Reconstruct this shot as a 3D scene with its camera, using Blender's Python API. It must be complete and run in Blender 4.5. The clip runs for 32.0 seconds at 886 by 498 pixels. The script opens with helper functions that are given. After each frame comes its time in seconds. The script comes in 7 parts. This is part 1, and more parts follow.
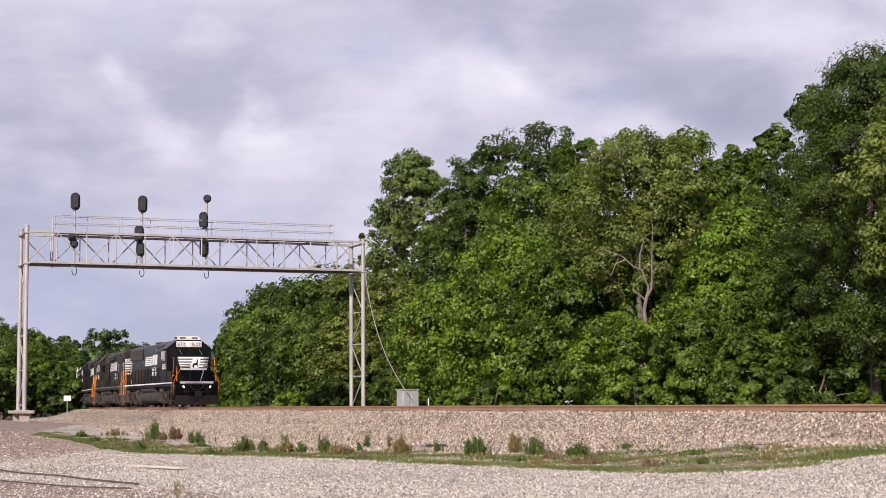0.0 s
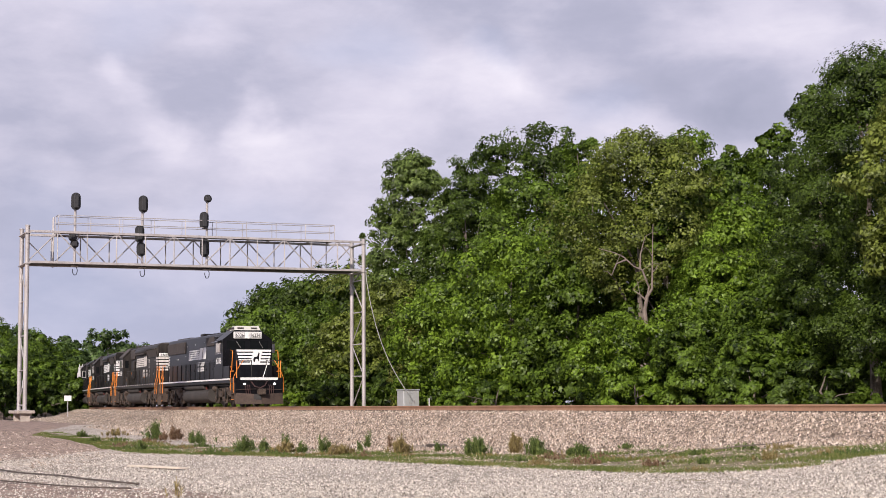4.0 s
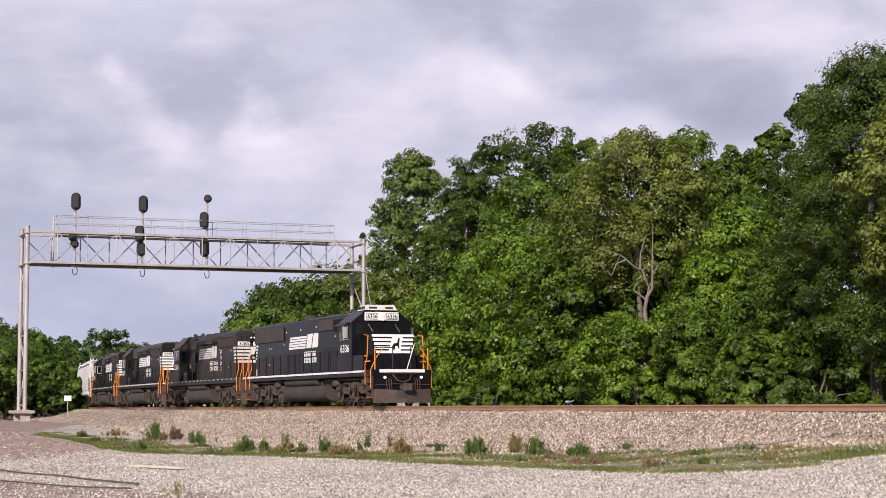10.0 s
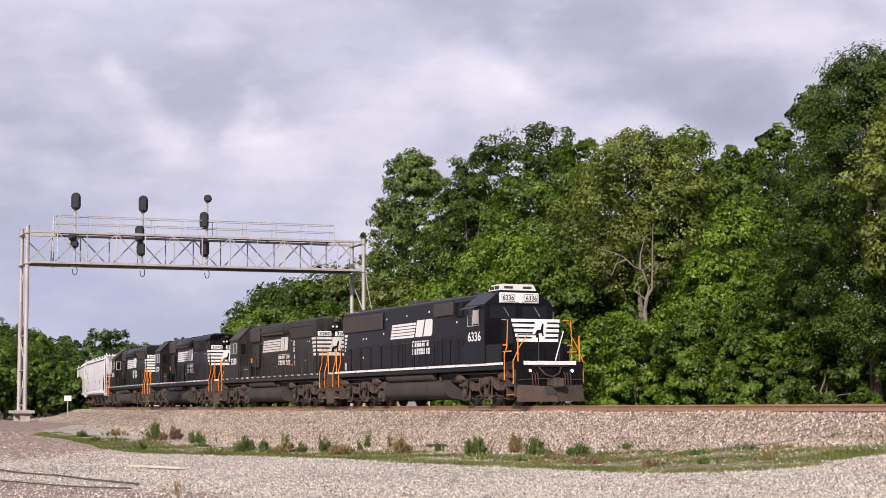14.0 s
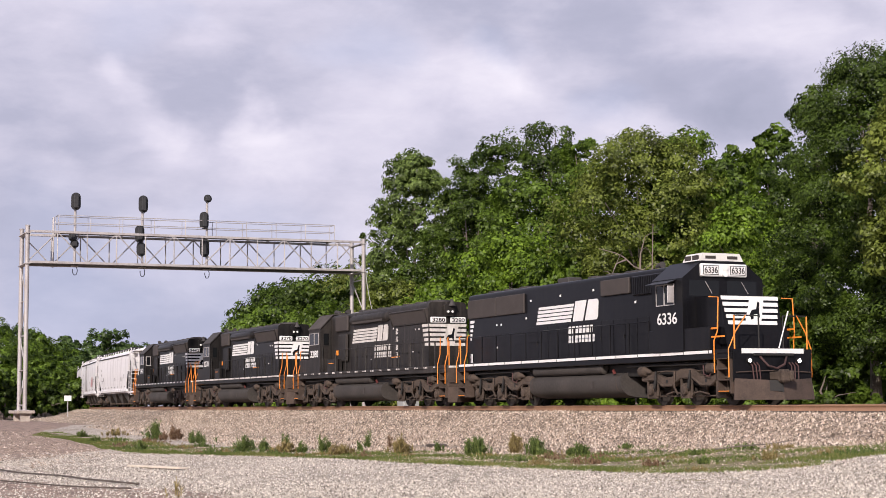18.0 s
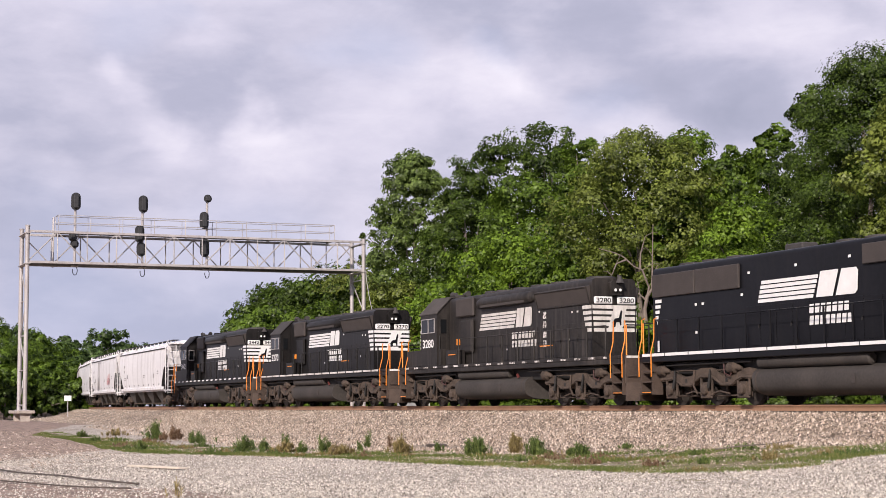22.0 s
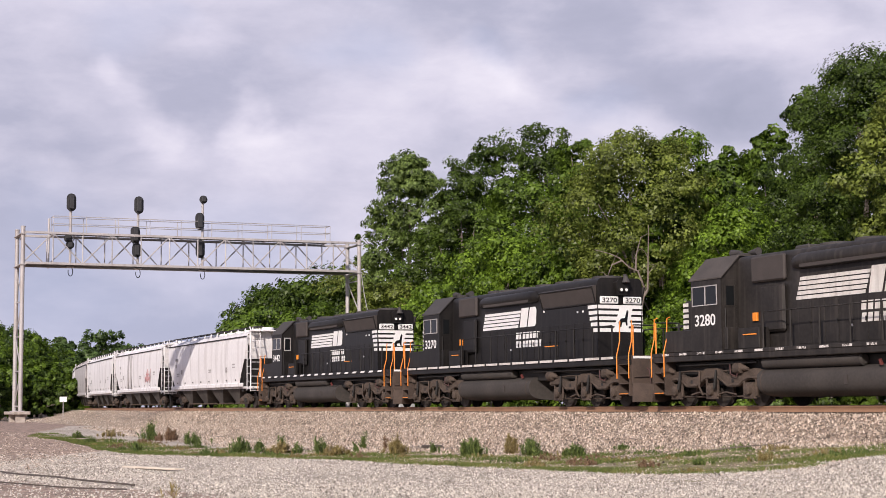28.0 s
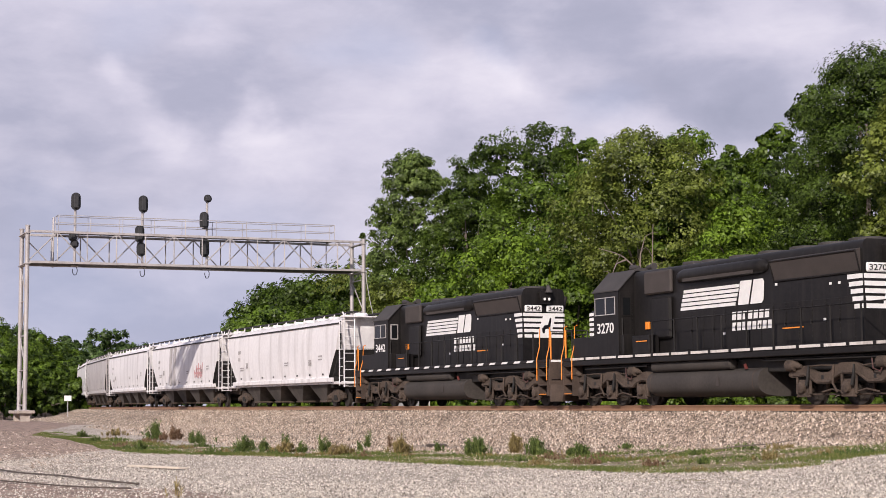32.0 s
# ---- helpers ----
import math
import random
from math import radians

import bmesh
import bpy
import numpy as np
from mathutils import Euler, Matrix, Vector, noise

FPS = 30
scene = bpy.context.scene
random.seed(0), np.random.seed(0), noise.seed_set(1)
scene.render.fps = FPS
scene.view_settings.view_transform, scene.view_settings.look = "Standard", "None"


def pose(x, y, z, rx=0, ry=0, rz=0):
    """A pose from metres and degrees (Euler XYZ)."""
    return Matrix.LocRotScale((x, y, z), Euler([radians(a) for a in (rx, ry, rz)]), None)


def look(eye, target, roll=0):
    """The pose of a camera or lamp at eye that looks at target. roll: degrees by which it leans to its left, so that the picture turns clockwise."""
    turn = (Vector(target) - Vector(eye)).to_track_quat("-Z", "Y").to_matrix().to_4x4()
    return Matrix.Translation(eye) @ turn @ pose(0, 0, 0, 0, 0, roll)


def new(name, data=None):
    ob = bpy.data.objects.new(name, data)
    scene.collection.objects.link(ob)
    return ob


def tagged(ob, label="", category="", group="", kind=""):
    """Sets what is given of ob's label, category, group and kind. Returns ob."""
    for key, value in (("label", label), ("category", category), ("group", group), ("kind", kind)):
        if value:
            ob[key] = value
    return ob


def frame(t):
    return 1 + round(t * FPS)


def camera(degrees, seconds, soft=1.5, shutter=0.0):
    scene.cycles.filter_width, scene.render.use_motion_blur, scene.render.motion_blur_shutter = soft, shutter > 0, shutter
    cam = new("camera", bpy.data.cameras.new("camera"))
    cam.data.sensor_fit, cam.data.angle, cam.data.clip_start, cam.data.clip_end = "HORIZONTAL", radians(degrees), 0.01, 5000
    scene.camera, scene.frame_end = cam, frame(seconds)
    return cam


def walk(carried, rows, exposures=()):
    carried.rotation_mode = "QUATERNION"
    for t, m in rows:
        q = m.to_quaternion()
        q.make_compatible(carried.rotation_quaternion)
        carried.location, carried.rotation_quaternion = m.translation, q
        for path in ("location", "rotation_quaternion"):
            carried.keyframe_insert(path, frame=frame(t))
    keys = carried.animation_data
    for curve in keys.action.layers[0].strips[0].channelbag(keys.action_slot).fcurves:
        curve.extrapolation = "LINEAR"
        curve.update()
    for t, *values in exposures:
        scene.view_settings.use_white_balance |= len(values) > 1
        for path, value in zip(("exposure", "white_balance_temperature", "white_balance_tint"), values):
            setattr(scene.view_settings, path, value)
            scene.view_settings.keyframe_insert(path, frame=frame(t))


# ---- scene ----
# Origin below the camera; z = 0 is the top of the rails; the camera faces +y.
LENS = 30.11
EYE = Vector((0, 0, 0.105))
TILT, ROLL = 5.367, -0.384


def aim(dx, dy):
    """The standing camera, nudged by dx, dy degrees."""
    p, q = radians(TILT + dy), radians(dx)
    way = Vector((math.sin(q) * math.cos(p), math.cos(q) * math.cos(p), math.sin(p)))
    return look(EYE, EYE + way, ROLL)


cam = camera(LENS, 32.0, soft=0.6)
walk(cam, [(0, aim(0.018, 0)), (0.6, aim(0.016, 0)), (1.0, aim(0, 0)), (14, aim(0, 0)), (25.0, aim(0, 0)),
           (25.5, aim(0.08, 0)), (26.5, aim(0.15, 0.015)), (27.5, aim(0.165, 0.03)), (28.0, aim(0.15, 0.035)),
           (28.5, aim(0.12, 0.05)), (29.0, aim(0.095, 0.06)), (29.5, aim(0.09, 0.085)), (30.0, aim(0.11, 0.09)),
           (30.5, aim(0.118, 0.09)), (31.0, aim(0.1, 0.095)), (31.5, aim(0.0, 0.085)), (32.0, aim(0, 0))],
     exposures=[(0, 0.08, 6500, 17), (12, 0.1, 6500, 17), (25, 0.12, 6500, 17), (27, 0.1, 6500, 17), (29, 0.04, 6500, 17), (31, 0.03, 6500, 17), (32, 0.0, 6500, 17)])

# ---- light ----
SUN_WAY = Vector((-0.26, -0.83, 0.42)).normalized()      # towards the sun
world = bpy.data.worlds.new("sky")
scene.world = world
world.use_nodes = True
wn, wl = world.node_tree.nodes, world.node_tree.links
wn.clear()


def wnode(kind, **values):
    n = wn.new(kind)
    for key, value in values.items():
        n.inputs[key].default_value = value
    return n


sky = wn.new("ShaderNodeTexSky")
sky.sky_type, sky.sun_disc = "NISHITA", False
sky.sun_elevation = math.asin(SUN_WAY.z)
sky.sun_rotation = math.atan2(SUN_WAY.x, SUN_WAY.y)
blue = wnode("ShaderNodeMix")
blue.data_type = "RGBA"
blue.blend_type = "MULTIPLY"
blue.inputs[0].default_value = 1.0
wl.new(sky.outputs[0], blue.inputs[6])
blue.inputs[7].default_value = (0.105, 0.105, 0.115, 1)
way = wn.new("ShaderNodeTexCoord")


def wmath(kind, a, b=None, c=None):
    n = wn.new("ShaderNodeMath")
    n.operation = kind
    for i, v in enumerate((a, b, c)):
        if v is None:
            continue
        if isinstance(v, (int, float)):
            n.inputs[i].default_value = v
        else:
            wl.new(v, n.inputs[i])
    return n.outputs[0]


def wnoise(scale, stretch, shift, detail, rough):
    m = wn.new("ShaderNodeMapping")
    m.inputs["Scale"].default_value, m.inputs["Location"].default_value = (1, 1, stretch), shift
    wl.new(way.outputs["Generated"], m.inputs[0])
    n = wnode("ShaderNodeTexNoise", Scale=scale, Detail=detail, Roughness=rough, Distortion=0.2)
    wl.new(m.outputs[0], n.inputs["Vector"])
    return n


warp = wnoise(8.0, 1.6, (3.1, 0.2, 0.7), 5.0, 0.55)
bent = wn.new("ShaderNodeVectorMath")
bent.operation = "MULTIPLY_ADD"
wl.new(warp.outputs["Color"], bent.inputs[0])
bent.inputs[1].default_value = (0.1, 0.1, 0.07)
wl.new(way.outputs["Generated"], bent.inputs[2])
shape = wn.new("ShaderNodeVectorMath")
shape.operation = "MULTIPLY"
wl.new(bent.outputs[0], shape.inputs[0])
shape.inputs[1].default_value = (1.0, 1.0, 1.45)


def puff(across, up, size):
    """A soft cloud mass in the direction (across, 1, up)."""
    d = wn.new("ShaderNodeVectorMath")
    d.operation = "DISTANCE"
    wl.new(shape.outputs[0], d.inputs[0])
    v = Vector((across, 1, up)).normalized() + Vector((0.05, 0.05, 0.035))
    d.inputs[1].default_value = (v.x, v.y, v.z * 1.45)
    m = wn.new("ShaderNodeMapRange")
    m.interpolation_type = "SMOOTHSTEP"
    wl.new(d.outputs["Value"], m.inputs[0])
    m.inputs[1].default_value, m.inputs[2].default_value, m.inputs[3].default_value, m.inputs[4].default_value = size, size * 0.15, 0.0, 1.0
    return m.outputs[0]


lumps = wnoise(7.0, 2.6, (0.9, 0.4, 0.12), 7.0, 0.5)
wisps = wnoise(17.0, 2.4, (0.3, 0.8, 0.5), 7.0, 0.6)
level = wmath("MULTIPLY_ADD", lumps.outputs[0], 0.4, 0.17)
level = wmath("MULTIPLY_ADD", wisps.outputs[0], 0.36, level)
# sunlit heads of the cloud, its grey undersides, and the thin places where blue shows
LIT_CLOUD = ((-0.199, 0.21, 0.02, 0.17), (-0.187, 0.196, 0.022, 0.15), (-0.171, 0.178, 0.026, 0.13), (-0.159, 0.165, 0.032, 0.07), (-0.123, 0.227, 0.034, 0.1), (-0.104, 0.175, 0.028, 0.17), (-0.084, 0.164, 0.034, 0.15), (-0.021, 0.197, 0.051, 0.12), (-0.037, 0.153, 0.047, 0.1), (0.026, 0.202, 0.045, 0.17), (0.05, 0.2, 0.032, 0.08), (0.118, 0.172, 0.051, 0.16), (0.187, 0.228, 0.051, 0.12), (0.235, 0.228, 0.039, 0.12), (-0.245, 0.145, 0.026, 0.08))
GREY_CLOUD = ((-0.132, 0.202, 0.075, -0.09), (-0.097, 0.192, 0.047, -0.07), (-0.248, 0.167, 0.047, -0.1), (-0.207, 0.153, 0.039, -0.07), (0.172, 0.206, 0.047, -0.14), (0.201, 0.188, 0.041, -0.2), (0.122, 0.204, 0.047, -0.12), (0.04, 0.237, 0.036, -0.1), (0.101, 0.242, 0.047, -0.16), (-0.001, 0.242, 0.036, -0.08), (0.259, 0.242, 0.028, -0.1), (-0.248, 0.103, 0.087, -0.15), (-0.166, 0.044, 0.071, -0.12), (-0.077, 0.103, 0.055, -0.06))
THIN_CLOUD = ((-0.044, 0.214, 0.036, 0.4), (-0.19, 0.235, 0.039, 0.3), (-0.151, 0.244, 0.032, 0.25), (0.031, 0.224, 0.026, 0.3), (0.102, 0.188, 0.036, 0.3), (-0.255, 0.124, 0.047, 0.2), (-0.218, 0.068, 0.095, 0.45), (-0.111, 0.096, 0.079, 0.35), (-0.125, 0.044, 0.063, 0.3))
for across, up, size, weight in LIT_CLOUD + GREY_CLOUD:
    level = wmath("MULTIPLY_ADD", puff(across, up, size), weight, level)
tone = wn.new("ShaderNodeValToRGB")
for k, (p, c) in enumerate(((0.15, (0.34, 0.368, 0.472)), (0.42, (0.453, 0.472, 0.588)), (0.62, (0.65, 0.648, 0.755)), (0.85, (0.86, 0.845, 0.915)))):
    e = tone.color_ramp.elements[k] if k < 2 else tone.color_ramp.elements.new(p)
    e.position, e.color = p, (*c, 1)
wl.new(level, tone.inputs[0])
holes = wnoise(3.0, 2.0, (0.5, 0.2, 0.3), 4.0, 0.5)
open_sky = wn.new("ShaderNodeMapRange")
wl.new(holes.outputs[0], open_sky.inputs[0])
open_sky.inputs[1].default_value, open_sky.inputs[2].default_value, open_sky.inputs[3].default_value, open_sky.inputs[4].default_value = 0.55, 0.75, 0.0, 0.5
clear = wmath("MULTIPLY", open_sky.outputs[0], 0.6)
thin = 0.0
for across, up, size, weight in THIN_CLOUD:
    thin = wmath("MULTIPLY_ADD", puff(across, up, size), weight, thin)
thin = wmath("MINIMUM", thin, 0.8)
veil = wn.new("ShaderNodeMix")
veil.data_type = "RGBA"
wl.new(thin, veil.inputs[0])
wl.new(tone.outputs[0], veil.inputs[6])
veil.inputs[7].default_value = (0.43, 0.5, 0.675, 1)
# the cover breaks up overhead
split = wn.new("ShaderNodeSeparateXYZ")
wl.new(way.outputs["Generated"], split.inputs[0])
overhead = wn.new("ShaderNodeMapRange")
overhead.interpolation_type = "SMOOTHSTEP"
wl.new(split.outputs["Z"], overhead.inputs[0])
overhead.inputs[1].default_value, overhead.inputs[2].default_value, overhead.inputs[3].default_value, overhead.inputs[4].default_value = 0.3, 0.75, 0.0, 0.55
clear = wmath("ADD", clear, overhead.outputs[0])
clear = wmath("MINIMUM", clear, 1.0)
sky_mix = wn.new("ShaderNodeMix")
sky_mix.data_type = "RGBA"
wl.new(clear, sky_mix.inputs[0])
wl.new(veil.outputs[2], sky_mix.inputs[6])
wl.new(blue.outputs[2], sky_mix.inputs[7])
back = wn.new("ShaderNodeBackground")
back.inputs[1].default_value = 1.0
wl.new(sky_mix.outputs[2], back.inputs[0])
wl.new(back.outputs[0], wn.new("ShaderNodeOutputWorld").inputs[0])

sun = new("sun", bpy.data.lights.new("sun", "SUN"))
sun.data.energy, sun.data.angle, sun.data.color = 4.2, radians(1.0), (1.0, 0.93, 0.82)
sun.matrix_world = look(SUN_WAY * 200, (0, 0, 0))


# ---- materials ----
def material(name, color, other=None, rough=0.6, metal=0.0, scale=3.0, fine=40.0, spread=0.35, bump=0.0, streak=False,
             streak_color=(0.05, 0.045, 0.04), streak_amount=0.5, streak_width=2.2, coords="Object", random_shade=0.0, glow=0.0, gloss=0.5):
    m = bpy.data.materials.new(name)
    m.use_nodes = True
    n, l = m.node_tree.nodes, m.node_tree.links
    b = n["Principled BSDF"]
    b.inputs["Roughness"].default_value, b.inputs["Metallic"].default_value = rough, metal
    b.inputs["Specular IOR Level"].default_value = gloss
    tc = n.new("ShaderNodeTexCoord")
    n1, n2 = n.new("ShaderNodeTexNoise"), n.new("ShaderNodeTexNoise")
    n1.inputs["Scale"].default_value, n1.inputs["Detail"].default_value = scale, 4
    n2.inputs["Scale"].default_value, n2.inputs["Detail"].default_value = fine, 3
    l.new(tc.outputs[coords], n1.inputs["Vector"])
    l.new(tc.outputs[coords], n2.inputs["Vector"])
    add = n.new("ShaderNodeMath")
    add.operation = "MULTIPLY_ADD"
    add.inputs[1].default_value = 0.45
    l.new(n2.outputs[0], add.inputs[0])
    half = n.new("ShaderNodeMath")
    half.operation = "MULTIPLY"
    half.inputs[1].default_value = 0.55
    l.new(n1.outputs[0], half.inputs[0])
    l.new(half.outputs[0], add.inputs[2])
    ramp = n.new("ShaderNodeValToRGB")
    ramp.color_ramp.elements[0].position, ramp.color_ramp.elements[1].position = 0.5 - spread / 2, 0.5 + spread / 2
    ramp.color_ramp.elements[0].color = (*color, 1)
    ramp.color_ramp.elements[1].color = (*(other or [c * 1.25 for c in color]), 1)
    l.new(add.outputs[0], ramp.inputs[0])
    out = ramp.outputs[0]
    if streak:
        mp = n.new("ShaderNodeMapping")
        mp.inputs["Scale"].default_value = (streak_width, streak_width, 0.07 * streak_width)
        l.new(tc.outputs[coords], mp.inputs[0])
        n3 = n.new("ShaderNodeTexNoise")
        n3.inputs["Scale"].default_value, n3.inputs["Detail"].default_value = 2.0, 5
        l.new(mp.outputs[0], n3.inputs["Vector"])
        r3 = n.new("ShaderNodeValToRGB")
        r3.color_ramp.elements[0].position, r3.color_ramp.elements[1].position = 0.5, 0.75
        r3.color_ramp.elements[1].color = (streak_amount, streak_amount, streak_amount, 1)
        l.new(n3.outputs[0], r3.inputs[0])
        mx = n.new("ShaderNodeMix")
        mx.data_type = "RGBA"
        l.new(r3.outputs[0], mx.inputs[0])
        l.new(out, mx.inputs[6])
        mx.inputs[7].default_value = (*streak_color, 1)
        out = mx.outputs[2]
    if random_shade:
        oi = n.new("ShaderNodeObjectInfo")
        mr = n.new("ShaderNodeMapRange")
        mr.inputs[3].default_value, mr.inputs[4].default_value = 1 - random_shade, 1 + random_shade
        l.new(oi.outputs["Random"], mr.inputs[0])
        mx = n.new("ShaderNodeMix")
        mx.data_type, mx.blend_type = "RGBA", "MULTIPLY"
        mx.inputs[0].default_value = 1.0
        l.new(out, mx.inputs[6])
        l.new(mr.outputs[0], mx.inputs[7])
        out = mx.outputs[2]
    l.new(out, b.inputs["Base Color"])
    if bump:
        bp = n.new("ShaderNodeBump")
        bp.inputs["Strength"].default_value, bp.inputs["Distance"].default_value = 0.6, bump
        l.new(add.outputs[0], bp.inputs["Height"])
        l.new(bp.outputs[0], b.inputs["Normal"])
    if glow:
        b.inputs["Emission Color"].default_value = (*color, 1)
        b.inputs["Emission Strength"].default_value = glow
    return m


def leaf_material(name, dark, light, brown=None):
    """Foliage: two greens that vary leaf by leaf and branch by branch, painting in lit clumps and shaded gaps, with
    light passing through.
    """
    m = bpy.data.materials.new(name)
    m.use_nodes = True
    n, l = m.node_tree.nodes, m.node_tree.links
    n.remove(n["Principled BSDF"])
    geo, tc = n.new("ShaderNodeNewGeometry"), n.new("ShaderNodeTexCoord")
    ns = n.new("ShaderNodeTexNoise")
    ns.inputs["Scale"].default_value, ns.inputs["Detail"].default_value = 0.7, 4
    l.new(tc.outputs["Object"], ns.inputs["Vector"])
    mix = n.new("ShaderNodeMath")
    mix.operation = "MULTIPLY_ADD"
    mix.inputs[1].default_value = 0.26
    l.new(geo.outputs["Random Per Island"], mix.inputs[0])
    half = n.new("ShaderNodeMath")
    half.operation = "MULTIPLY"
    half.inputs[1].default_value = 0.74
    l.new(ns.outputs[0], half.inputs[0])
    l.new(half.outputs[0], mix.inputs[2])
    # steep ramp: contrast of sunlit clumps and dark crevices is put into the colour
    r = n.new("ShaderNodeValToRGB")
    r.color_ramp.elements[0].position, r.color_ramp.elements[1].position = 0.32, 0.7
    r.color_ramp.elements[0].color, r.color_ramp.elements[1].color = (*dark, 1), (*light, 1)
    if brown:
        e = r.color_ramp.elements.new(0.8)
        r.color_ramp.elements[0].position, r.color_ramp.elements[1].position = 0.3, 0.62
        e.color = (*brown, 1)
    l.new(mix.outputs[0], r.inputs[0])
    d, t, g = n.new("ShaderNodeBsdfDiffuse"), n.new("ShaderNodeBsdfTranslucent"), n.new("ShaderNodeBsdfGlossy")
    g.inputs["Roughness"].default_value = 0.45
    l.new(r.outputs[0], d.inputs[0])
    l.new(r.outputs[0], t.inputs[0])
    s1, s2 = n.new("ShaderNodeMixShader"), n.new("ShaderNodeMixShader")
    s1.inputs[0].default_value, s2.inputs[0].default_value = 0.24, 0.025
    l.new(d.outputs[0], s1.inputs[1])
    l.new(t.outputs[0], s1.inputs[2])
    l.new(s1.outputs[0], s2.inputs[1])
    l.new(g.outputs[0], s2.inputs[2])
    l.new(s2.outputs[0], n["Material Output"].inputs[0])
    return m


def gravel_material(name, stops, cell, bump, dirt=None, attribute=None, over=None):
    """Loose stone: cells of mixed stone colours with recessed joints; an attribute may mix in a second ground colour."""
    m = bpy.data.materials.new(name)
    m.use_nodes = True
    n, l = m.node_tree.nodes, m.node_tree.links
    b = n["Principled BSDF"]
    b.inputs["Roughness"].default_value = 0.92
    tc = n.new("ShaderNodeTexCoord")
    v = n.new("ShaderNodeTexVoronoi")
    v.inputs["Scale"].default_value = 1 / cell
    l.new(tc.outputs["Object"], v.inputs["Vector"])
    r = n.new("ShaderNodeValToRGB")
    r.color_ramp.elements[0].color = (*stops[0], 1)
    r.color_ramp.elements[1].color = (*stops[-1], 1)
    for i, c in enumerate(stops[1:-1], 1):
        r.color_ramp.elements.new(i / (len(stops) - 1)).color = (*c, 1)
    sep = n.new("ShaderNodeSeparateColor")
    l.new(v.outputs["Color"], sep.inputs[0])
    l.new(sep.outputs[0], r.inputs[0])
    big = n.new("ShaderNodeTexNoise")
    big.inputs["Scale"].default_value, big.inputs["Detail"].default_value = 0.35, 6
    l.new(tc.outputs["Object"], big.inputs["Vector"])
    rb = n.new("ShaderNodeValToRGB")
    rb.color_ramp.elements[0].position, rb.color_ramp.elements[1].position = 0.35, 0.7
    rb.color_ramp.elements[0].color = (0.72, 0.7, 0.68, 1)
    rb.color_ramp.elements[1].color = (1.12, 1.1, 1.1, 1)
    l.new(big.outputs[0], rb.inputs[0])
    mx = n.new("ShaderNodeMix")
    mx.data_type, mx.blend_type = "RGBA", "MULTIPLY"
    mx.inputs[0].default_value = 1.0
    l.new(r.outputs[0], mx.inputs[6])
    l.new(rb.outputs[0], mx.inputs[7])
    out = mx.outputs[2]
    if attribute:
        for key, color in zip(attribute, over):
            at = n.new("ShaderNodeAttribute")
            at.attribute_name = key
            fn = n.new("ShaderNodeTexNoise")
            fn.inputs["Scale"].default_value, fn.inputs["Detail"].default_value = 2.2, 6
            l.new(tc.outputs["Object"], fn.inputs["Vector"])
            sm = n.new("ShaderNodeMath")
            sm.operation = "MULTIPLY_ADD"
            sm.inputs[1].default_value, sm.inputs[2].default_value = 1.4, -0.7
            l.new(fn.outputs[0], sm.inputs[0])
            ad = n.new("ShaderNodeMath")
            ad.operation = "ADD"
            l.new(at.outputs["Fac"], ad.inputs[0])
            l.new(sm.outputs[0], ad.inputs[1])
            rr = n.new("ShaderNodeValToRGB")
            rr.color_ramp.elements[0].position, rr.color_ramp.elements[1].position = 0.35, 0.65
            l.new(ad.outputs[0], rr.inputs[0])
            c2 = n.new("ShaderNodeValToRGB")
            c2.color_ramp.elements[0].position, c2.color_ramp.elements[1].position = 0.38, 0.64
            c2.color_ramp.elements[0].color = (*[c * 0.5 for c in color], 1)
            c2.color_ramp.elements[1].color = (*[min(1, c * 1.45) for c in color], 1)
            f2 = n.new("ShaderNodeTexNoise")
            f2.inputs["Scale"].default_value, f2.inputs["Detail"].default_value, f2.inputs["Roughness"].default_value = 3.5, 9, 0.72
            l.new(tc.outputs["Object"], f2.inputs["Vector"])
            l.new(f2.outputs[0], c2.inputs[0])
            mm = n.new("ShaderNodeMix")
            mm.data_type = "RGBA"
            l.new(rr.outputs[0], mm.inputs[0])
            l.new(out, mm.inputs[6])
            l.new(c2.outputs[0], mm.inputs[7])
            out = mm.outputs[2]
    l.new(out, b.inputs["Base Color"])
    bp = n.new("ShaderNodeBump")
    bp.inputs["Strength"].default_value, bp.inputs["Distance"].default_value = 0.9, bump
    bp.invert = True
    l.new(v.outputs["Distance"], bp.inputs["Height"])
    l.new(bp.outputs[0], b.inputs["Normal"])
    return m


BALLAST_TONES = ((0.07, 0.052, 0.039), (0.22, 0.165, 0.122), (0.34, 0.26, 0.196), (0.43, 0.336, 0.258), (0.64, 0.545, 0.445))
LOT_TONES = ((0.2, 0.166, 0.13), (0.37, 0.318, 0.26), (0.48, 0.42, 0.347), (0.56, 0.497, 0.416), (0.72, 0.655, 0.568))
M_BALLAST = gravel_material("ballast", BALLAST_TONES, 0.075, 0.035, attribute=("dirt",), over=((0.2, 0.165, 0.13),))
M_GROUND = gravel_material("gravel_ground", LOT_TONES, 0.05, 0.018, attribute=("grass", "soil"), over=((0.25, 0.21, 0.11), (0.33, 0.235, 0.183)))


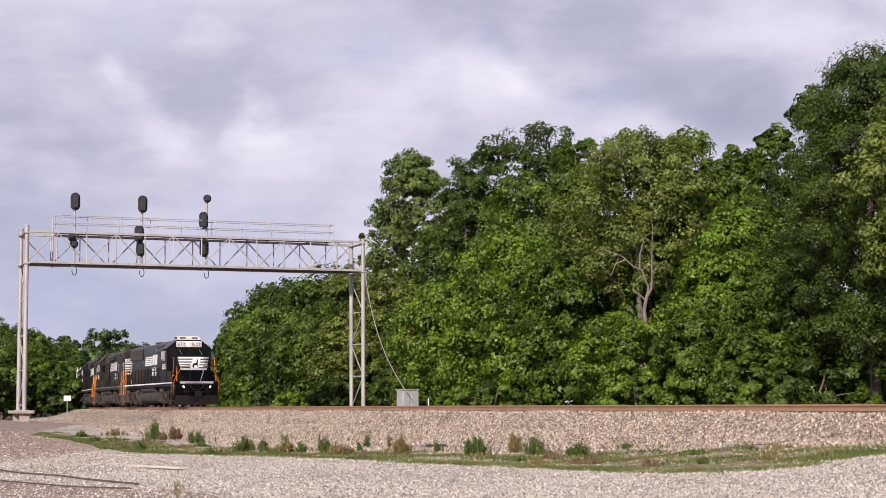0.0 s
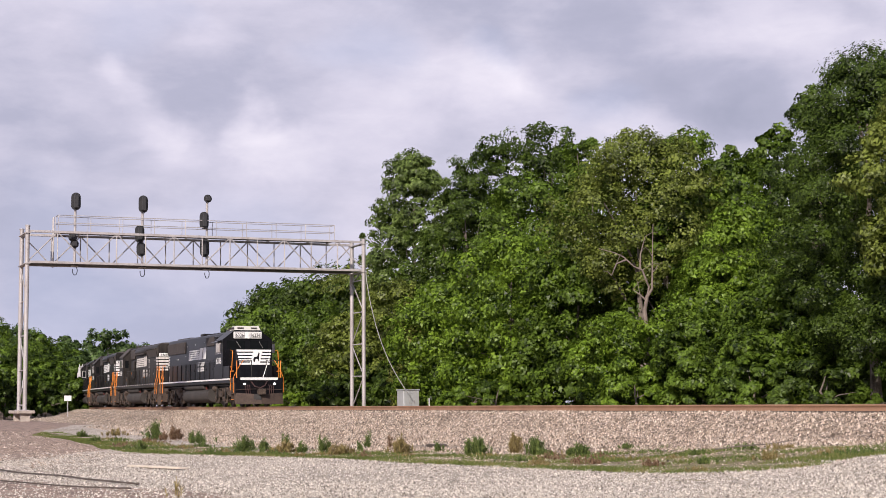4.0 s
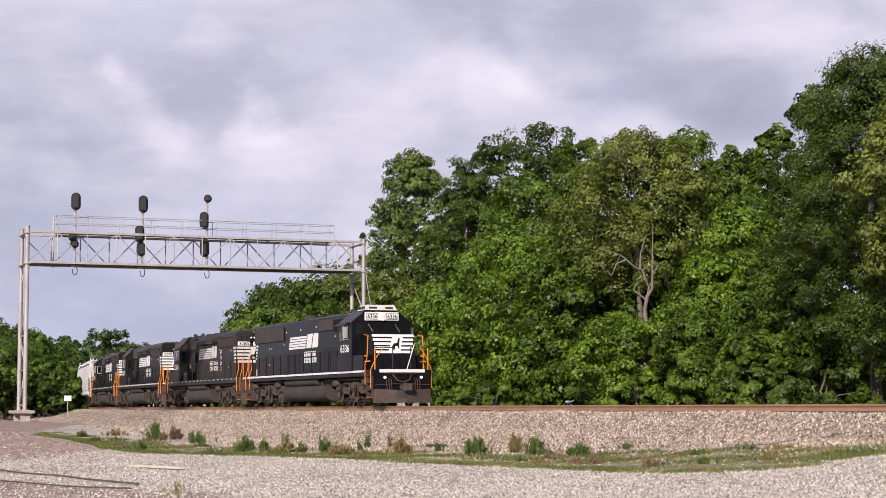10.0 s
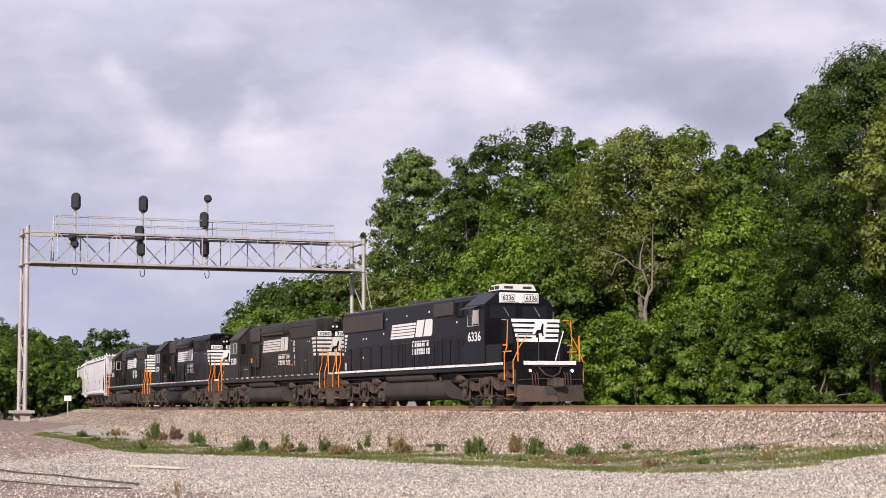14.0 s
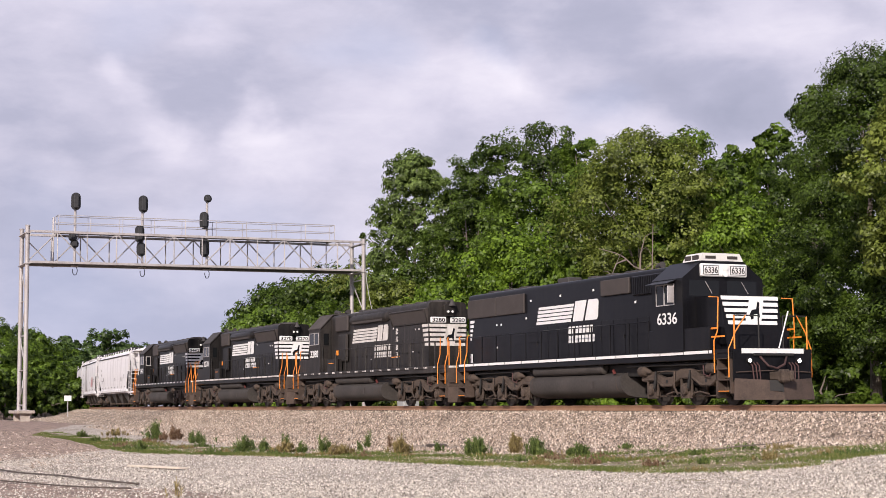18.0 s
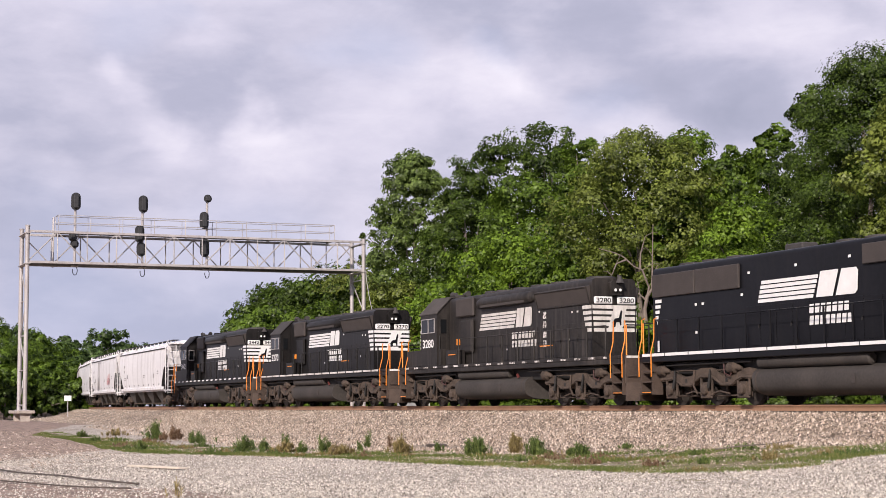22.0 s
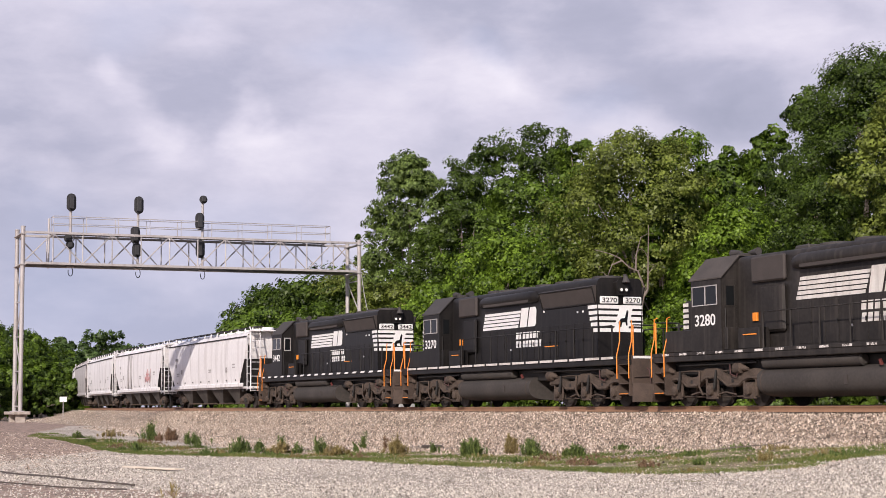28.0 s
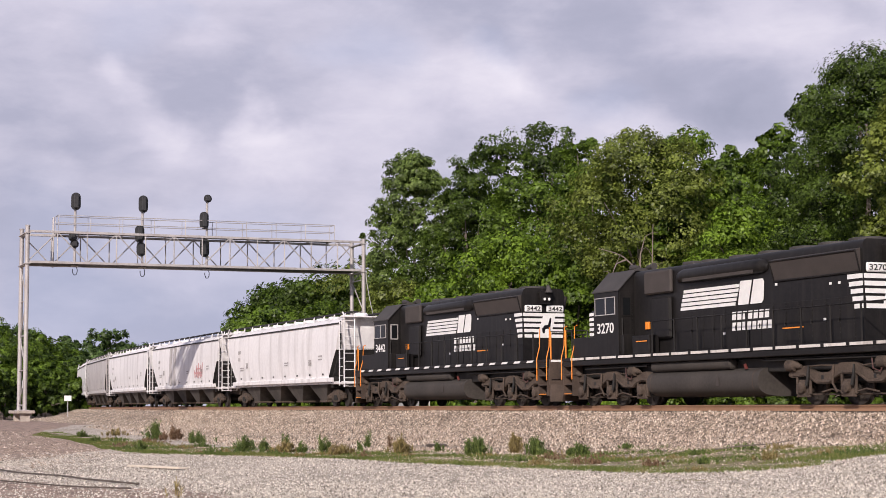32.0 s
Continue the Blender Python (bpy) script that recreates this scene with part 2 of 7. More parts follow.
def island_material(name, tones, rough=0.9, bump=0.0):
    """Each loose piece takes its own colour from the tones."""
    m = bpy.data.materials.new(name)
    m.use_nodes = True
    n, l = m.node_tree.nodes, m.node_tree.links
    b = n["Principled BSDF"]
    b.inputs["Roughness"].default_value = rough
    geo = n.new("ShaderNodeNewGeometry")
    r = n.new("ShaderNodeValToRGB")
    r.color_ramp.elements[0].color, r.color_ramp.elements[1].color = (*tones[0], 1), (*tones[-1], 1)
    for i, c in enumerate(tones[1:-1], 1):
        r.color_ramp.elements.new(i / (len(tones) - 1)).color = (*c, 1)
    l.new(geo.outputs["Random Per Island"], r.inputs[0])
    tc, ns = n.new("ShaderNodeTexCoord"), n.new("ShaderNodeTexNoise")
    ns.inputs["Scale"].default_value, ns.inputs["Detail"].default_value = 9.0, 3
    l.new(tc.outputs["Object"], ns.inputs["Vector"])
    mr = n.new("ShaderNodeMapRange")
    mr.inputs[1].default_value, mr.inputs[2].default_value, mr.inputs[3].default_value, mr.inputs[4].default_value = 0.3, 0.7, 0.75, 1.2
    l.new(ns.outputs[0], mr.inputs[0])
    mx = n.new("ShaderNodeMix")
    mx.data_type, mx.blend_type = "RGBA", "MULTIPLY"
    mx.inputs[0].default_value = 1.0
    l.new(r.outputs[0], mx.inputs[6])
    l.new(mr.outputs[0], mx.inputs[7])
    l.new(mx.outputs[2], b.inputs["Base Color"])
    return m


M_BALLAST_STONE = island_material("ballast_stone", ((0.07, 0.05, 0.036), (0.23, 0.168, 0.12), (0.44, 0.328, 0.243), (0.56, 0.44, 0.335), (0.67, 0.54, 0.425), (0.86, 0.75, 0.62)))
M_LOT_STONE = island_material("lot_stone", ((0.13, 0.107, 0.083), (0.34, 0.29, 0.234), (0.52, 0.456, 0.375), (0.65, 0.577, 0.487), (0.74, 0.666, 0.568), (0.86, 0.79, 0.693)))
M_GRASS = leaf_material("strip_grass", (0.085, 0.135, 0.03), (0.2, 0.23, 0.06), (0.4, 0.3, 0.15))
M_WEED = island_material("weed_leaf", ((0.05, 0.082, 0.018), (0.105, 0.155, 0.034), (0.19, 0.24, 0.06)))
M_DRYWEED = island_material("dry_weed", ((0.16, 0.12, 0.04), (0.28, 0.22, 0.08), (0.36, 0.28, 0.13)))
M_RUSTWEED = island_material("rusty_weed", ((0.12, 0.07, 0.04), (0.22, 0.13, 0.075), (0.3, 0.2, 0.12)))
M_RAIL = material("rusty_rail", (0.21, 0.112, 0.066), (0.35, 0.2, 0.122), rough=0.75, scale=1.5, fine=30)
M_RAILTOP = material("worn_rail_head", (0.3, 0.28, 0.27), rough=0.3, metal=0.9)
M_TIE = material("creosoted_wood", (0.05, 0.04, 0.032), (0.12, 0.095, 0.08), rough=0.9, scale=4, bump=0.01)
M_GALV = material("weathered_galvanised_steel", (0.36, 0.335, 0.33), (0.52, 0.49, 0.48), rough=0.55, metal=0.2, scale=1.2, fine=14, streak=True, streak_color=(0.2, 0.14, 0.1), streak_amount=0.35)
M_BLACKIRON = material("black_signal_paint", (0.018, 0.018, 0.02), (0.04, 0.04, 0.043), rough=0.6)
M_CONCRETE = material("stained_concrete", (0.3, 0.25, 0.215), (0.5, 0.44, 0.39), rough=0.9, scale=3, fine=25, bump=0.01, streak=True, streak_color=(0.12, 0.09, 0.07), streak_amount=0.5)
M_CABINET = material("grey_aluminium", (0.45, 0.46, 0.47), (0.55, 0.56, 0.57), rough=0.45, metal=0.3, scale=2)
M_WHITEPAINT = material("white_paint", (0.74, 0.73, 0.71), (0.84, 0.83, 0.81), rough=0.5, scale=5)
M_BARK = material("grey_bark", (0.1, 0.08, 0.065), (0.24, 0.2, 0.17), rough=0.95, scale=3, fine=25, bump=0.02)
M_DEADWOOD = material("bleached_dead_wood", (0.13, 0.1, 0.082), (0.26, 0.21, 0.175), rough=0.9, scale=3)
M_WIRE = material("grey_cable", (0.3, 0.29, 0.28), rough=0.7)

# ---- mesh tools ----


class Shape:
    """Collects faces of one mesh."""

    def __init__(self):
        self.v, self.f, self.k = [], [], []

    def add(self, verts, faces, slot=0):
        o = len(self.v)
        self.v += [tuple(p) for p in verts]
        self.f += [tuple(o + i for i in f) for f in faces]
        self.k += [slot] * len(faces)
        return self

    def box(self, lo, hi, b=0.0, slot=0):
        lo, hi = [min(p, q) for p, q in zip(lo, hi)], [max(p, q) for p, q in zip(lo, hi)]
        b = min(b, *[(q - p) * 0.49 for p, q in zip(lo, hi)])
        if b <= 0:
            c = [(x, y, z) for x in (lo[0], hi[0]) for y in (lo[1], hi[1]) for z in (lo[2], hi[2])]
            return self.add(c, [(0, 1, 3, 2), (4, 6, 7, 5), (0, 4, 5, 1), (2, 3, 7, 6), (0, 2, 6, 4), (1, 5, 7, 3)], slot)
        at, verts = {}, []
        for sx in (0, 1):
            for sy in (0, 1):
                for sz in (0, 1):
                    s = (sx, sy, sz)
                    for a in range(3):
                        at[s, a] = len(verts)
                        verts.append([(hi if s[i] else lo)[i] + (0 if i == a else (-b if s[i] else b)) for i in range(3)])
        faces = []
        for a in range(3):
            u, w = (a + 1) % 3, (a + 2) % 3
            for sa in (0, 1):
                ring = []
                for su, sw in ((0, 0), (1, 0), (1, 1), (0, 1)):
                    s = [0, 0, 0]
                    s[a], s[u], s[w] = sa, su, sw
                    ring.append(at[tuple(s), a])
                faces.append(ring if sa else ring[::-1])
            for su in (0, 1):
                for sw in (0, 1):
                    s0, s1 = [0, 0, 0], [0, 0, 0]
                    s0[u] = s1[u] = su
                    s0[w] = s1[w] = sw
                    s1[a] = 1
                    q = [at[tuple(s0), u], at[tuple(s1), u], at[tuple(s1), w], at[tuple(s0), w]]
                    faces.append(q if (su + sw) % 2 else q[::-1])
        for sx in (0, 1):
            for sy in (0, 1):
                for sz in (0, 1):
                    q = [at[(sx, sy, sz), a] for a in range(3)]
                    faces.append(q if (sx + sy + sz) % 2 else q[::-1])
        return self.add(verts, faces, slot)

    def ext(self, poly, axis, a, b, slot=0):
        """A flat outline pushed from a to b along an axis; the outline is in the two other axes, in x, y, z order."""
        def put(p, w):
            q = list(p)
            q.insert(axis, w)
            return q
        n = len(poly)
        verts = [put(p, a) for p in poly] + [put(p, b) for p in poly]
        faces = [tuple(range(n)), tuple(range(2 * n - 1, n - 1, -1))]
        faces += [(i, i + n, (i + 1) % n + n, (i + 1) % n) for i in range(n)]
        return self.add(verts, faces, slot)

    def tube(self, path, r, n=8, slot=0, caps=True):
        """A round bar along a path; r may be one radius or one for each point."""
        path = [Vector(p) for p in path]
        rs = r if isinstance(r, (list, tuple)) else [r] * len(path)
        verts, faces = [], []
        side = None
        for i, p in enumerate(path):
            d = (path[min(i + 1, len(path) - 1)] - path[max(i - 1, 0)]).normalized()
            if side is None:
                side = d.cross(Vector((0, 0, 1)) if abs(d.z) < 0.9 else Vector((1, 0, 0))).normalized()
            side = (side - d * side.dot(d)).normalized()
            up = d.cross(side)
            for k in range(n):
                a = 2 * math.pi * (k + 0.5) / n
                verts.append(p + (side * math.cos(a) + up * math.sin(a)) * rs[i])
        for i in range(len(path) - 1):
            for k in range(n):
                faces.append((i * n + k, i * n + (k + 1) % n, (i + 1) * n + (k + 1) % n, (i + 1) * n + k))
        if caps:
            faces += [tuple(range(n))[::-1], tuple(range((len(path) - 1) * n, len(path) * n))]
        return self.add(verts, faces, slot)

    def mesh(self, name, *mats, smooth=True):
        me = bpy.data.meshes.new(name)
        me.from_pydata(self.v, [], self.f)
        bm = bmesh.new()
        bm.from_mesh(me)
        bmesh.ops.recalc_face_normals(bm, faces=bm.faces)
        bm.to_mesh(me)
        bm.free()
        for m in mats:
            me.materials.append(m)
        if len(mats) > 1:
            me.polygons.foreach_set("material_index", self.k)
        if smooth:
            me.polygons.foreach_set("use_smooth", [True] * len(me.polygons))
            me.set_sharp_from_angle(angle=radians(32))
        return me


def part(name, shape, mat, parent, label=""):
    """Links a shape as one mesh object under a thing or under a part."""
    mats = mat if isinstance(mat, (list, tuple)) else (mat,)
    me = shape if isinstance(shape, bpy.types.Mesh) else shape.mesh(name, *mats)
    ob = new(name, me)
    ob.parent = parent
    if label:
        tagged(ob, label)
    return ob


def thing(name, label, category, group="", m=None, kind=""):
    ob = new(name)
    ob.empty_display_size = 0.5
    if m is not None:
        ob.matrix_basis = m
    return tagged(ob, label, category, group, kind)


def solid(name, shape, mat, label, category="", group="", kind="", m=None):
    mats = mat if isinstance(mat, (list, tuple)) else (mat,)
    me = shape if isinstance(shape, bpy.types.Mesh) else shape.mesh(name, *mats)
    ob = new(name, me)
    if m is not None:
        ob.matrix_basis = m
    return tagged(ob, label, category, group, kind)


def raw_mesh(name, verts, faces, mat, smooth=False):
    """A mesh from arrays: verts (n, 3), faces (m, k)."""
    verts, faces = np.asarray(verts, np.float32), np.asarray(faces, np.int32)
    me = bpy.data.meshes.new(name)
    me.vertices.add(len(verts))
    me.vertices.foreach_set("co", verts.ravel())
    k = faces.shape[1]
    me.loops.add(faces.size)
    me.loops.foreach_set("vertex_index", faces.ravel())
    me.polygons.add(len(faces))
    me.polygons.foreach_set("loop_start", np.arange(0, faces.size, k, dtype=np.int32))
    if smooth:
        me.polygons.foreach_set("use_smooth", np.ones(len(faces), bool))
    me.update(calc_edges=True)
    me.materials.append(mat)
    return me


# ---- the line of the track ----
# s runs back along the train from near the camera's right; the line bends gently, then turns away.
STEP = 0.5
S_LINE = np.arange(-140, 420, STEP)
BEND = np.interp(S_LINE, (-60, -20, 20, 60, 100, 140, 180, 240), (2.007, 1.074, 0.140, -1.496, -2.144, -1.858, -1.571, -1.285)) * 0.001
H_LINE = np.cumsum(BEND) * STEP
ZERO = int(np.searchsorted(S_LINE, 0))
H_LINE += 1.98868 - H_LINE[ZERO]
X_LINE, Y_LINE = np.cumsum(np.cos(H_LINE)) * STEP, np.cumsum(np.sin(H_LINE)) * STEP
X_LINE += 12.357 - X_LINE[ZERO]
Y_LINE += 45.989 - Y_LINE[ZERO]


def line(s, lat=0.0):
    """x, y and heading of the line at s; lat: metres to its far side."""
    h = np.interp(s, S_LINE, H_LINE)
    return np.interp(s, S_LINE, X_LINE) + np.sin(h) * lat, np.interp(s, S_LINE, Y_LINE) - np.cos(h) * lat, h


def beside(s, lat, z=0.0):
    """A pose beside the line, whose x axis points along the line towards the camera's right and y to its far side."""
    x, y, h = line(s, lat)
    return Matrix.Translation((x, y, z)) @ Matrix.Rotation(float(h) + math.pi, 4, "Z")


def place(x, y):
    """s and lat of points, by the nearest point of the line."""
    x, y = np.atleast_1d(x).astype(float), np.atleast_1d(y).astype(float)
    lx, ly, lh, ls = X_LINE[::4], Y_LINE[::4], H_LINE[::4], S_LINE[::4]
    i = np.empty(len(x), int)
    for a in range(0, len(x), 4000):
        i[a:a + 4000] = np.argmin((x[a:a + 4000, None] - lx) ** 2 + (y[a:a + 4000, None] - ly) ** 2, axis=1)
    dx, dy = x - lx[i], y - ly[i]
    return ls[i] + dx * np.cos(lh[i]) + dy * np.sin(lh[i]), dx * np.sin(lh[i]) - dy * np.cos(lh[i])


def ease(t):
    t = np.clip(t, 0, 1)
    return t * t * (3 - 2 * t)


def wave(x, y, size, seed=0.0):
    """Cheap smooth unevenness, about -1 to 1."""
    x, y = np.asarray(x) / size, np.asarray(y) / size
    return (np.sin(x * 1.7 + seed) * np.cos(y * 1.3 - seed * 2) + np.sin(x * 0.9 - y * 1.9 + seed * 3) + 0.6 * np.sin(x * 3.1 + y * 2.3 + seed)) / 2.6


def ground_height(x, y):
    """The lie of the land before the ballast is laid on it."""
    x, y = np.asarray(x, float), np.asarray(y, float)
    z = -1.27 + 0.36 * ease((x - 3) / 7) * ease((52 - y) / 12) 
    z = z + 0.035 * wave(x, y, 2.2) + 0.05 * wave(x, y, 7.0, 2.0)
    s, lat = place(x.ravel(), y.ravel())
    s, lat = s.reshape(x.shape), lat.reshape(x.shape)
    z = z + 0.5 * ease((y - 52) / 36) * ease((-lat - 9.5) / 3.0)
    far = ease((lat + 1) / 6)
    return z * (1 - far) + far * (-0.75 + 0.12 * wave(x, y, 9.0, 4.0))


def bed_height(lat, s):
    """The ballast's cross-section: two tracks on one bed, with sloping shoulders."""
    lat = np.asarray(lat, float)
    top = -0.235
    wide = 1 + 0.32 * ease((np.asarray(s, float) - 14) / 32)
    lat = np.where(lat < -2.15, -2.15 + (lat + 2.15) / wide, lat)
    near = np.interp(-lat, (2.15, 3.8, 6.5, 9.5, 11.5), (top, -0.82, -1.14, -1.31, -1.6))
    away = top - np.clip(lat - 6.6, 0, None) * 0.5
    return np.minimum(near, away)


# the weedy strip lies between the lot's gravel and the foot of the ballast
def strip_low(x):
    """How far off the gravel of the lot ends and the grass begins."""
    return np.interp(x, (-19, -17, -14, -12, -11, -9.3, -7.6, -6, -4.4, -2.6, -1.1, 0, 1.4, 2.5, 3.5, 4.5, 5.3, 6.3, 6.9, 7.4, 8, 9.5), (74, 68.5, 62.5, 57, 53.5, 49.2, 46.8, 45.4, 44.4, 41.8, 38.8, 37.6, 35.3, 34, 33, 31.6, 30.4, 30.3, 30.8, 31.5, 32.5, 32.8))


def strip_high(x):
    """How far off the grass ends and the ballast begins."""
    return np.interp(x, (-20, -17.3, -14.6, -12.7, -9.3, -6.7, -4.7, -2.9, 0.2, 1.6, 3.1, 5, 6.2, 6.8, 7.9, 9.1, 10.5), (74, 70.9, 66.2, 63.8, 56.6, 51.6, 49, 47.6, 47.4, 45, 44, 45.5, 43.5, 40.5, 39, 38.4, 39.2))


def strip_soil(x, y):
    """Bare brown soil at the back and the front of the lot."""
    back = ease((np.interp(y, (42, 46, 50, 52, 56, 64, 72), (-11.4, -10.7, -10.8, -9.7, -10.4, -13.4, -17.5)) - x) / 1.3 + 0.4) * ease((y - 41) / 3)
    front = ease((np.interp(y, (20, 25.8, 28.2, 28.8, 31.7), (-1.8, -3.3, -4.6, -6.6, -9.2)) - x) / 0.9 + 0.4) * ease((32.5 - y) / 1.5)
    return np.maximum(back, front)

# ---- ground, ballast and rails ----


def grid_mesh(name, xs, ys, mat, height):
    gx, gy = np.meshgrid(xs, ys)
    z = height(gx, gy)
    nx, ny = len(xs), len(ys)
    i = (np.arange(ny - 1)[:, None] * nx + np.arange(nx - 1)).ravel()
    return raw_mesh(name, np.stack([gx, gy, z], -1).reshape(-1, 3), np.stack([i, i + 1, i + nx + 1, i + nx], 1), mat, True), gx.ravel(), gy.ravel()


def steps(*runs):
    out = []
    for a, b, d in runs:
        out += list(np.arange(a, b, d))
    return np.array(out + [runs[-1][1]])


def land(x, y):
    z = ground_height(x, y)
    s, lat = place(x.ravel(), y.ravel())
    bed = bed_height(lat, s).reshape(x.shape)
    inside = (lat.reshape(x.shape) > -14.5) & (lat.reshape(x.shape) < 12)
    return np.where(inside & (bed > z - 0.06), np.minimum(z, bed - 0.12), z)


me, gx, gy = grid_mesh("ground", steps((-2500, -300, 200), (-300, -60, 12), (-60, -24, 2), (-24, 24, 0.5), (24, 60, 2), (60, 300, 12), (300, 2500, 200)),
                       steps((-300, -20, 20), (-20, 16, 2), (16, 62, 0.5), (62, 120, 1.2), (120, 360, 6), (360, 3600, 180)), M_GROUND, land)
s_at, lat_at = place(gx, gy)
wobble = 0.8 * wave(gx, gy, 1.4, 1.0)
grass = ease((gy - strip_low(gx) + wobble) / 1.0 + 0.5) * ease((strip_high(gx) - gy + 2 * wobble) / 3.0 + 0.5) * ease((gx + 18.5) / 2)
grass = grass * (0.8 + 0.3 * wave(gx, gy, 1.9, 5.0))
grass = np.maximum(grass, 0.52 * np.exp(-((gx - 3.6) / 2.6) ** 2 - ((gy - 29.0 + 0.35 * (gx - 3.6)) / 0.9) ** 2))
grass = np.where((lat_at > 7.5) | (gy > 170) | (np.abs(gx) > 60), 1.0, grass)
soil = strip_soil(gx, gy)
soil = np.maximum(soil, 0.62 * ease((s_at - 45) / 25) * (lat_at < 0))
soil = np.maximum(soil, 0.34 * ease((-gx - 5) / 3) * ease((60 - gy) / 20))
soil = soil + 0.16 * wave(gx, gy, 1.3, 6.0)
for key, values in (("grass", grass), ("soil", soil)):
    at = me.attributes.new(key, "FLOAT", "POINT")
    at.data.foreach_set("value", values.astype(np.float32))
solid("ground", me, (), "grey gravel lot with soil and a weedy grass strip", "ground", kind="structure")

bs = steps((-110, -16, 2), (-16, 90, 0.4), (90, 380, 2))
bl = steps((-15.0, -1.9, 0.25), (-1.9, 7.0, 0.6), (7.0, 11.0, 0.8))
gs, gl = np.meshgrid(bs, bl)
hx, hy, _ = line(gs, gl)
bz = bed_height(gl, gs) + 0.07 * wave(hx, hy, 0.7, 7.0) * ease((-gl - 6.5) / 3) + 0.012 * wave(gs, gl, 0.5) + 0.03 * wave(gs, gl, 1.6, 3.0)
i = (np.arange(len(bl) - 1)[:, None] * len(bs) + np.arange(len(bs) - 1)).ravel()
bed_me = raw_mesh("track_bed", np.stack([hx, hy, bz], -1).reshape(-1, 3), np.stack([i, i + 1, i + len(bs) + 1, i + len(bs)], 1), M_BALLAST, True)
at = bed_me.attributes.new("dirt", "FLOAT", "POINT")
at.data.foreach_set("value", (0.5 * ease((-gl - 6.4) / 3.0) + 0.5 * ease((gs - 50) / 40) * (gl < -2)).ravel().astype(np.float32))
solid("track_bed", bed_me, (), "pinkish grey crushed stone ballast under two tracks", "track bed", kind="structure")


def sweep(name, profile, lat, mat, label, s0=-110, s1=380, top=None):
    ss = steps((s0, -30, 4), (-30, 100, 2), (100, s1, 4))
    x, y, h = line(ss, 0)
    n = len(profile)
    verts = np.concatenate([np.stack([x + np.sin(h) * (lat + p), y - np.cos(h) * (lat + p), np.full(len(ss), z)], -1)[:, None] for p, z in profile], 1).reshape(-1, 3)
    faces = []
    for k in range(len(ss) - 1):
        for j in range(n):
            faces.append((k * n + j, k * n + (j + 1) % n, (k + 1) * n + (j + 1) % n, (k + 1) * n + j))
    me = raw_mesh(name, verts, faces, mat)
    if top is not None:
        me.materials.append(top)
        me.polygons.foreach_set("material_index", [1 if j % n == 0 else 0 for j in range(len(faces))])
    return solid(name, me, (), label, "rail", group="rails of the line", kind="structure")


RAIL = ((-0.034, 0.0), (0.034, 0.0), (0.036, -0.035), (0.01, -0.05), (0.01, -0.15), (0.07, -0.17), (0.07, -0.18), (-0.07, -0.18), (-0.07, -0.17), (-0.01, -0.15), (-0.01, -0.05), (-0.036, -0.035))
for track_lat in (0.0, 4.3):
    for side in (-0.753, 0.753):
        sweep("rail", RAIL, track_lat + side, M_RAIL, "rusty brown steel rail with a worn bright head", top=M_RAILTOP)
tie = Shape()
for track_lat in (0.0, 4.3):
    for k in range(int(150 / 0.56)):
        s = -25 + k * 0.56
        m = beside(s, track_lat)
        o = len(tie.v)
        tie.box((-0.11, -1.3, -0.36), (0.11, 1.3, -0.185))
        tie.v[o:] = [tuple(m @ Vector(v)) for v in tie.v[o:]]
solid("railway_ties", tie.mesh("railway_ties", M_TIE, smooth=False), (), "dark creosoted wooden ties bedded in ballast", "ties", kind="stuff")

# ---- the signal bridge ----
GANTRY_S, NEAR_LAT, FAR_LAT = 60.0, -13.42, 7.2


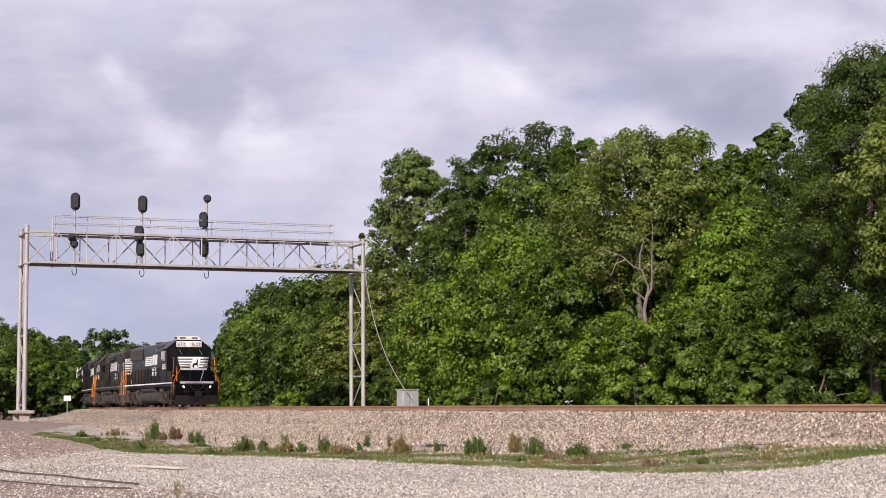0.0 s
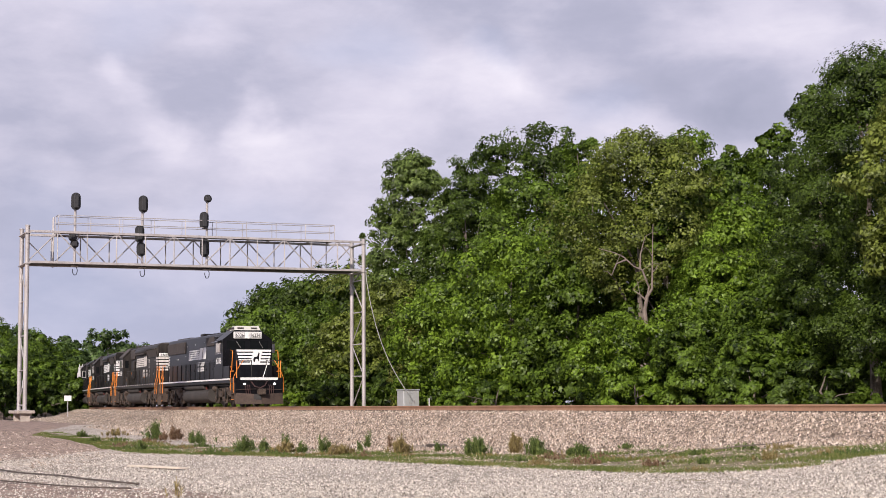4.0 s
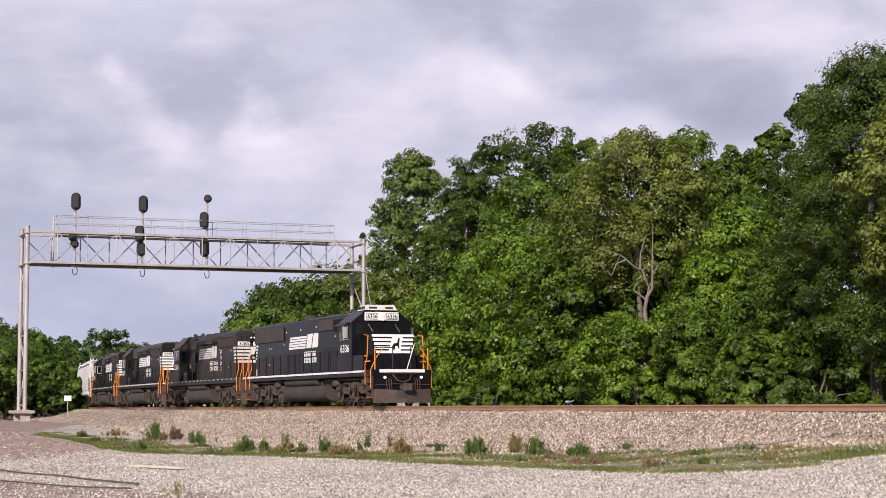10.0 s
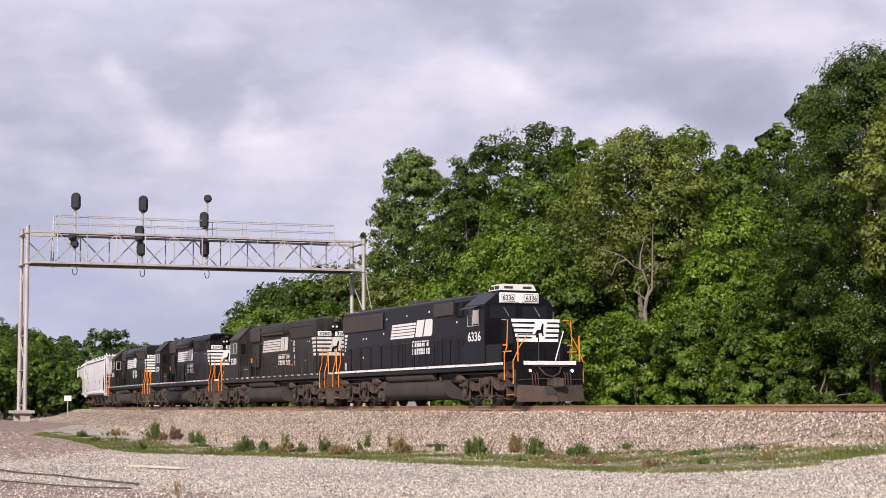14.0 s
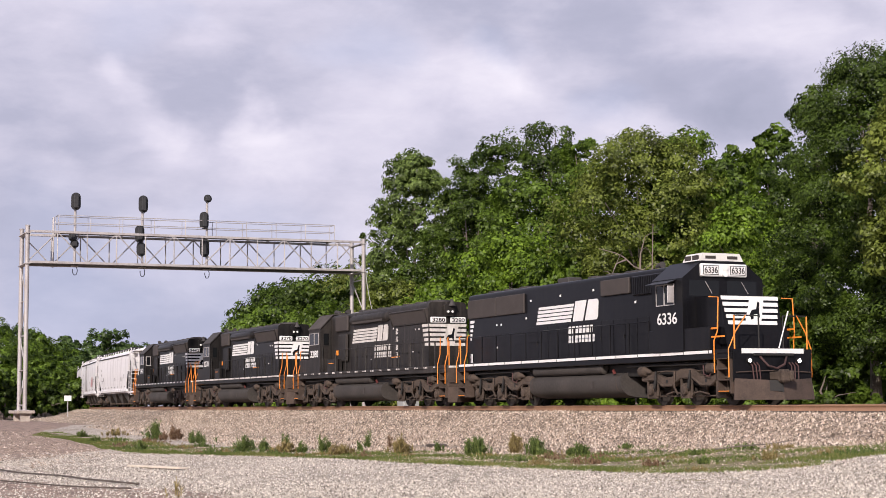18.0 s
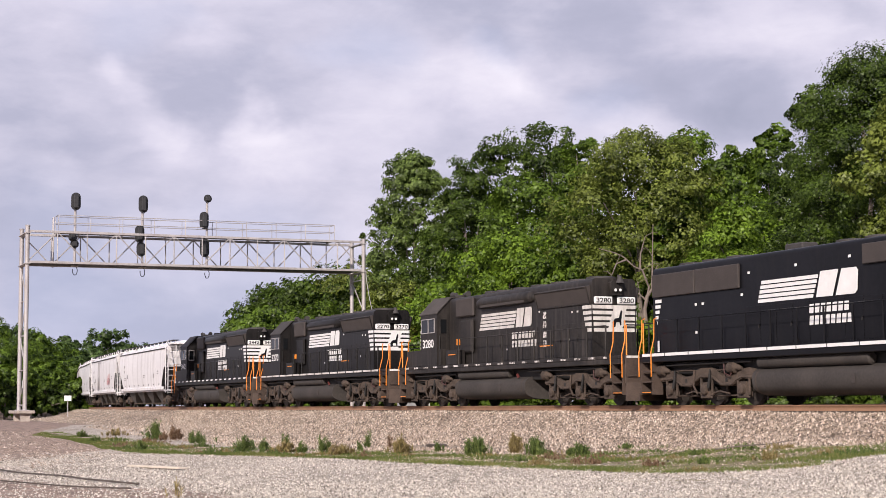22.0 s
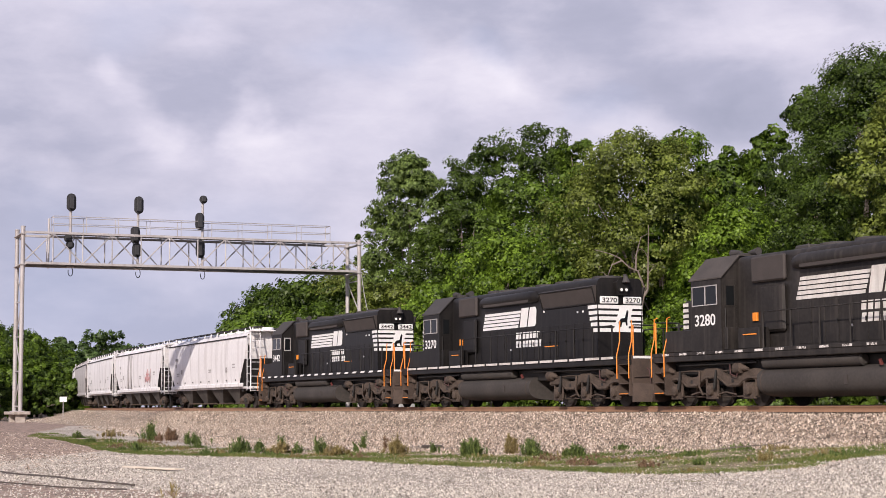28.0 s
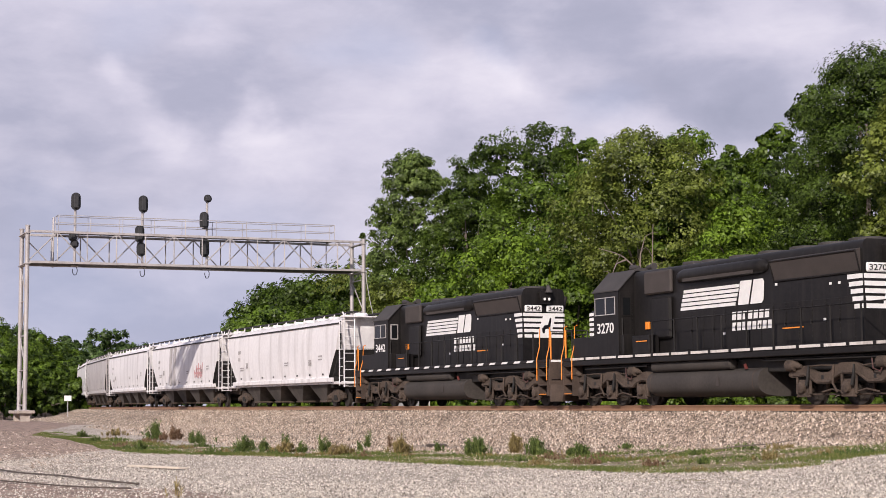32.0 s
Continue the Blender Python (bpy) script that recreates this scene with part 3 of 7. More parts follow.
def signal_bridge():
    g = thing("signal_bridge", "weathered grey steel truss signal bridge spanning the tracks", "signal bridge", m=beside(GANTRY_S, 0))
    # local y runs across the tracks, towards the far side; x towards the camera's right
    a, b = NEAR_LAT, FAR_LAT
    half = 1.1
    z0, z1 = 8.42, 10.2

    def bar(name, p, q, r, n=6, label=""):
        return part(name, Shape().tube([p, q], r, n), M_GALV, g, label)
    for y, base in ((a, -0.12), (b, -0.45)):
        for x in (-half, half):
            top = z1 + (0.32 if y == a else 0.18)
            bar("post", (x, y, base), (x, y, top), 0.125, 12, "grey steel pipe post")
            part("post_cap", Shape().tube([(x, y, top - 0.04), (x, y, top + 0.03)], 0.145, 12), M_GALV, g)
            part("base_flange", Shape().box((x - 0.22, y - 0.22, base - 0.01), (x + 0.22, y + 0.22, base + 0.04), 0.01), M_GALV, g)
        z, flip = base + 0.3, 1
        while z < z0 - 0.4:
            bar("rung", (-half, y, z), (half, y, z), 0.04)
            bar("lacing", (-half * flip, y, z), (half * flip, y, min(z + 2.0, z0)), 0.035)
            flip, z = -flip, z + 2.0
        for z in (z0, z1):
            part("saddle", Shape().box((-half - 0.2, y - 0.16, z - 0.13), (half + 0.2, y + 0.16, z - 0.07), 0.01), M_GALV, g)
    for x in (-half, half):
        for z in (z0, z1):
            part("chord", Shape().box((x - 0.07, a, z - 0.07), (x + 0.07, b, z + 0.07), 0.012), M_GALV, g, "grey steel truss chord")
    count = 12
    w = (b - a) / count
    for k in range(count + 1):
        y = a + k * w
        for x in (-half, half):
            bar("vertical", (x, y, z0), (x, y, z1), 0.036)
        if k < count:
            for x in (-half, half):
                lo, hi = (z0, z1) if (k % 2 == 0) == (x > 0) else (z1, z0)
                bar("diagonal", (x, y, lo), (x, y + w, hi), 0.036)
            bar("cross_brace", (-half if k % 2 else half, y, z0), (half if k % 2 else -half, y + w, z0), 0.03)
    # thin black sheet added to paint the shaded underside of the truss
    part("underside_shade_plate", Shape().box((-half + 0.08, a + 0.2, z0 - 0.03), (half - 0.08, b - 0.2, z0 - 0.005)), M_BLACKIRON, g, "dark plate added for the truss's shaded underside")
    # walkway with its hand rail on the side away from the camera, rising above the truss
    wy0, wy1 = a + 1.85, b - 1.7
    for k in range(14):
        y = wy0 + 0.1 + (wy1 - wy0 - 0.2) * k / 13
        bar("walkway_bearer", (-half, y, z1 + 0.04), (half, y, z1 + 0.04), 0.03)
    # black colour stands for the walkway's underside in shade
    part("walkway", Shape().box((-0.95, wy0, z1 + 0.085), (0.5, wy1, z1 + 0.11)), M_BLACKIRON, g, "steel grating walkway coloured dark for its shaded underside")
    for x in (-0.45, 0.45):
        for dz in (0.62, 1.07):
            bar("hand_rail", (x, wy0, z1 + dz), (x, wy1, z1 + dz), 0.022)
        n = 9
        for k in range(n + 1):
            y = wy0 + (wy1 - wy0) * k / n
            bar("rail_post", (x, y, z1 + 0.06), (x, y, z1 + 1.08), 0.02)
    for y in (wy0, wy1):
        for dz in (0.62, 1.07):
            bar("end_rail", (-0.45, y, z1 + dz), (0.45, y, z1 + dz), 0.022)
    # access ladder at the near end
    for x in (-half - 0.28, -half - 0.02):
        bar("ladder_rail", (x, wy0, z0 - 0.1), (x, wy0, z1 + 1.1), 0.04)
    for k in range(9):
        z = z0 + 0.05 + k * 0.3
        bar("ladder_rung", (-half - 0.28, wy0, z), (-half - 0.02, wy0, z), 0.018)
    # concrete footing of the near tower
    part("footing", Shape().box((-1.75, a - 0.5, -0.3), (1.75, a + 0.5, -0.12), 0.03), M_CONCRETE, g, "stained concrete footing slab")
    for x in (-1.25, 1.25):
        part("footing_pier", Shape().box((x - 0.24, a - 0.26, -1.05), (x + 0.24, a + 0.26, -0.3), 0.02), M_CONCRETE, g)
    part("footing_pier", Shape().box((-1.5, b - 0.5, -1.0), (1.5, b + 0.5, -0.45), 0.03), M_CONCRETE, g)
    part("tag", Shape().box((half - 0.08, a - 0.135, 1.15), (half + 0.08, a - 0.127, 1.6)), M_WHITEPAINT, g, "small white plate")
    # cable that hangs from the far tower to the ground beyond
    pts = []
    for k in range(15):
        t = k / 14
        pts.append((half + 0.1 + 1.2 * t, b + 0.1 + 2.3 * t ** 1.5, z1 - 1.8 - 7.6 * t - 0.7 * math.sin(math.pi * t)))
    part("hanging_cable", Shape().tube(pts, 0.028, 6), M_WIRE, g, "slack grey service cable")
    return g


signal_bridge()


def head_oval(r, h, depth=0.05):
    """A signal's background plate: an upright oval, h between the centres of its round ends."""
    pts = [(r * math.cos(a), h / 2 + r * math.sin(a)) for a in np.linspace(0, math.pi, 13)]
    pts += [(r * math.cos(a), -h / 2 + r * math.sin(a)) for a in np.linspace(math.pi, 2 * math.pi, 13)]
    return pts


def signal_mast(lat, heads, label, foot, top):
    """heads: (height, half length between round ends, offset across)."""
    g = thing("signal_mast", label, "railway signal", "signals on the bridge", beside(GANTRY_S, lat, 0))
    x = 0.2
    part("mast", Shape().tube([(x, 0, foot), (x, 0, top)], 0.075, 10), M_GALV, g, "grey mast pipe")
    for z, h, dy in heads:
        r = 0.28 if h else 0.25
        plate = part("signal_head", Shape().ext(head_oval(r, h), 0, x + 0.16, x + 0.2), M_BLACKIRON, g, "black oval signal background")
        plate.location.y = dy
        plate.location.z = z
        body = part("lamp_case", Shape().box((x + 0.2, -0.14, -h / 2 - 0.16), (x + 0.42, 0.14, h / 2 + 0.16), 0.04), M_BLACKIRON, plate)
        for zz in ((-h / 2, 0, h / 2) if h > 0.3 else (0,)):
            part("lens_hood", Shape().tube([(x + 0.06, 0, zz), (x + 0.17, 0, zz)], 0.1, 10), M_BLACKIRON, plate)
            body.location.x = 0
        part("bracket", Shape().box((x, min(0, dy) - 0.04, z - 0.05), (x + 0.2, max(0, dy) + 0.04, z + 0.05), 0.01), M_GALV, g)
    loop = [(x, 0.0 + 0.15 * math.sin(a) + 0.05 * a / 6, foot - 0.25 + 0.27 * math.cos(a)) for a in np.linspace(0.1, 2 * math.pi - 1.3, 14)]
    part("cable_loop", Shape().tube(loop, 0.022, 6), M_BLACKIRON, g, "black looped signal cable")
    part("mount_plate", Shape().box((x - 0.2, -0.2, foot - 0.02), (x + 0.2, 0.2, foot + 0.04), 0.01), M_GALV, g)
    return g


signal_mast(-10.55, ((12.12, 0.5, 0.0), (9.98, 0.0, -0.16), (9.6, 0.0, -0.05)), "two-headed railway signal on a grey mast on the bridge", 8.3, 11.75)
signal_mast(-6.55, ((12.12, 0.5, 0.0), (10.32, 0.5, -0.2), (9.4, 0.3, -0.1)), "three-headed railway signal with oval black backgrounds on the bridge", 8.3, 11.75)
signal_mast(-2.6, ((12.62, 0.0, 0.0), (11.28, 0.5, -0.22), (9.6, 0.55, -0.18)), "signal with a round top head above oval ones", 8.3, 12.45)

# ---- small trackside things ----


def cabinet():
    g = thing("equipment_cabinet", "grey aluminium trackside equipment cabinet with double doors", "cabinet", m=Matrix.Translation((-2.25, 103.8, -0.6)) @ Matrix.Rotation(radians(118), 4, "Z"))
    part("body", Shape().box((-0.45, -0.55, 0.1), (0.45, 0.55, 1.55), 0.02), M_CABINET, g)
    part("roof", Shape().box((-0.52, -0.6, 1.55), (0.52, 0.6, 1.62), 0.015), M_CABINET, g)
    for y in (-0.27, 0.27):
        d = part("door", Shape().box((-0.49, y - 0.25, 0.2), (-0.452, y + 0.25, 1.48), 0.008), M_CABINET, g)
        part("handle", Shape().tube([(-0.52, y - 0.1 * np.sign(y), 0.75), (-0.52, y - 0.1 * np.sign(y), 0.95)], 0.015, 6), M_GALV, d)
    part("plinth", Shape().box((-0.5, -0.6, -0.4), (0.5, 0.6, 0.1), 0.01), M_CONCRETE, g)
    return g


cabinet()


def post_sign():
    g = thing("trackside_sign", "small white rectangular sign on a thin post", "sign", m=Matrix.Translation((-31.85, 140.0, -0.65)) @ Matrix.Rotation(radians(100), 4, "Z"))
    part("sign_post", Shape().tube([(0, 0, -0.3), (0, 0, 1.25)], 0.04, 6), M_GALV, g)
    part("sign_plate", Shape().box((-0.02, -0.3, 1.2), (0.02, 0.3, 1.65), 0.005), M_WHITEPAINT, g, "blank white plate")
    return g


post_sign()
for x, y in ((0.08, 97.9), (-0.9, 100.1)):
    solid("marker_stake", Shape().tube([(0, 0, -0.2), (0, 0, 1.05)], 0.03, 6), M_WHITEPAINT, "thin pale marker stake beside the track", "stake", "marker stakes", m=Matrix.Translation((x, y, -0.6)))

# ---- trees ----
# near-black low ends paint the shade between clumps, high ends their lit tops
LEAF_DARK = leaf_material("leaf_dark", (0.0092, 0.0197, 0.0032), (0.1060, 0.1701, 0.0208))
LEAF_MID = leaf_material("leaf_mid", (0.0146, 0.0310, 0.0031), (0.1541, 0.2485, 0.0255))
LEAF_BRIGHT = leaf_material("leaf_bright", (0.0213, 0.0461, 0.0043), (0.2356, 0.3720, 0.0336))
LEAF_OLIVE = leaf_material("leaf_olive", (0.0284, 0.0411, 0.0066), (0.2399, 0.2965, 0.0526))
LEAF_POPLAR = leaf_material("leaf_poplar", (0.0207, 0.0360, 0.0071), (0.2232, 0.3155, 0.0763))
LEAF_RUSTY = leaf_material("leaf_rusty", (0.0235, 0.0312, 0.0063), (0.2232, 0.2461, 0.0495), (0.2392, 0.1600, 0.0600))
# bluer, duller green: distance haze is mixed into the leaf colour
LEAF_FAR_HAZE = leaf_material("leaf_far_haze", (0.0143, 0.0287, 0.0087), (0.1360, 0.2181, 0.0606))


def unit(v):
    return v / (np.linalg.norm(v, axis=1)[:, None] + 1e-9)


def leaf_cloud(rng, centers, radii, sprays, leaves, size, droop=0.2):
    """Leaves on the domes of small sprays, which stand on the outer and upper side of each clump; leaves lie along their dome."""
    k = len(centers)
    c = np.repeat(centers, sprays, axis=0)
    r = np.repeat(radii, sprays)
    away = np.zeros((k, 3))
    away[:, :2] = centers[:, :2]
    away = unit(away) * 0.75
    d = unit(rng.normal(size=(k * sprays, 3)) * np.array([1, 1, 0.8]) + np.repeat(away, sprays, axis=0) + np.array([0, 0, 0.3]))
    c = c + d * (r * rng.uniform(0.4, 1.05, len(r)))[:, None] * np.array([1, 1, 0.85])
    r = r * rng.uniform(0.34, 0.6, len(r))
    tilt = np.repeat(d, leaves, axis=0)
    c, r = np.repeat(c, leaves, axis=0), np.repeat(r, leaves)
    n = len(c)
    e = unit(rng.normal(size=(n, 3)) + tilt * 0.7 + np.array([0, 0, 0.45]))
    p = c + e * (r * rng.uniform(0.12, 1.12, n) ** 0.6)[:, None] * np.array([1.1, 1.1, 0.72])
    p[:, 2] -= (r * np.hypot(e[:, 0], e[:, 1]) ** 2) * 0.15
    nrm = unit(e * 0.8 + tilt * 0.5 + rng.normal(scale=0.36, size=(n, 3)) + np.array([0, 0, 0.3]))
    u = unit(np.cross(nrm, rng.normal(size=(n, 3))))
    u[:, 2] -= droop
    w = np.cross(nrm, u)
    L = size * rng.uniform(0.6, 1.3, n)[:, None]
    blade = np.stack([p + w * L * 0.42 - u * L * 0.4, p + u * L * 0.62, p - w * L * 0.44 - u * L * 0.32], 1)
    return blade.reshape(-1, 3), np.arange(n * 3).reshape(-1, 3)


def crown_mesh(name, seed, h, w, base, mat, clumps, sprays, leaves, leaf, egg=0.5, ragged=0.22, tuft=1.0, cone=0.0):
    """A crown of uneven clumps between base and h; egg: where along its height it is widest; tuft: size of its clumps."""
    rng = np.random.default_rng(seed)
    k = np.arange(clumps)
    t = np.clip((k + 0.5) / clumps + rng.normal(scale=0.03, size=clumps), 0.01, 0.99)
    prof = np.where(t < egg, np.sqrt(np.clip(1 - ((egg - t) / max(egg, 0.01)) ** 2 * 0.6, 0.12, 1)), np.sqrt(np.clip(1 - ((t - egg) / (1 - egg)) ** 2, 0.03, 1)))
    prof = np.where(t < egg, prof, prof * (1 - cone) + cone * np.clip(1 - (t - egg) / (1 - egg), 0.08, 1))
    a = k * 2.39996 + rng.normal(scale=0.3, size=clumps)
    rad = prof * w / 2 * np.where(k % 4 == 0, rng.uniform(0.2, 0.6, clumps), rng.uniform(0.75, 1.0, clumps)) * (1 + ragged * (np.sin(a * 3 + seed) * 0.5 + rng.normal(size=clumps) * 0.35))
    cr = np.minimum(w * rng.uniform(0.12, 0.23, clumps), (h - base) * 0.2) * tuft
    cen = np.stack([np.cos(a) * rad * 0.85, np.sin(a) * rad * 0.85, base + cr * 0.5 + (h - base - cr * 0.85) * t], 1)
    v, f = leaf_cloud(rng, cen, cr, max(4, int(sprays * 0.85)), int(leaves * 1.7), leaf * 0.76)
    return raw_mesh(name, v, f, mat), cen


def trunk_mesh(rng, h, base, r, cen, mat, limbs=7):
    sh = Shape()
    pts = [(0, 0, -0.4)]
    x = y = 0.0
    for k in range(1, 6):
        x, y = x + rng.uniform(-0.18, 0.18), y + rng.uniform(-0.18, 0.18)
        pts.append((x, y, h * 0.8 * k / 5))
    sh.tube(pts, [r * (1.25 if k == 0 else 1 - 0.16 * k) for k in range(6)], 7)
    for k in range(limbs):
        c = cen[rng.integers(len(cen))]
        z = max(h * 0.12, min(c[2] * rng.uniform(0.45, 0.75), h * 0.7))
        mid = (c[0] * 0.45, c[1] * 0.45, (z + c[2]) / 2 + 0.1)
        sh.tube([(x * z / h, y * z / h, z), mid, tuple(c)], [r * 0.4, r * 0.27, r * 0.1], 5)
    return sh.mesh("trunk", mat)


SWAYING = []


def tree(x, y, h, w, base, mat, label, seed, clumps=60, sprays=8, leaves=33, leaf=0.27, egg=0.45, z=-0.7, bark=None, category="tree", limbs=7, name="tree", tuft=1.0, ragged=0.22, cone=0.0):
    t = thing(name, label, category, "woods beside the line", Matrix.Translation((x, y, z)) @ Matrix.Rotation(seed * 1.3, 4, "Z"))
    if 64 < y < 86:
        leaf, leaves = leaf * 0.78, leaves * 1.45
    elif y < 150:
        leaf, leaves = leaf * 0.98, leaves * 1.35
    else:
        leaf, leaves = leaf * 1.12, leaves * 1.1
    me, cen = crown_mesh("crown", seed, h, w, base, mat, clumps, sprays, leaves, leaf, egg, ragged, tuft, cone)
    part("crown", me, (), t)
    SWAYING.append((t, seed))
    part("trunk", trunk_mesh(np.random.default_rng(seed + 500), h, base, 0.012 * h + 0.06, cen, bark or M_BARK, limbs), (), t)
    return t


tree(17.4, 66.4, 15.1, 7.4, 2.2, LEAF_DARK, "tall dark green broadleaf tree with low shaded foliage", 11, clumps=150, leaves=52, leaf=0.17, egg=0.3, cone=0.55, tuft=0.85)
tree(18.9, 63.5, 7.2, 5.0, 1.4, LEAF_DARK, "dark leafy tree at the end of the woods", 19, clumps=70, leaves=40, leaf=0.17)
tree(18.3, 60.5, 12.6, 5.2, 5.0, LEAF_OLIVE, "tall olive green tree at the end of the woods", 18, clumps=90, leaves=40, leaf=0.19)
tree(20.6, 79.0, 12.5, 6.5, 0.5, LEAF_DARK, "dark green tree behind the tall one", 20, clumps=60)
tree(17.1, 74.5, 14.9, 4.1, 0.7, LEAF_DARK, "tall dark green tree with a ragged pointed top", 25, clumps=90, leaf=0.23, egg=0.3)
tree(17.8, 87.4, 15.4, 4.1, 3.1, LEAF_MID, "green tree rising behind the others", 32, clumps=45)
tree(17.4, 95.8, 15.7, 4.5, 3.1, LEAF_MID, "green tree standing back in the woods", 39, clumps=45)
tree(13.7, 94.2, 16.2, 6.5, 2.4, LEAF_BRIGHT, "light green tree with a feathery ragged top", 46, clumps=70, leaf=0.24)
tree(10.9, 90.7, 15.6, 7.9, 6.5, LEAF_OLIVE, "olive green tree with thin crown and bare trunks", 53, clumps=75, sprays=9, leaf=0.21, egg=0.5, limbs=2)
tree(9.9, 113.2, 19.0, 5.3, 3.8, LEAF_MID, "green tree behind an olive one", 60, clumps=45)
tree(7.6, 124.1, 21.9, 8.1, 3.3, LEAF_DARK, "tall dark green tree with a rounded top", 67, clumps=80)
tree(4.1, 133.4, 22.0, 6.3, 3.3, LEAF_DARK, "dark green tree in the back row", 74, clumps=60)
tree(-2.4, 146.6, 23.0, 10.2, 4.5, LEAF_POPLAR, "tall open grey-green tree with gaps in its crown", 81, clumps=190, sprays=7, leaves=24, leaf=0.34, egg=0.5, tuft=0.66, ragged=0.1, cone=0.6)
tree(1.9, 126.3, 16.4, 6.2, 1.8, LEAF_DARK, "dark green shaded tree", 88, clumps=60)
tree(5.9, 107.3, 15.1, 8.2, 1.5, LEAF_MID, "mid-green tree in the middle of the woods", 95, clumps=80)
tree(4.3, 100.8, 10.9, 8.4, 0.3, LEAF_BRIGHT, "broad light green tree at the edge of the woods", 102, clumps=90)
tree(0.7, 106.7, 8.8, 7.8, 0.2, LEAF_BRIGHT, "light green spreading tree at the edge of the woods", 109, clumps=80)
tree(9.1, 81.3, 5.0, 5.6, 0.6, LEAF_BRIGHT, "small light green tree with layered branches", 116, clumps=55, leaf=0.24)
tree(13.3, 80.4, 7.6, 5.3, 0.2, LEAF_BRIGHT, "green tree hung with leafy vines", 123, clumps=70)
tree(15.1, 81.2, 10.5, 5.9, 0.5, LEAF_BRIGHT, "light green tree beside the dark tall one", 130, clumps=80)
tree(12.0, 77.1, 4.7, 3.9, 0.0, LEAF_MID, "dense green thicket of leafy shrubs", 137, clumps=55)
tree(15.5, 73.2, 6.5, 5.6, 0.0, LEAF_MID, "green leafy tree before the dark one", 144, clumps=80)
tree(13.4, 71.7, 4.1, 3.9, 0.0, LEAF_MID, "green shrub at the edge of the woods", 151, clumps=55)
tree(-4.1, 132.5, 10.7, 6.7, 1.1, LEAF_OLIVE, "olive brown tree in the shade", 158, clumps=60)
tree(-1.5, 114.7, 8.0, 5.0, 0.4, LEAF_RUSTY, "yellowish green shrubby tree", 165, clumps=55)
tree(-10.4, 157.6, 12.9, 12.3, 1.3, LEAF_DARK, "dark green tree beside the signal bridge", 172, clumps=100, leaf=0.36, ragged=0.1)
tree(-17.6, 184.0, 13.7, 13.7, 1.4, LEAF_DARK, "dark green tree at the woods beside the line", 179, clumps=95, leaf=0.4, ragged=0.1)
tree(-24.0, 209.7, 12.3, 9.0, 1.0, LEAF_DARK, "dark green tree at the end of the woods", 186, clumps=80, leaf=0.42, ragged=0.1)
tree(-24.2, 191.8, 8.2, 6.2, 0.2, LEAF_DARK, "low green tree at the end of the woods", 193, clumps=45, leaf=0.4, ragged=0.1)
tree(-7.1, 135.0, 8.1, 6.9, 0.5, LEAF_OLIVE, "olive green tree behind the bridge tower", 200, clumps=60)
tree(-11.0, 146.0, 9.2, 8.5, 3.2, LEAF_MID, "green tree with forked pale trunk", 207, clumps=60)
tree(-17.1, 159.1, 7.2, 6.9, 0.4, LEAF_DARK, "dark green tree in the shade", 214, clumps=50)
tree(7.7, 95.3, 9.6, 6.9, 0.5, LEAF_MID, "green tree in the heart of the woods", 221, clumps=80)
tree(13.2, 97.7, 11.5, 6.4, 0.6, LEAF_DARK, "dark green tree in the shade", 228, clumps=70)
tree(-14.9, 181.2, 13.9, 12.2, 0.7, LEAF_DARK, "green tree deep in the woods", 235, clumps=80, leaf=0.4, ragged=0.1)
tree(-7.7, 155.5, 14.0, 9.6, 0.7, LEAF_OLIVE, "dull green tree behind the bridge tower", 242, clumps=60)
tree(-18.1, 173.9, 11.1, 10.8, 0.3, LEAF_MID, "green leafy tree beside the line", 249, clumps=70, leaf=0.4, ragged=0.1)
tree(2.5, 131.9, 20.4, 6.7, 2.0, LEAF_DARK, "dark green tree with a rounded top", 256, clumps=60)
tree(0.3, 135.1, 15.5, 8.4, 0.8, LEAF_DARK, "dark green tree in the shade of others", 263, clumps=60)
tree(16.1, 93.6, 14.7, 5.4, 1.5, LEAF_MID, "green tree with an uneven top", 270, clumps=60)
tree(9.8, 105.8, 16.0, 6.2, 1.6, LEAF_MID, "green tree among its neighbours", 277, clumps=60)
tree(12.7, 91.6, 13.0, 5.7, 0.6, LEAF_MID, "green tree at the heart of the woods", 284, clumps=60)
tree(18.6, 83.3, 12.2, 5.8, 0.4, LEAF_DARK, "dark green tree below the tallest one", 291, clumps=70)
tree(-60.8, 215.0, 11.8, 11.7, 0.6, LEAF_MID, "mid green broadleaf tree beyond the curve", 305, clumps=40, sprays=6, leaves=22, leaf=0.45)
tree(-61.7, 240.0, 12.4, 10.5, 0.6, LEAF_FAR_HAZE, "dull green broadleaf tree beyond the curve", 312, clumps=40, sprays=6, leaves=22, leaf=0.51)
tree(-42.6, 175.0, 5.5, 5.7, 0.3, LEAF_MID, "mid green broadleaf tree beyond the curve", 319, clumps=40, sprays=6, leaves=22, leaf=0.40)
tree(-42.5, 160.0, 4.6, 6.4, 0.2, LEAF_MID, "mid green broadleaf tree beyond the curve", 326, clumps=40, sprays=6, leaves=22, leaf=0.40)
tree(-75.4, 330.0, 14.6, 8.4, 0.7, LEAF_FAR_HAZE, "dull green broadleaf tree beyond the curve", 333, clumps=40, sprays=6, leaves=22, leaf=0.69)
tree(-69.3, 340.0, 16.1, 12.4, 0.8, LEAF_FAR_HAZE, "dull green broadleaf tree beyond the curve", 340, clumps=40, sprays=6, leaves=22, leaf=0.72)
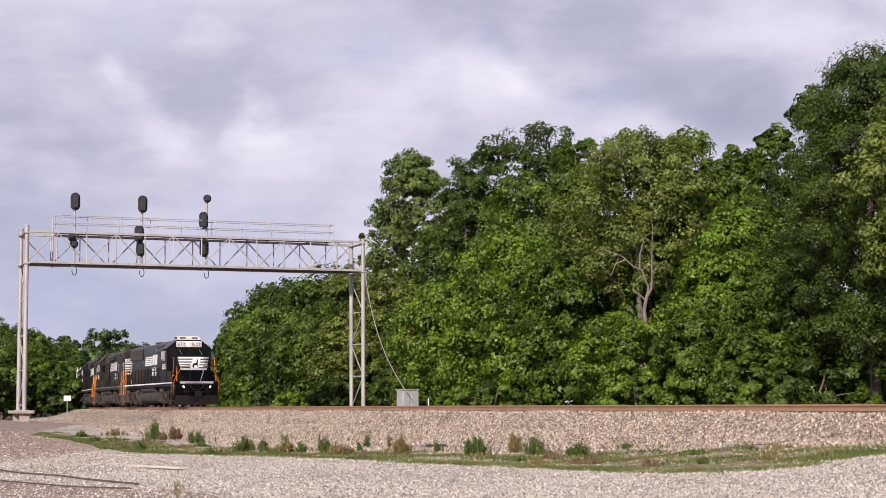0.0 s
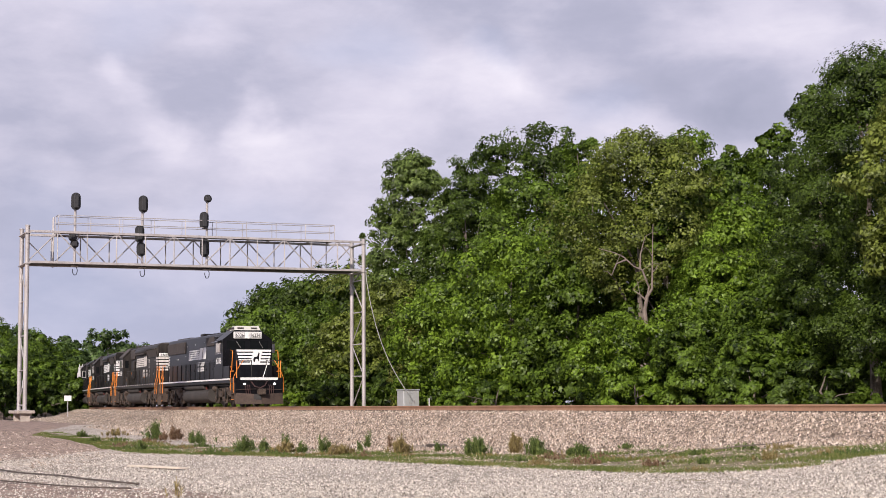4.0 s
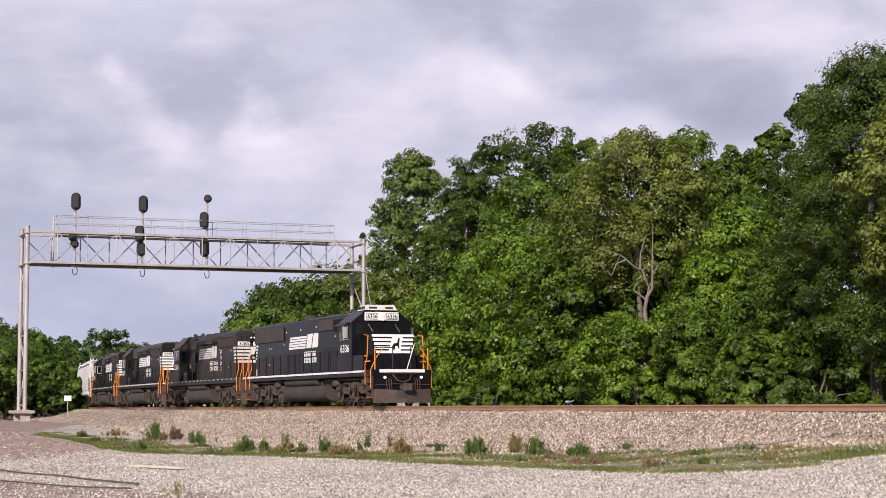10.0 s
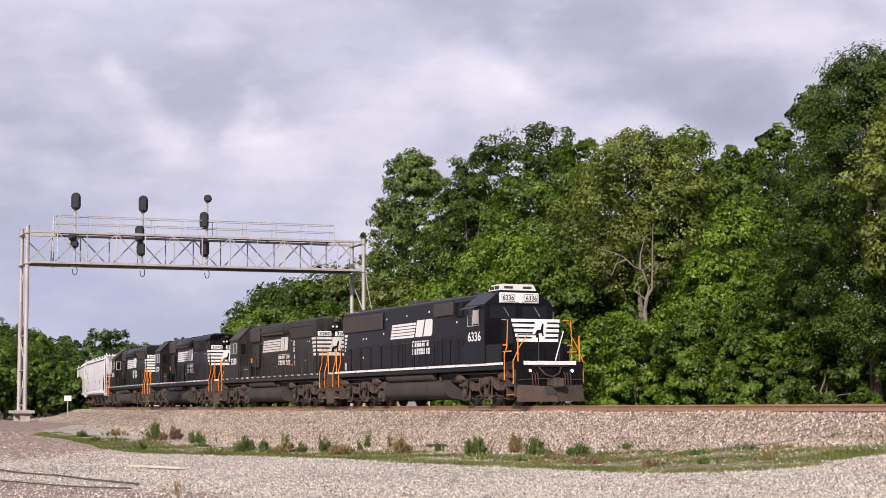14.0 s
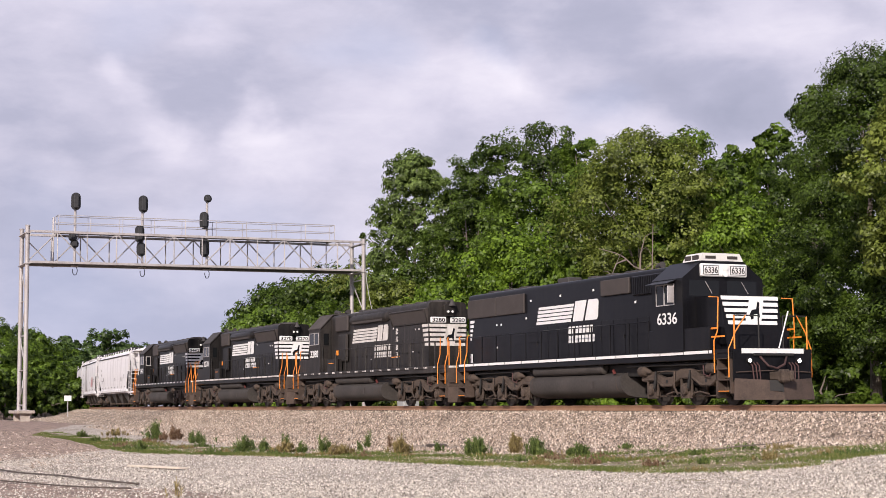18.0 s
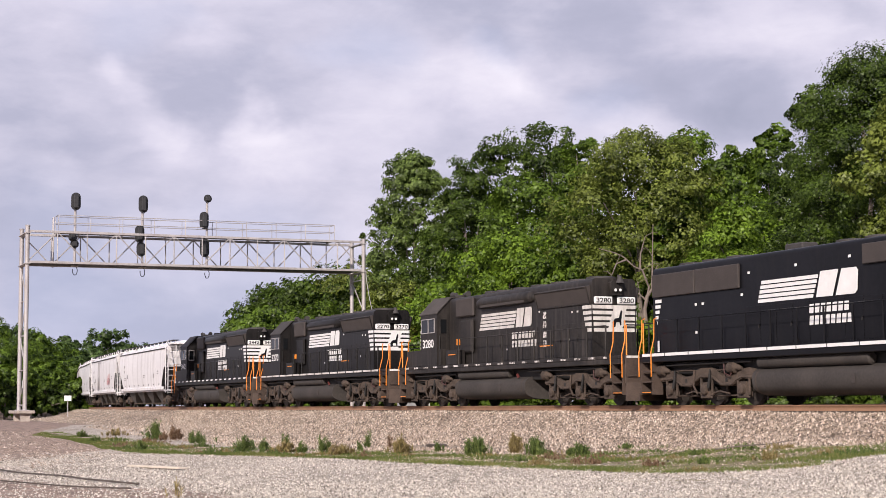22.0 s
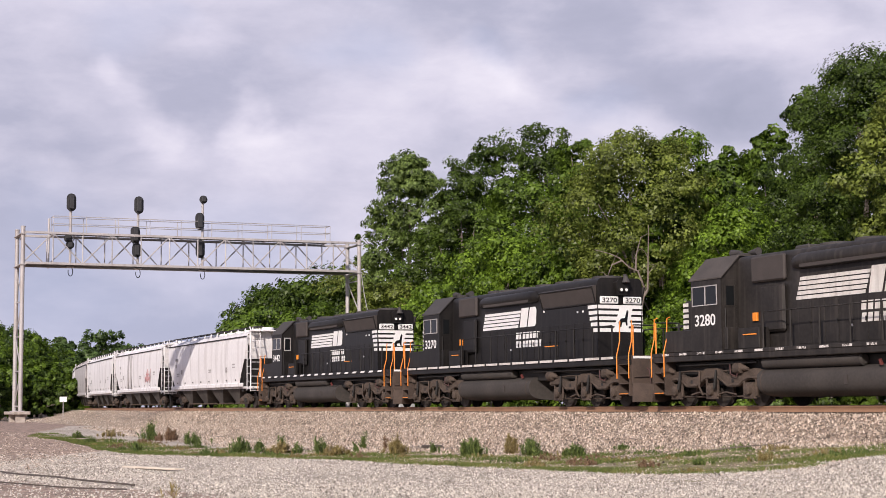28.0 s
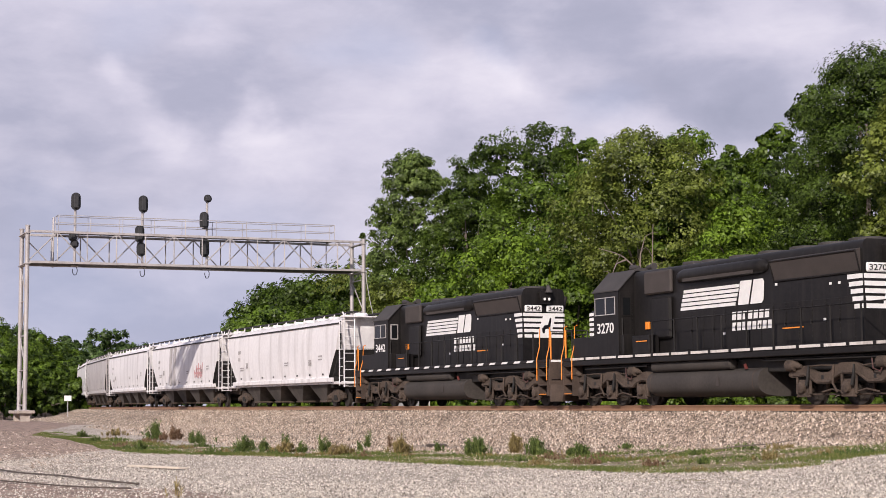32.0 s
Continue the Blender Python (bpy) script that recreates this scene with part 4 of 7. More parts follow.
tree(-46.6, 200.0, 5.2, 5.1, 0.3, LEAF_MID, "mid green broadleaf tree beyond the curve", 347, clumps=40, sprays=6, leaves=22, leaf=0.42)
tree(-73.3, 400.0, 13.3, 13.1, 0.7, LEAF_FAR_HAZE, "dull green broadleaf tree beyond the curve", 354, clumps=40, sprays=6, leaves=22, leaf=0.84)
tree(-68.3, 420.0, 13.3, 13.7, 0.7, LEAF_FAR_HAZE, "dull green broadleaf tree beyond the curve", 361, clumps=40, sprays=6, leaves=22, leaf=0.88)
tree(-54.0, 380.0, 14.0, 12.4, 0.7, LEAF_FAR_HAZE, "dull green broadleaf tree beyond the curve", 368, clumps=40, sprays=6, leaves=22, leaf=0.80)
tree(-65.3, 300.0, 8.9, 7.6, 0.4, LEAF_FAR_HAZE, "dull green broadleaf tree beyond the curve", 375, clumps=40, sprays=6, leaves=22, leaf=0.63)
tree(-67.1, 350.0, 9.1, 10.2, 0.5, LEAF_FAR_HAZE, "dull green broadleaf tree beyond the curve", 382, clumps=40, sprays=6, leaves=22, leaf=0.74)
tree(-61.3, 200.0, 10.0, 10.9, 0.5, LEAF_MID, "mid green broadleaf tree beyond the curve", 389, clumps=40, sprays=6, leaves=22, leaf=0.42)
tree(-43.4, 150.0, 4.9, 7.1, 0.2, LEAF_MID, "mid green broadleaf tree beyond the curve", 396, clumps=40, sprays=6, leaves=22, leaf=0.40)
tree(-57.1, 230.0, 10.2, 9.2, 0.5, LEAF_MID, "mid green broadleaf tree beyond the curve", 403, clumps=40, sprays=6, leaves=22, leaf=0.48)
tree(-47.8, 210.0, 6.5, 5.3, 0.3, LEAF_MID, "mid green broadleaf tree beyond the curve", 410, clumps=40, sprays=6, leaves=22, leaf=0.44)
tree(-48.8, 190.0, 7.3, 6.9, 0.4, LEAF_MID, "mid green broadleaf tree beyond the curve", 417, clumps=40, sprays=6, leaves=22, leaf=0.40)
tree(-61.9, 260.0, 9.8, 10.4, 0.5, LEAF_FAR_HAZE, "dull green broadleaf tree beyond the curve", 424, clumps=40, sprays=6, leaves=22, leaf=0.55)
tree(-65.5, 250.0, 11.9, 15.5, 0.6, LEAF_MID, "mid green broadleaf tree beyond the curve", 431, clumps=40, sprays=6, leaves=22, leaf=0.53)
tree(-65.7, 270.0, 11.8, 14.7, 0.6, LEAF_MID, "mid green broadleaf tree beyond the curve", 438, clumps=40, sprays=6, leaves=22, leaf=0.57)
tree(-49.7, 180.0, 7.5, 9.8, 0.4, LEAF_MID, "mid green broadleaf tree beyond the curve", 445, clumps=40, sprays=6, leaves=22, leaf=0.40)
tree(-70.7, 320.0, 12.5, 12.8, 0.6, LEAF_FAR_HAZE, "dull green broadleaf tree beyond the curve", 452, clumps=40, sprays=6, leaves=22, leaf=0.67)
tree(-63.2, 300.0, 10.5, 10.9, 0.5, LEAF_FAR_HAZE, "dull green broadleaf tree beyond the curve", 459, clumps=40, sprays=6, leaves=22, leaf=0.63)
tree(-68.4, 360.0, 14.0, 14.4, 0.7, LEAF_FAR_HAZE, "dull green broadleaf tree beyond the curve", 466, clumps=40, sprays=6, leaves=22, leaf=0.76)
tree(-64.4, 380.0, 13.1, 15.2, 0.7, LEAF_FAR_HAZE, "dull green broadleaf tree beyond the curve", 473, clumps=40, sprays=6, leaves=22, leaf=0.80)
tree(-52.7, 350.0, 12.4, 14.0, 0.6, LEAF_FAR_HAZE, "dull green broadleaf tree beyond the curve", 480, clumps=40, sprays=6, leaves=22, leaf=0.74)
tree(-43.4, 170.0, 4.5, 7.4, 0.2, LEAF_MID, "mid green broadleaf tree beyond the curve", 487, clumps=40, sprays=6, leaves=22, leaf=0.40)

# bushes along the foot of the woods
for k in range(30):
    rng_k = np.random.default_rng(900 + k)
    s_k, lat_k = -16 + k * 5.2 + rng_k.uniform(-1.5, 1.5), 10.2 + rng_k.uniform(0, 1.8) + max(0, (k * 5.2 - 50) * 0.02)
    x_k, y_k, _ = line(s_k, lat_k)
    if k < 3 or (k > 5 and k % 3 == 2) or abs(x_k + 2.2) < 1.6 and y_k > 90 and y_k < 112:
        continue
    # the first ones get darker leaves to paint the shade below the tall tree
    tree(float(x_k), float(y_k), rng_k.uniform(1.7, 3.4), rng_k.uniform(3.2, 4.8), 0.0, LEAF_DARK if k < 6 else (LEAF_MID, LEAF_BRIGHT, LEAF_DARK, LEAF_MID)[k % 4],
         "dark green leafy bush at the foot of the woods" if k < 6 else ("green leafy bush at the foot of the woods", "light green leafy bush at the foot of the woods", "dark green leafy bush at the foot of the woods", "green leafy bush at the foot of the woods")[k % 4],
         901 + k, clumps=24, sprays=6, leaves=36, leaf=0.24, egg=0.3, category="bush", name="bush", limbs=4)

# dark undergrowth added behind them, its leaf colour standing for the woods' deep shade
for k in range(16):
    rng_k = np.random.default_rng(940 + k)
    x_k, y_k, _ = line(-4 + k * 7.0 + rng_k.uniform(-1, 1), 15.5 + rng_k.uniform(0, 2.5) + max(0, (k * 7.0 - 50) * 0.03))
    tree(float(x_k), float(y_k), rng_k.uniform(3.2, 4.6), rng_k.uniform(5.5, 7.0), 0.0, LEAF_DARK, "dark undergrowth bush added to fill the shaded foot of the woods",
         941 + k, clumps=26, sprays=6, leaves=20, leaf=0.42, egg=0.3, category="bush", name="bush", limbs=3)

for k in range(9):
    rng_k = np.random.default_rng(970 + k)
    y_k = 150 + rng_k.uniform(0, 34)
    x_k = -0.272 * y_k + k * 0.0062 * y_k
    tree(float(x_k), float(y_k), rng_k.uniform(2.2, 3.6), rng_k.uniform(4.5, 6.5), 0.0, (LEAF_MID, LEAF_DARK)[k % 2], ("green leafy bush beyond the signal bridge", "dark green leafy bush beyond the signal bridge")[k % 2],
         971 + k, clumps=22, sprays=6, leaves=34, leaf=0.34, egg=0.3, category="bush", name="bush", limbs=4)


def dead_tree():
    t = thing("dead_tree", "bare bleached forked dead tree among green ones", "tree", "woods beside the line", Matrix.Translation((10.4, 84.2, -0.7)))
    part("trunk", Shape().tube([(0, 0, -0.3), (0.05, 0, 2.5), (0, 0, 4.37), (-0.1, 0, 5.5), (0.04, 0, 6.2), (0.29, 0, 6.57)], [0.15, 0.13, 0.11, 0.1, 0.09, 0.07], 9), M_DEADWOOD, t)
    rng = np.random.default_rng(5)
    for path in (((0.29, 0, 6.57), (0.33, 0, 7.4), (0.35, 0.05, 8.24), (0.42, 0.1, 9.95)), ((0.04, 0, 6.2), (0.14, 0, 6.68), (-0.2, -0.1, 7.55), (-0.64, -0.1, 7.75), (-1.13, 0, 8.24), (-1.56, 0, 8.45), (-2.4, 0, 8.68)),
                 ((0, 0, 6.0), (-0.35, -0.1, 6.3), (-0.7, -0.1, 6.55)), ((-1.0, 0, 8.1), (-1.5, 0.1, 7.9), (-1.75, 0.1, 7.3)), ((-0.3, 0, 7.6), (-0.25, 0.1, 8.4), (0.0, 0.1, 9.3))):
        n = len(path)
        limb = part("limb", Shape().tube(path, [0.06 * (1 - 0.7 * i / (n - 1)) for i in range(n)], 6), M_DEADWOOD, t)
        for j in range(2):
            p = Vector(path[1 + j % (n - 1)])
            q = p + Vector((rng.uniform(-0.9, 0.9), rng.uniform(-0.3, 0.3), rng.uniform(0.2, 0.9)))
            part("twig", Shape().tube([p, (p + q) / 2 + Vector((0, 0, 0.1)), q], [0.02, 0.014, 0.008], 5), M_DEADWOOD, limb)
    return t


dead_tree()

# ---- weeds, grass and stones ----


def lie(x, y):
    """Height of the visible ground at a place."""
    z = float(ground_height(np.array([x]), np.array([y]))[0])
    s, lat = place(x, y)
    return max(z, float(bed_height(lat, s)[0])) if -15 < lat[0] < 11 else z


def weed(x, y, h, w, mat, label, seed, stems=14, blades=30):
    """A tuft of upright leafy stalks."""
    rng = np.random.default_rng(seed)
    t = thing("weed", label, "weed", "weeds along the ballast", Matrix.Translation((x, y, lie(x, y) - 0.03)))
    stalk = Shape()
    quads, faces = [], []
    for k in range(int(stems * 1.4)):
        bx, by = rng.normal(scale=w * 0.24), rng.normal(scale=w * 0.24)
        lean = (rng.normal(scale=0.1) + bx * 0.3, rng.normal(scale=0.1) + by * 0.3)
        hh = h * rng.uniform(0.5, 1.1) * max(0.3, 1.1 - math.hypot(bx, by) / (w * 0.5 + 0.05) * 0.7)
        stalk.tube([(bx, by, 0), (bx + lean[0] * hh, by + lean[1] * hh, hh)], [0.008, 0.004], 4)
        for j in range(blades):
            f = rng.uniform(0.04, 1.0)
            p = np.array([bx + lean[0] * hh * f, by + lean[1] * hh * f, hh * f])
            a = rng.uniform(0, 6.28)
            out = np.array([math.cos(a), math.sin(a), rng.uniform(0.4, 1.7)]) * rng.uniform(0.07, 0.16) * (1.3 - 0.6 * f) * min(1, h / 0.5)
            wide = np.array([-math.sin(a), math.cos(a), 0]) * 0.013
            i = len(quads)
            quads += [p - wide * 0.3, p + out * 0.5 + wide, p + out, p + out * 0.5 - wide]
            faces.append((i, i + 1, i + 2, i + 3))
    tagged(part("stalk", stalk, mat, t), kind="stuff")
    tagged(part("foliage", raw_mesh("foliage", np.array(quads), faces, mat), (), t), kind="stuff")
    return t


GREEN_WEED = "tuft of upright dark green weeds beside the ballast"
DRY_WEED = "tuft of dry tan weeds beside the ballast"
weed(-11.0, 63.0, 0.85, 0.6, M_WEED, "tall clump of dark green weeds beside the ballast", 1, 24)
weed(-10.2, 62.6, 0.5, 0.9, M_RUSTWEED, "low clump of reddish brown dead weeds", 2, 22)
weed(-8.7, 58.2, 0.5, 0.7, M_WEED, GREEN_WEED, 3, 16)
weed(-9.3, 50.6, 0.35, 0.4, M_WEED, GREEN_WEED, 4, 12)
weed(-6.05, 50.0, 0.55, 0.5, M_WEED, GREEN_WEED, 5, 18)
weed(-5.5, 50.5, 0.4, 0.3, M_WEED, GREEN_WEED, 6, 8)
weed(-4.6, 48.0, 0.4, 0.7, M_DRYWEED, DRY_WEED, 7, 24)
weed(-4.65, 49.0, 0.6, 0.15, M_WEED, GREEN_WEED, 8, 6)
weed(-4.05, 47.5, 0.36, 0.25, M_WEED, GREEN_WEED, 9, 8)
weed(-3.4, 47.2, 0.55, 0.3, M_WEED, GREEN_WEED, 10, 10)
weed(-2.9, 46.0, 0.35, 0.7, M_DRYWEED, DRY_WEED, 11, 22)
weed(-2.5, 48.6, 0.3, 0.2, M_WEED, GREEN_WEED, 12, 6)
weed(-2.45, 53.0, 0.55, 0.12, M_WEED, GREEN_WEED, 13, 5)
weed(-1.75, 53.0, 0.4, 0.12, M_RUSTWEED, "thin brown weed stalk", 14, 4)
weed(-1.2, 46.5, 0.55, 0.5, M_DRYWEED, DRY_WEED, 15, 18)
weed(-0.2, 48.0, 0.3, 0.3, M_WEED, GREEN_WEED, 16, 9)
weed(0.85, 43.6, 0.55, 0.42, M_WEED, "thick tuft of upright green weeds beside the ballast", 17, 26)
weed(0.62, 44.2, 0.5, 0.15, M_WEED, GREEN_WEED, 18, 6)
weed(2.0, 46.4, 0.6, 0.35, M_DRYWEED, "tall tuft of dry tan weeds beside the ballast", 19, 18)
weed(2.4, 43.9, 0.5, 0.42, M_WEED, "thick tuft of upright green weeds beside the ballast", 20, 24)
weed(3.5, 42.6, 0.38, 0.42, M_WEED, GREEN_WEED, 21, 18)
weed(3.25, 42.9, 0.25, 0.2, M_WEED, GREEN_WEED, 22, 8)
weed(-14.5, 66.0, 0.35, 0.5, M_WEED, GREEN_WEED, 23, 10)
weed(-12.6, 60.0, 0.3, 0.4, M_WEED, GREEN_WEED, 24, 9)
weed(-13.4, 67.5, 0.3, 0.9, M_DRYWEED, DRY_WEED, 25, 20)
weed(-3.95, 24.6, 0.32, 0.3, M_DRYWEED, "thin dry grass stalks at the edge of the gravel", 26, 5, 5)


# low tufts scattered along the strip and the foot of the ballast
tuft_rng = np.random.default_rng(77)
for k in range(56):
    x_k = -13.5 + 22 * tuft_rng.random()
    low_k, high_k = float(strip_low(x_k)), float(strip_high(x_k))
    y_k = low_k + 0.4 + (high_k + 0.8 - low_k) * tuft_rng.random()
    kind_k = (0, 1, 0, 2, 1)[k % 5]
    weed(x_k, y_k, tuft_rng.uniform(0.1, 0.24), tuft_rng.uniform(0.4, 1.1), (M_WEED, M_DRYWEED, M_RUSTWEED)[kind_k],
         ("low tuft of green weeds in the grass strip", "low tuft of dry tan weeds in the grass strip", "low tuft of reddish brown weeds in the grass strip")[kind_k], 200 + k, 18, 14)


def scatter(name, label, mat, seed, n, sampler, size, flat=0.7):
    """Angular loose stones."""
    rng = np.random.default_rng(seed)
    x, y, z = sampler(rng, n)
    n = len(x)
    r = size[0] + (size[1] - size[0]) * rng.random(n) ** 2
    base = np.array([(1, 0, -0.35), (0, 1, -0.35), (-1, 0, -0.35), (0, -1, -0.35), (0, 0, 1)], float)
    a = rng.random(n) * 6.28
    v = base[None] * (1 + rng.uniform(-0.35, 0.35, (n, 5, 1))) + rng.normal(scale=0.2, size=(n, 5, 3))
    ca, sa = np.cos(a)[:, None], np.sin(a)[:, None]
    v = np.stack([v[..., 0] * ca - v[..., 1] * sa, v[..., 0] * sa + v[..., 1] * ca, v[..., 2] * flat], -1) * r[:, None, None]
    v += np.stack([x, y, z + r * 0.2], -1)[:, None]
    tri = np.array([(0, 1, 4), (1, 2, 4), (2, 3, 4), (3, 0, 4)])
    f = (np.arange(n)[:, None, None] * 5 + tri[None]).reshape(-1, 3)
    return solid(name, raw_mesh(name, v.reshape(-1, 3), f, mat), (), label, "stones", kind="stuff")


def on_bed(rng, n):
    s = -15 + 150 * rng.random(n) ** 1.55
    lat = -1.5 - 12.5 * rng.random(n) ** 1.35
    x, y, _ = line(s, lat)
    g = ground_height(x, y)
    z = np.maximum(bed_height(lat, s) + 0.012 * wave(s, lat, 0.5) + 0.03 * wave(s, lat, 1.6, 3.0), g)
    keep = (y > strip_high(x) + 0.2 - 1.0 * rng.random(n) ** 2) & (rng.random(n) > 0.6 * strip_soil(x, y)) & ((z > g + 0.001) | (s < 40))
    return x[keep], y[keep], z[keep]


def on_lot(rng, n):
    y = 21.5 + 28 * rng.random(n) ** 1.4
    x = (rng.random(n) * 2 - 1) * (0.28 * y + 0.5)
    keep = (y < strip_low(x) + 0.5 + 0.8 * wave(x, y, 0.7, 1.0)) & (rng.random(n) < 1.0 - 0.7 * strip_soil(x, y))
    x, y = x[keep], y[keep]
    return x, y, ground_height(x, y)


def in_strip(rng, n):
    x = -17 + 28 * rng.random(n)
    low, high = strip_low(x) - 0.3, strip_high(x) + 1.2
    y = low + (high - low) * rng.random(n) ** 1.15
    keep = 0.9 * wave(x, y, 1.1, 5.0) + wave(x, y, 0.45, 1.0) * 0.8 + 0.25 + 0.5 * (y < low + 2.2) - 0.5 * (y > high - 2.4) > rng.random(n) * 0.9
    x, y = x[keep], y[keep]
    s, lat = place(x, y)
    return x, y, np.maximum(ground_height(x, y), bed_height(lat, s))


scatter("ballast_stones", "loose pinkish grey crushed ballast stones", M_BALLAST_STONE, 31, 115000, on_bed, (0.022, 0.046), 1.25)
scatter("gravel", "loose grey gravel stones on the lot", M_LOT_STONE, 32, 80000, on_lot, (0.013, 0.027), 1.0)


def on_dirt(rng, n):
    x = -21 + 31.5 * rng.random(n)
    low, high = strip_low(x) - np.where(x < -9, 13, 1), strip_high(x)
    y = low + (high - low) * rng.random(n)
    s, lat = place(x, y)
    return x, y, np.maximum(ground_height(x, y), bed_height(lat, s))


scatter("dirt_stones", "scattered tan stones among the grass and soil", M_BALLAST_STONE, 33, 13000, on_dirt, (0.014, 0.04))


def grass_strip():
    rng = np.random.default_rng(41)
    x, y, z = in_strip(rng, 190000)
    n = len(x)
    patch = wave(x, y, 1.6, 2.5)
    h = rng.uniform(0.02, 0.085, n) * np.clip(1 + 1.0 * patch, 0.3, 2.3)
    a, lean = rng.random(n) * 6.28, rng.uniform(0.4, 1.6, n) * h
    wx, wy = np.cos(a + 1.57) * 0.009, np.sin(a + 1.57) * 0.009
    v = np.stack([np.stack([x - wx, y - wy, z - 0.01], -1), np.stack([x + wx, y + wy, z - 0.01], -1), np.stack([x + np.cos(a) * lean, y + np.sin(a) * lean, z + h], -1)], 1)
    me = raw_mesh("grass", v.reshape(-1, 3), np.arange(n * 3).reshape(-1, 3), M_GRASS)
    solid("grass", me, (), "sparse green and tan grass in the strip below the ballast", "grass", kind="stuff")


grass_strip()

# ---- things lying on the lot ----
M_PLANK = material("pale_plank", (0.55, 0.47, 0.38), (0.7, 0.62, 0.52), rough=0.85, scale=4, fine=30)


def on_ground_path(pts, lift):
    out = []
    for (x0, y0), (x1, y1) in zip(pts, pts[1:]):
        for k in range(6):
            t = k / 6
            x, y = x0 + (x1 - x0) * t, y0 + (y1 - y0) * t
            out.append((x, y, lie(x, y) + lift))
    return out


solid("old_pipe", Shape().tube(on_ground_path(((-10.4, 36.6), (-9.42, 35.1), (-6.55, 30.3), (-5.1, 28.8)), 0.04), 0.018, 8), M_TIE, "long dark brown pipe lying on the gravel", "pipe", "pipes on the lot")
solid("old_pipe", Shape().tube(on_ground_path(((-8.9, 30.9), (-7.9, 29.6), (-6.2, 28.0), (-4.95, 27.2)), 0.04), 0.014, 8), M_TIE, "thin dark brown pipe lying on the gravel", "pipe", "pipes on the lot")
plank_z = lie(-6.4, 37.0)
solid("plank", Shape().box((-1.15, -0.12, 0.0), (1.15, 0.12, 0.045), 0.008), M_PLANK, "pale weathered plank lying on the gravel", "plank", m=Matrix.Translation((-6.4, 36.95, plank_z + 0.02)) @ Matrix.Rotation(radians(-50), 4, "Z"))
solid("scrap_wood", Shape().box((-0.35, -0.1, 0.0), (0.35, 0.1, 0.12), 0.03), M_TIE, "short dark broken tie lying on the ballast", "scrap wood", m=Matrix.Translation((-0.25, 52.3, lie(-0.25, 52.3))) @ Matrix.Rotation(0.5, 4, "Z"))
solid("branch", Shape().tube([(-1.0, 0, 0.03), (-0.3, 0.15, 0.09), (0.4, 0.0, 0.14), (1.0, 0.2, 0.2)], [0.018, 0.016, 0.012, 0.008], 6), M_BARK, "fallen brown branch lying on the ballast slope", "branch", m=Matrix.Translation((7.2, 38.4, lie(7.2, 38.4))) @ Matrix.Rotation(0.25, 4, "Z"))

# ---- train materials ----
M_BLACK = material("black_locomotive_paint", (0.0055, 0.0055, 0.0068), (0.011, 0.011, 0.0135), rough=0.3, gloss=0.12, scale=0.8, fine=9, streak=True, streak_color=(0.016, 0.0148, 0.0142), streak_amount=0.4)
M_WORN = material("worn_black_paint", (0.009, 0.0083, 0.0085), (0.019, 0.0172, 0.0168), rough=0.42, gloss=0.15, scale=0.8, fine=9, streak=True, streak_color=(0.034, 0.03, 0.027), streak_amount=0.5)
M_DUSTY = material("dusty_black_paint", (0.014, 0.0125, 0.0118), (0.034, 0.0295, 0.027), rough=0.5, gloss=0.2, scale=0.8, fine=9, streak=True, streak_color=(0.075, 0.063, 0.055), streak_amount=0.65)
M_GRILLE = material("brown_black_grille", (0.04, 0.032, 0.029), (0.06, 0.049, 0.044), rough=0.75, scale=2)
M_ROOF = material("sooty_roof", (0.035, 0.031, 0.03), (0.065, 0.058, 0.055), rough=0.75, scale=1.2)
M_DUSTROOF = material("dusty_brown_roof", (0.045, 0.038, 0.034), (0.085, 0.071, 0.063), rough=0.85, scale=1.5)
M_TANK = material("dirty_fuel_tank", (0.03, 0.0255, 0.023), (0.058, 0.049, 0.043), rough=0.8, scale=1.2, fine=12)
M_TRUCK = material("road_grime", (0.038, 0.027, 0.0205), (0.11, 0.079, 0.06), rough=0.9, scale=3, fine=22, bump=0.01)
M_PILOT = material("brown_pilot_grime", (0.04, 0.028, 0.022), (0.1, 0.068, 0.052), rough=0.85, scale=2.5)
M_DARKSTEEL = material("dark_steel", (0.009, 0.0085, 0.008), (0.024, 0.021, 0.019), rough=0.7)
M_WHEEL = material("wheel_steel", (0.026, 0.021, 0.018), (0.06, 0.05, 0.043), rough=0.7, metal=0.3)
M_LETTER = material("white_lettering", (0.72, 0.71, 0.69), (0.84, 0.83, 0.81), rough=0.5, scale=4)
M_LETTER_OLD = material("weathered_white_lettering", (0.5, 0.46, 0.42), (0.78, 0.75, 0.71), rough=0.6, scale=2.5, spread=0.5, streak=True, streak_color=(0.2, 0.17, 0.15), streak_amount=0.5)
M_STRIPE_OLD = material("flaking_white_paint", (0.06, 0.05, 0.045), (0.72, 0.68, 0.64), rough=0.7, scale=9, fine=30, spread=0.12)
M_ORANGE = material("orange_safety_paint", (0.75, 0.22, 0.02), (0.9, 0.3, 0.03), rough=0.5, scale=4)
M_RED = material("red_marker", (0.11, 0.022, 0.018), rough=0.6)
M_GLASS = material("dark_cab_glass", (0.008, 0.009, 0.01), rough=0.06, gloss=0.25)
M_LIGHTS = material("ditch_light_lens", (1.0, 0.93, 0.8), glow=14.0)
M_LENS = material("headlight_lens", (0.75, 0.74, 0.7), rough=0.1)
M_ACWHITE = material("white_air_conditioner", (0.62, 0.6, 0.56), (0.74, 0.72, 0.68), rough=0.5, scale=3)
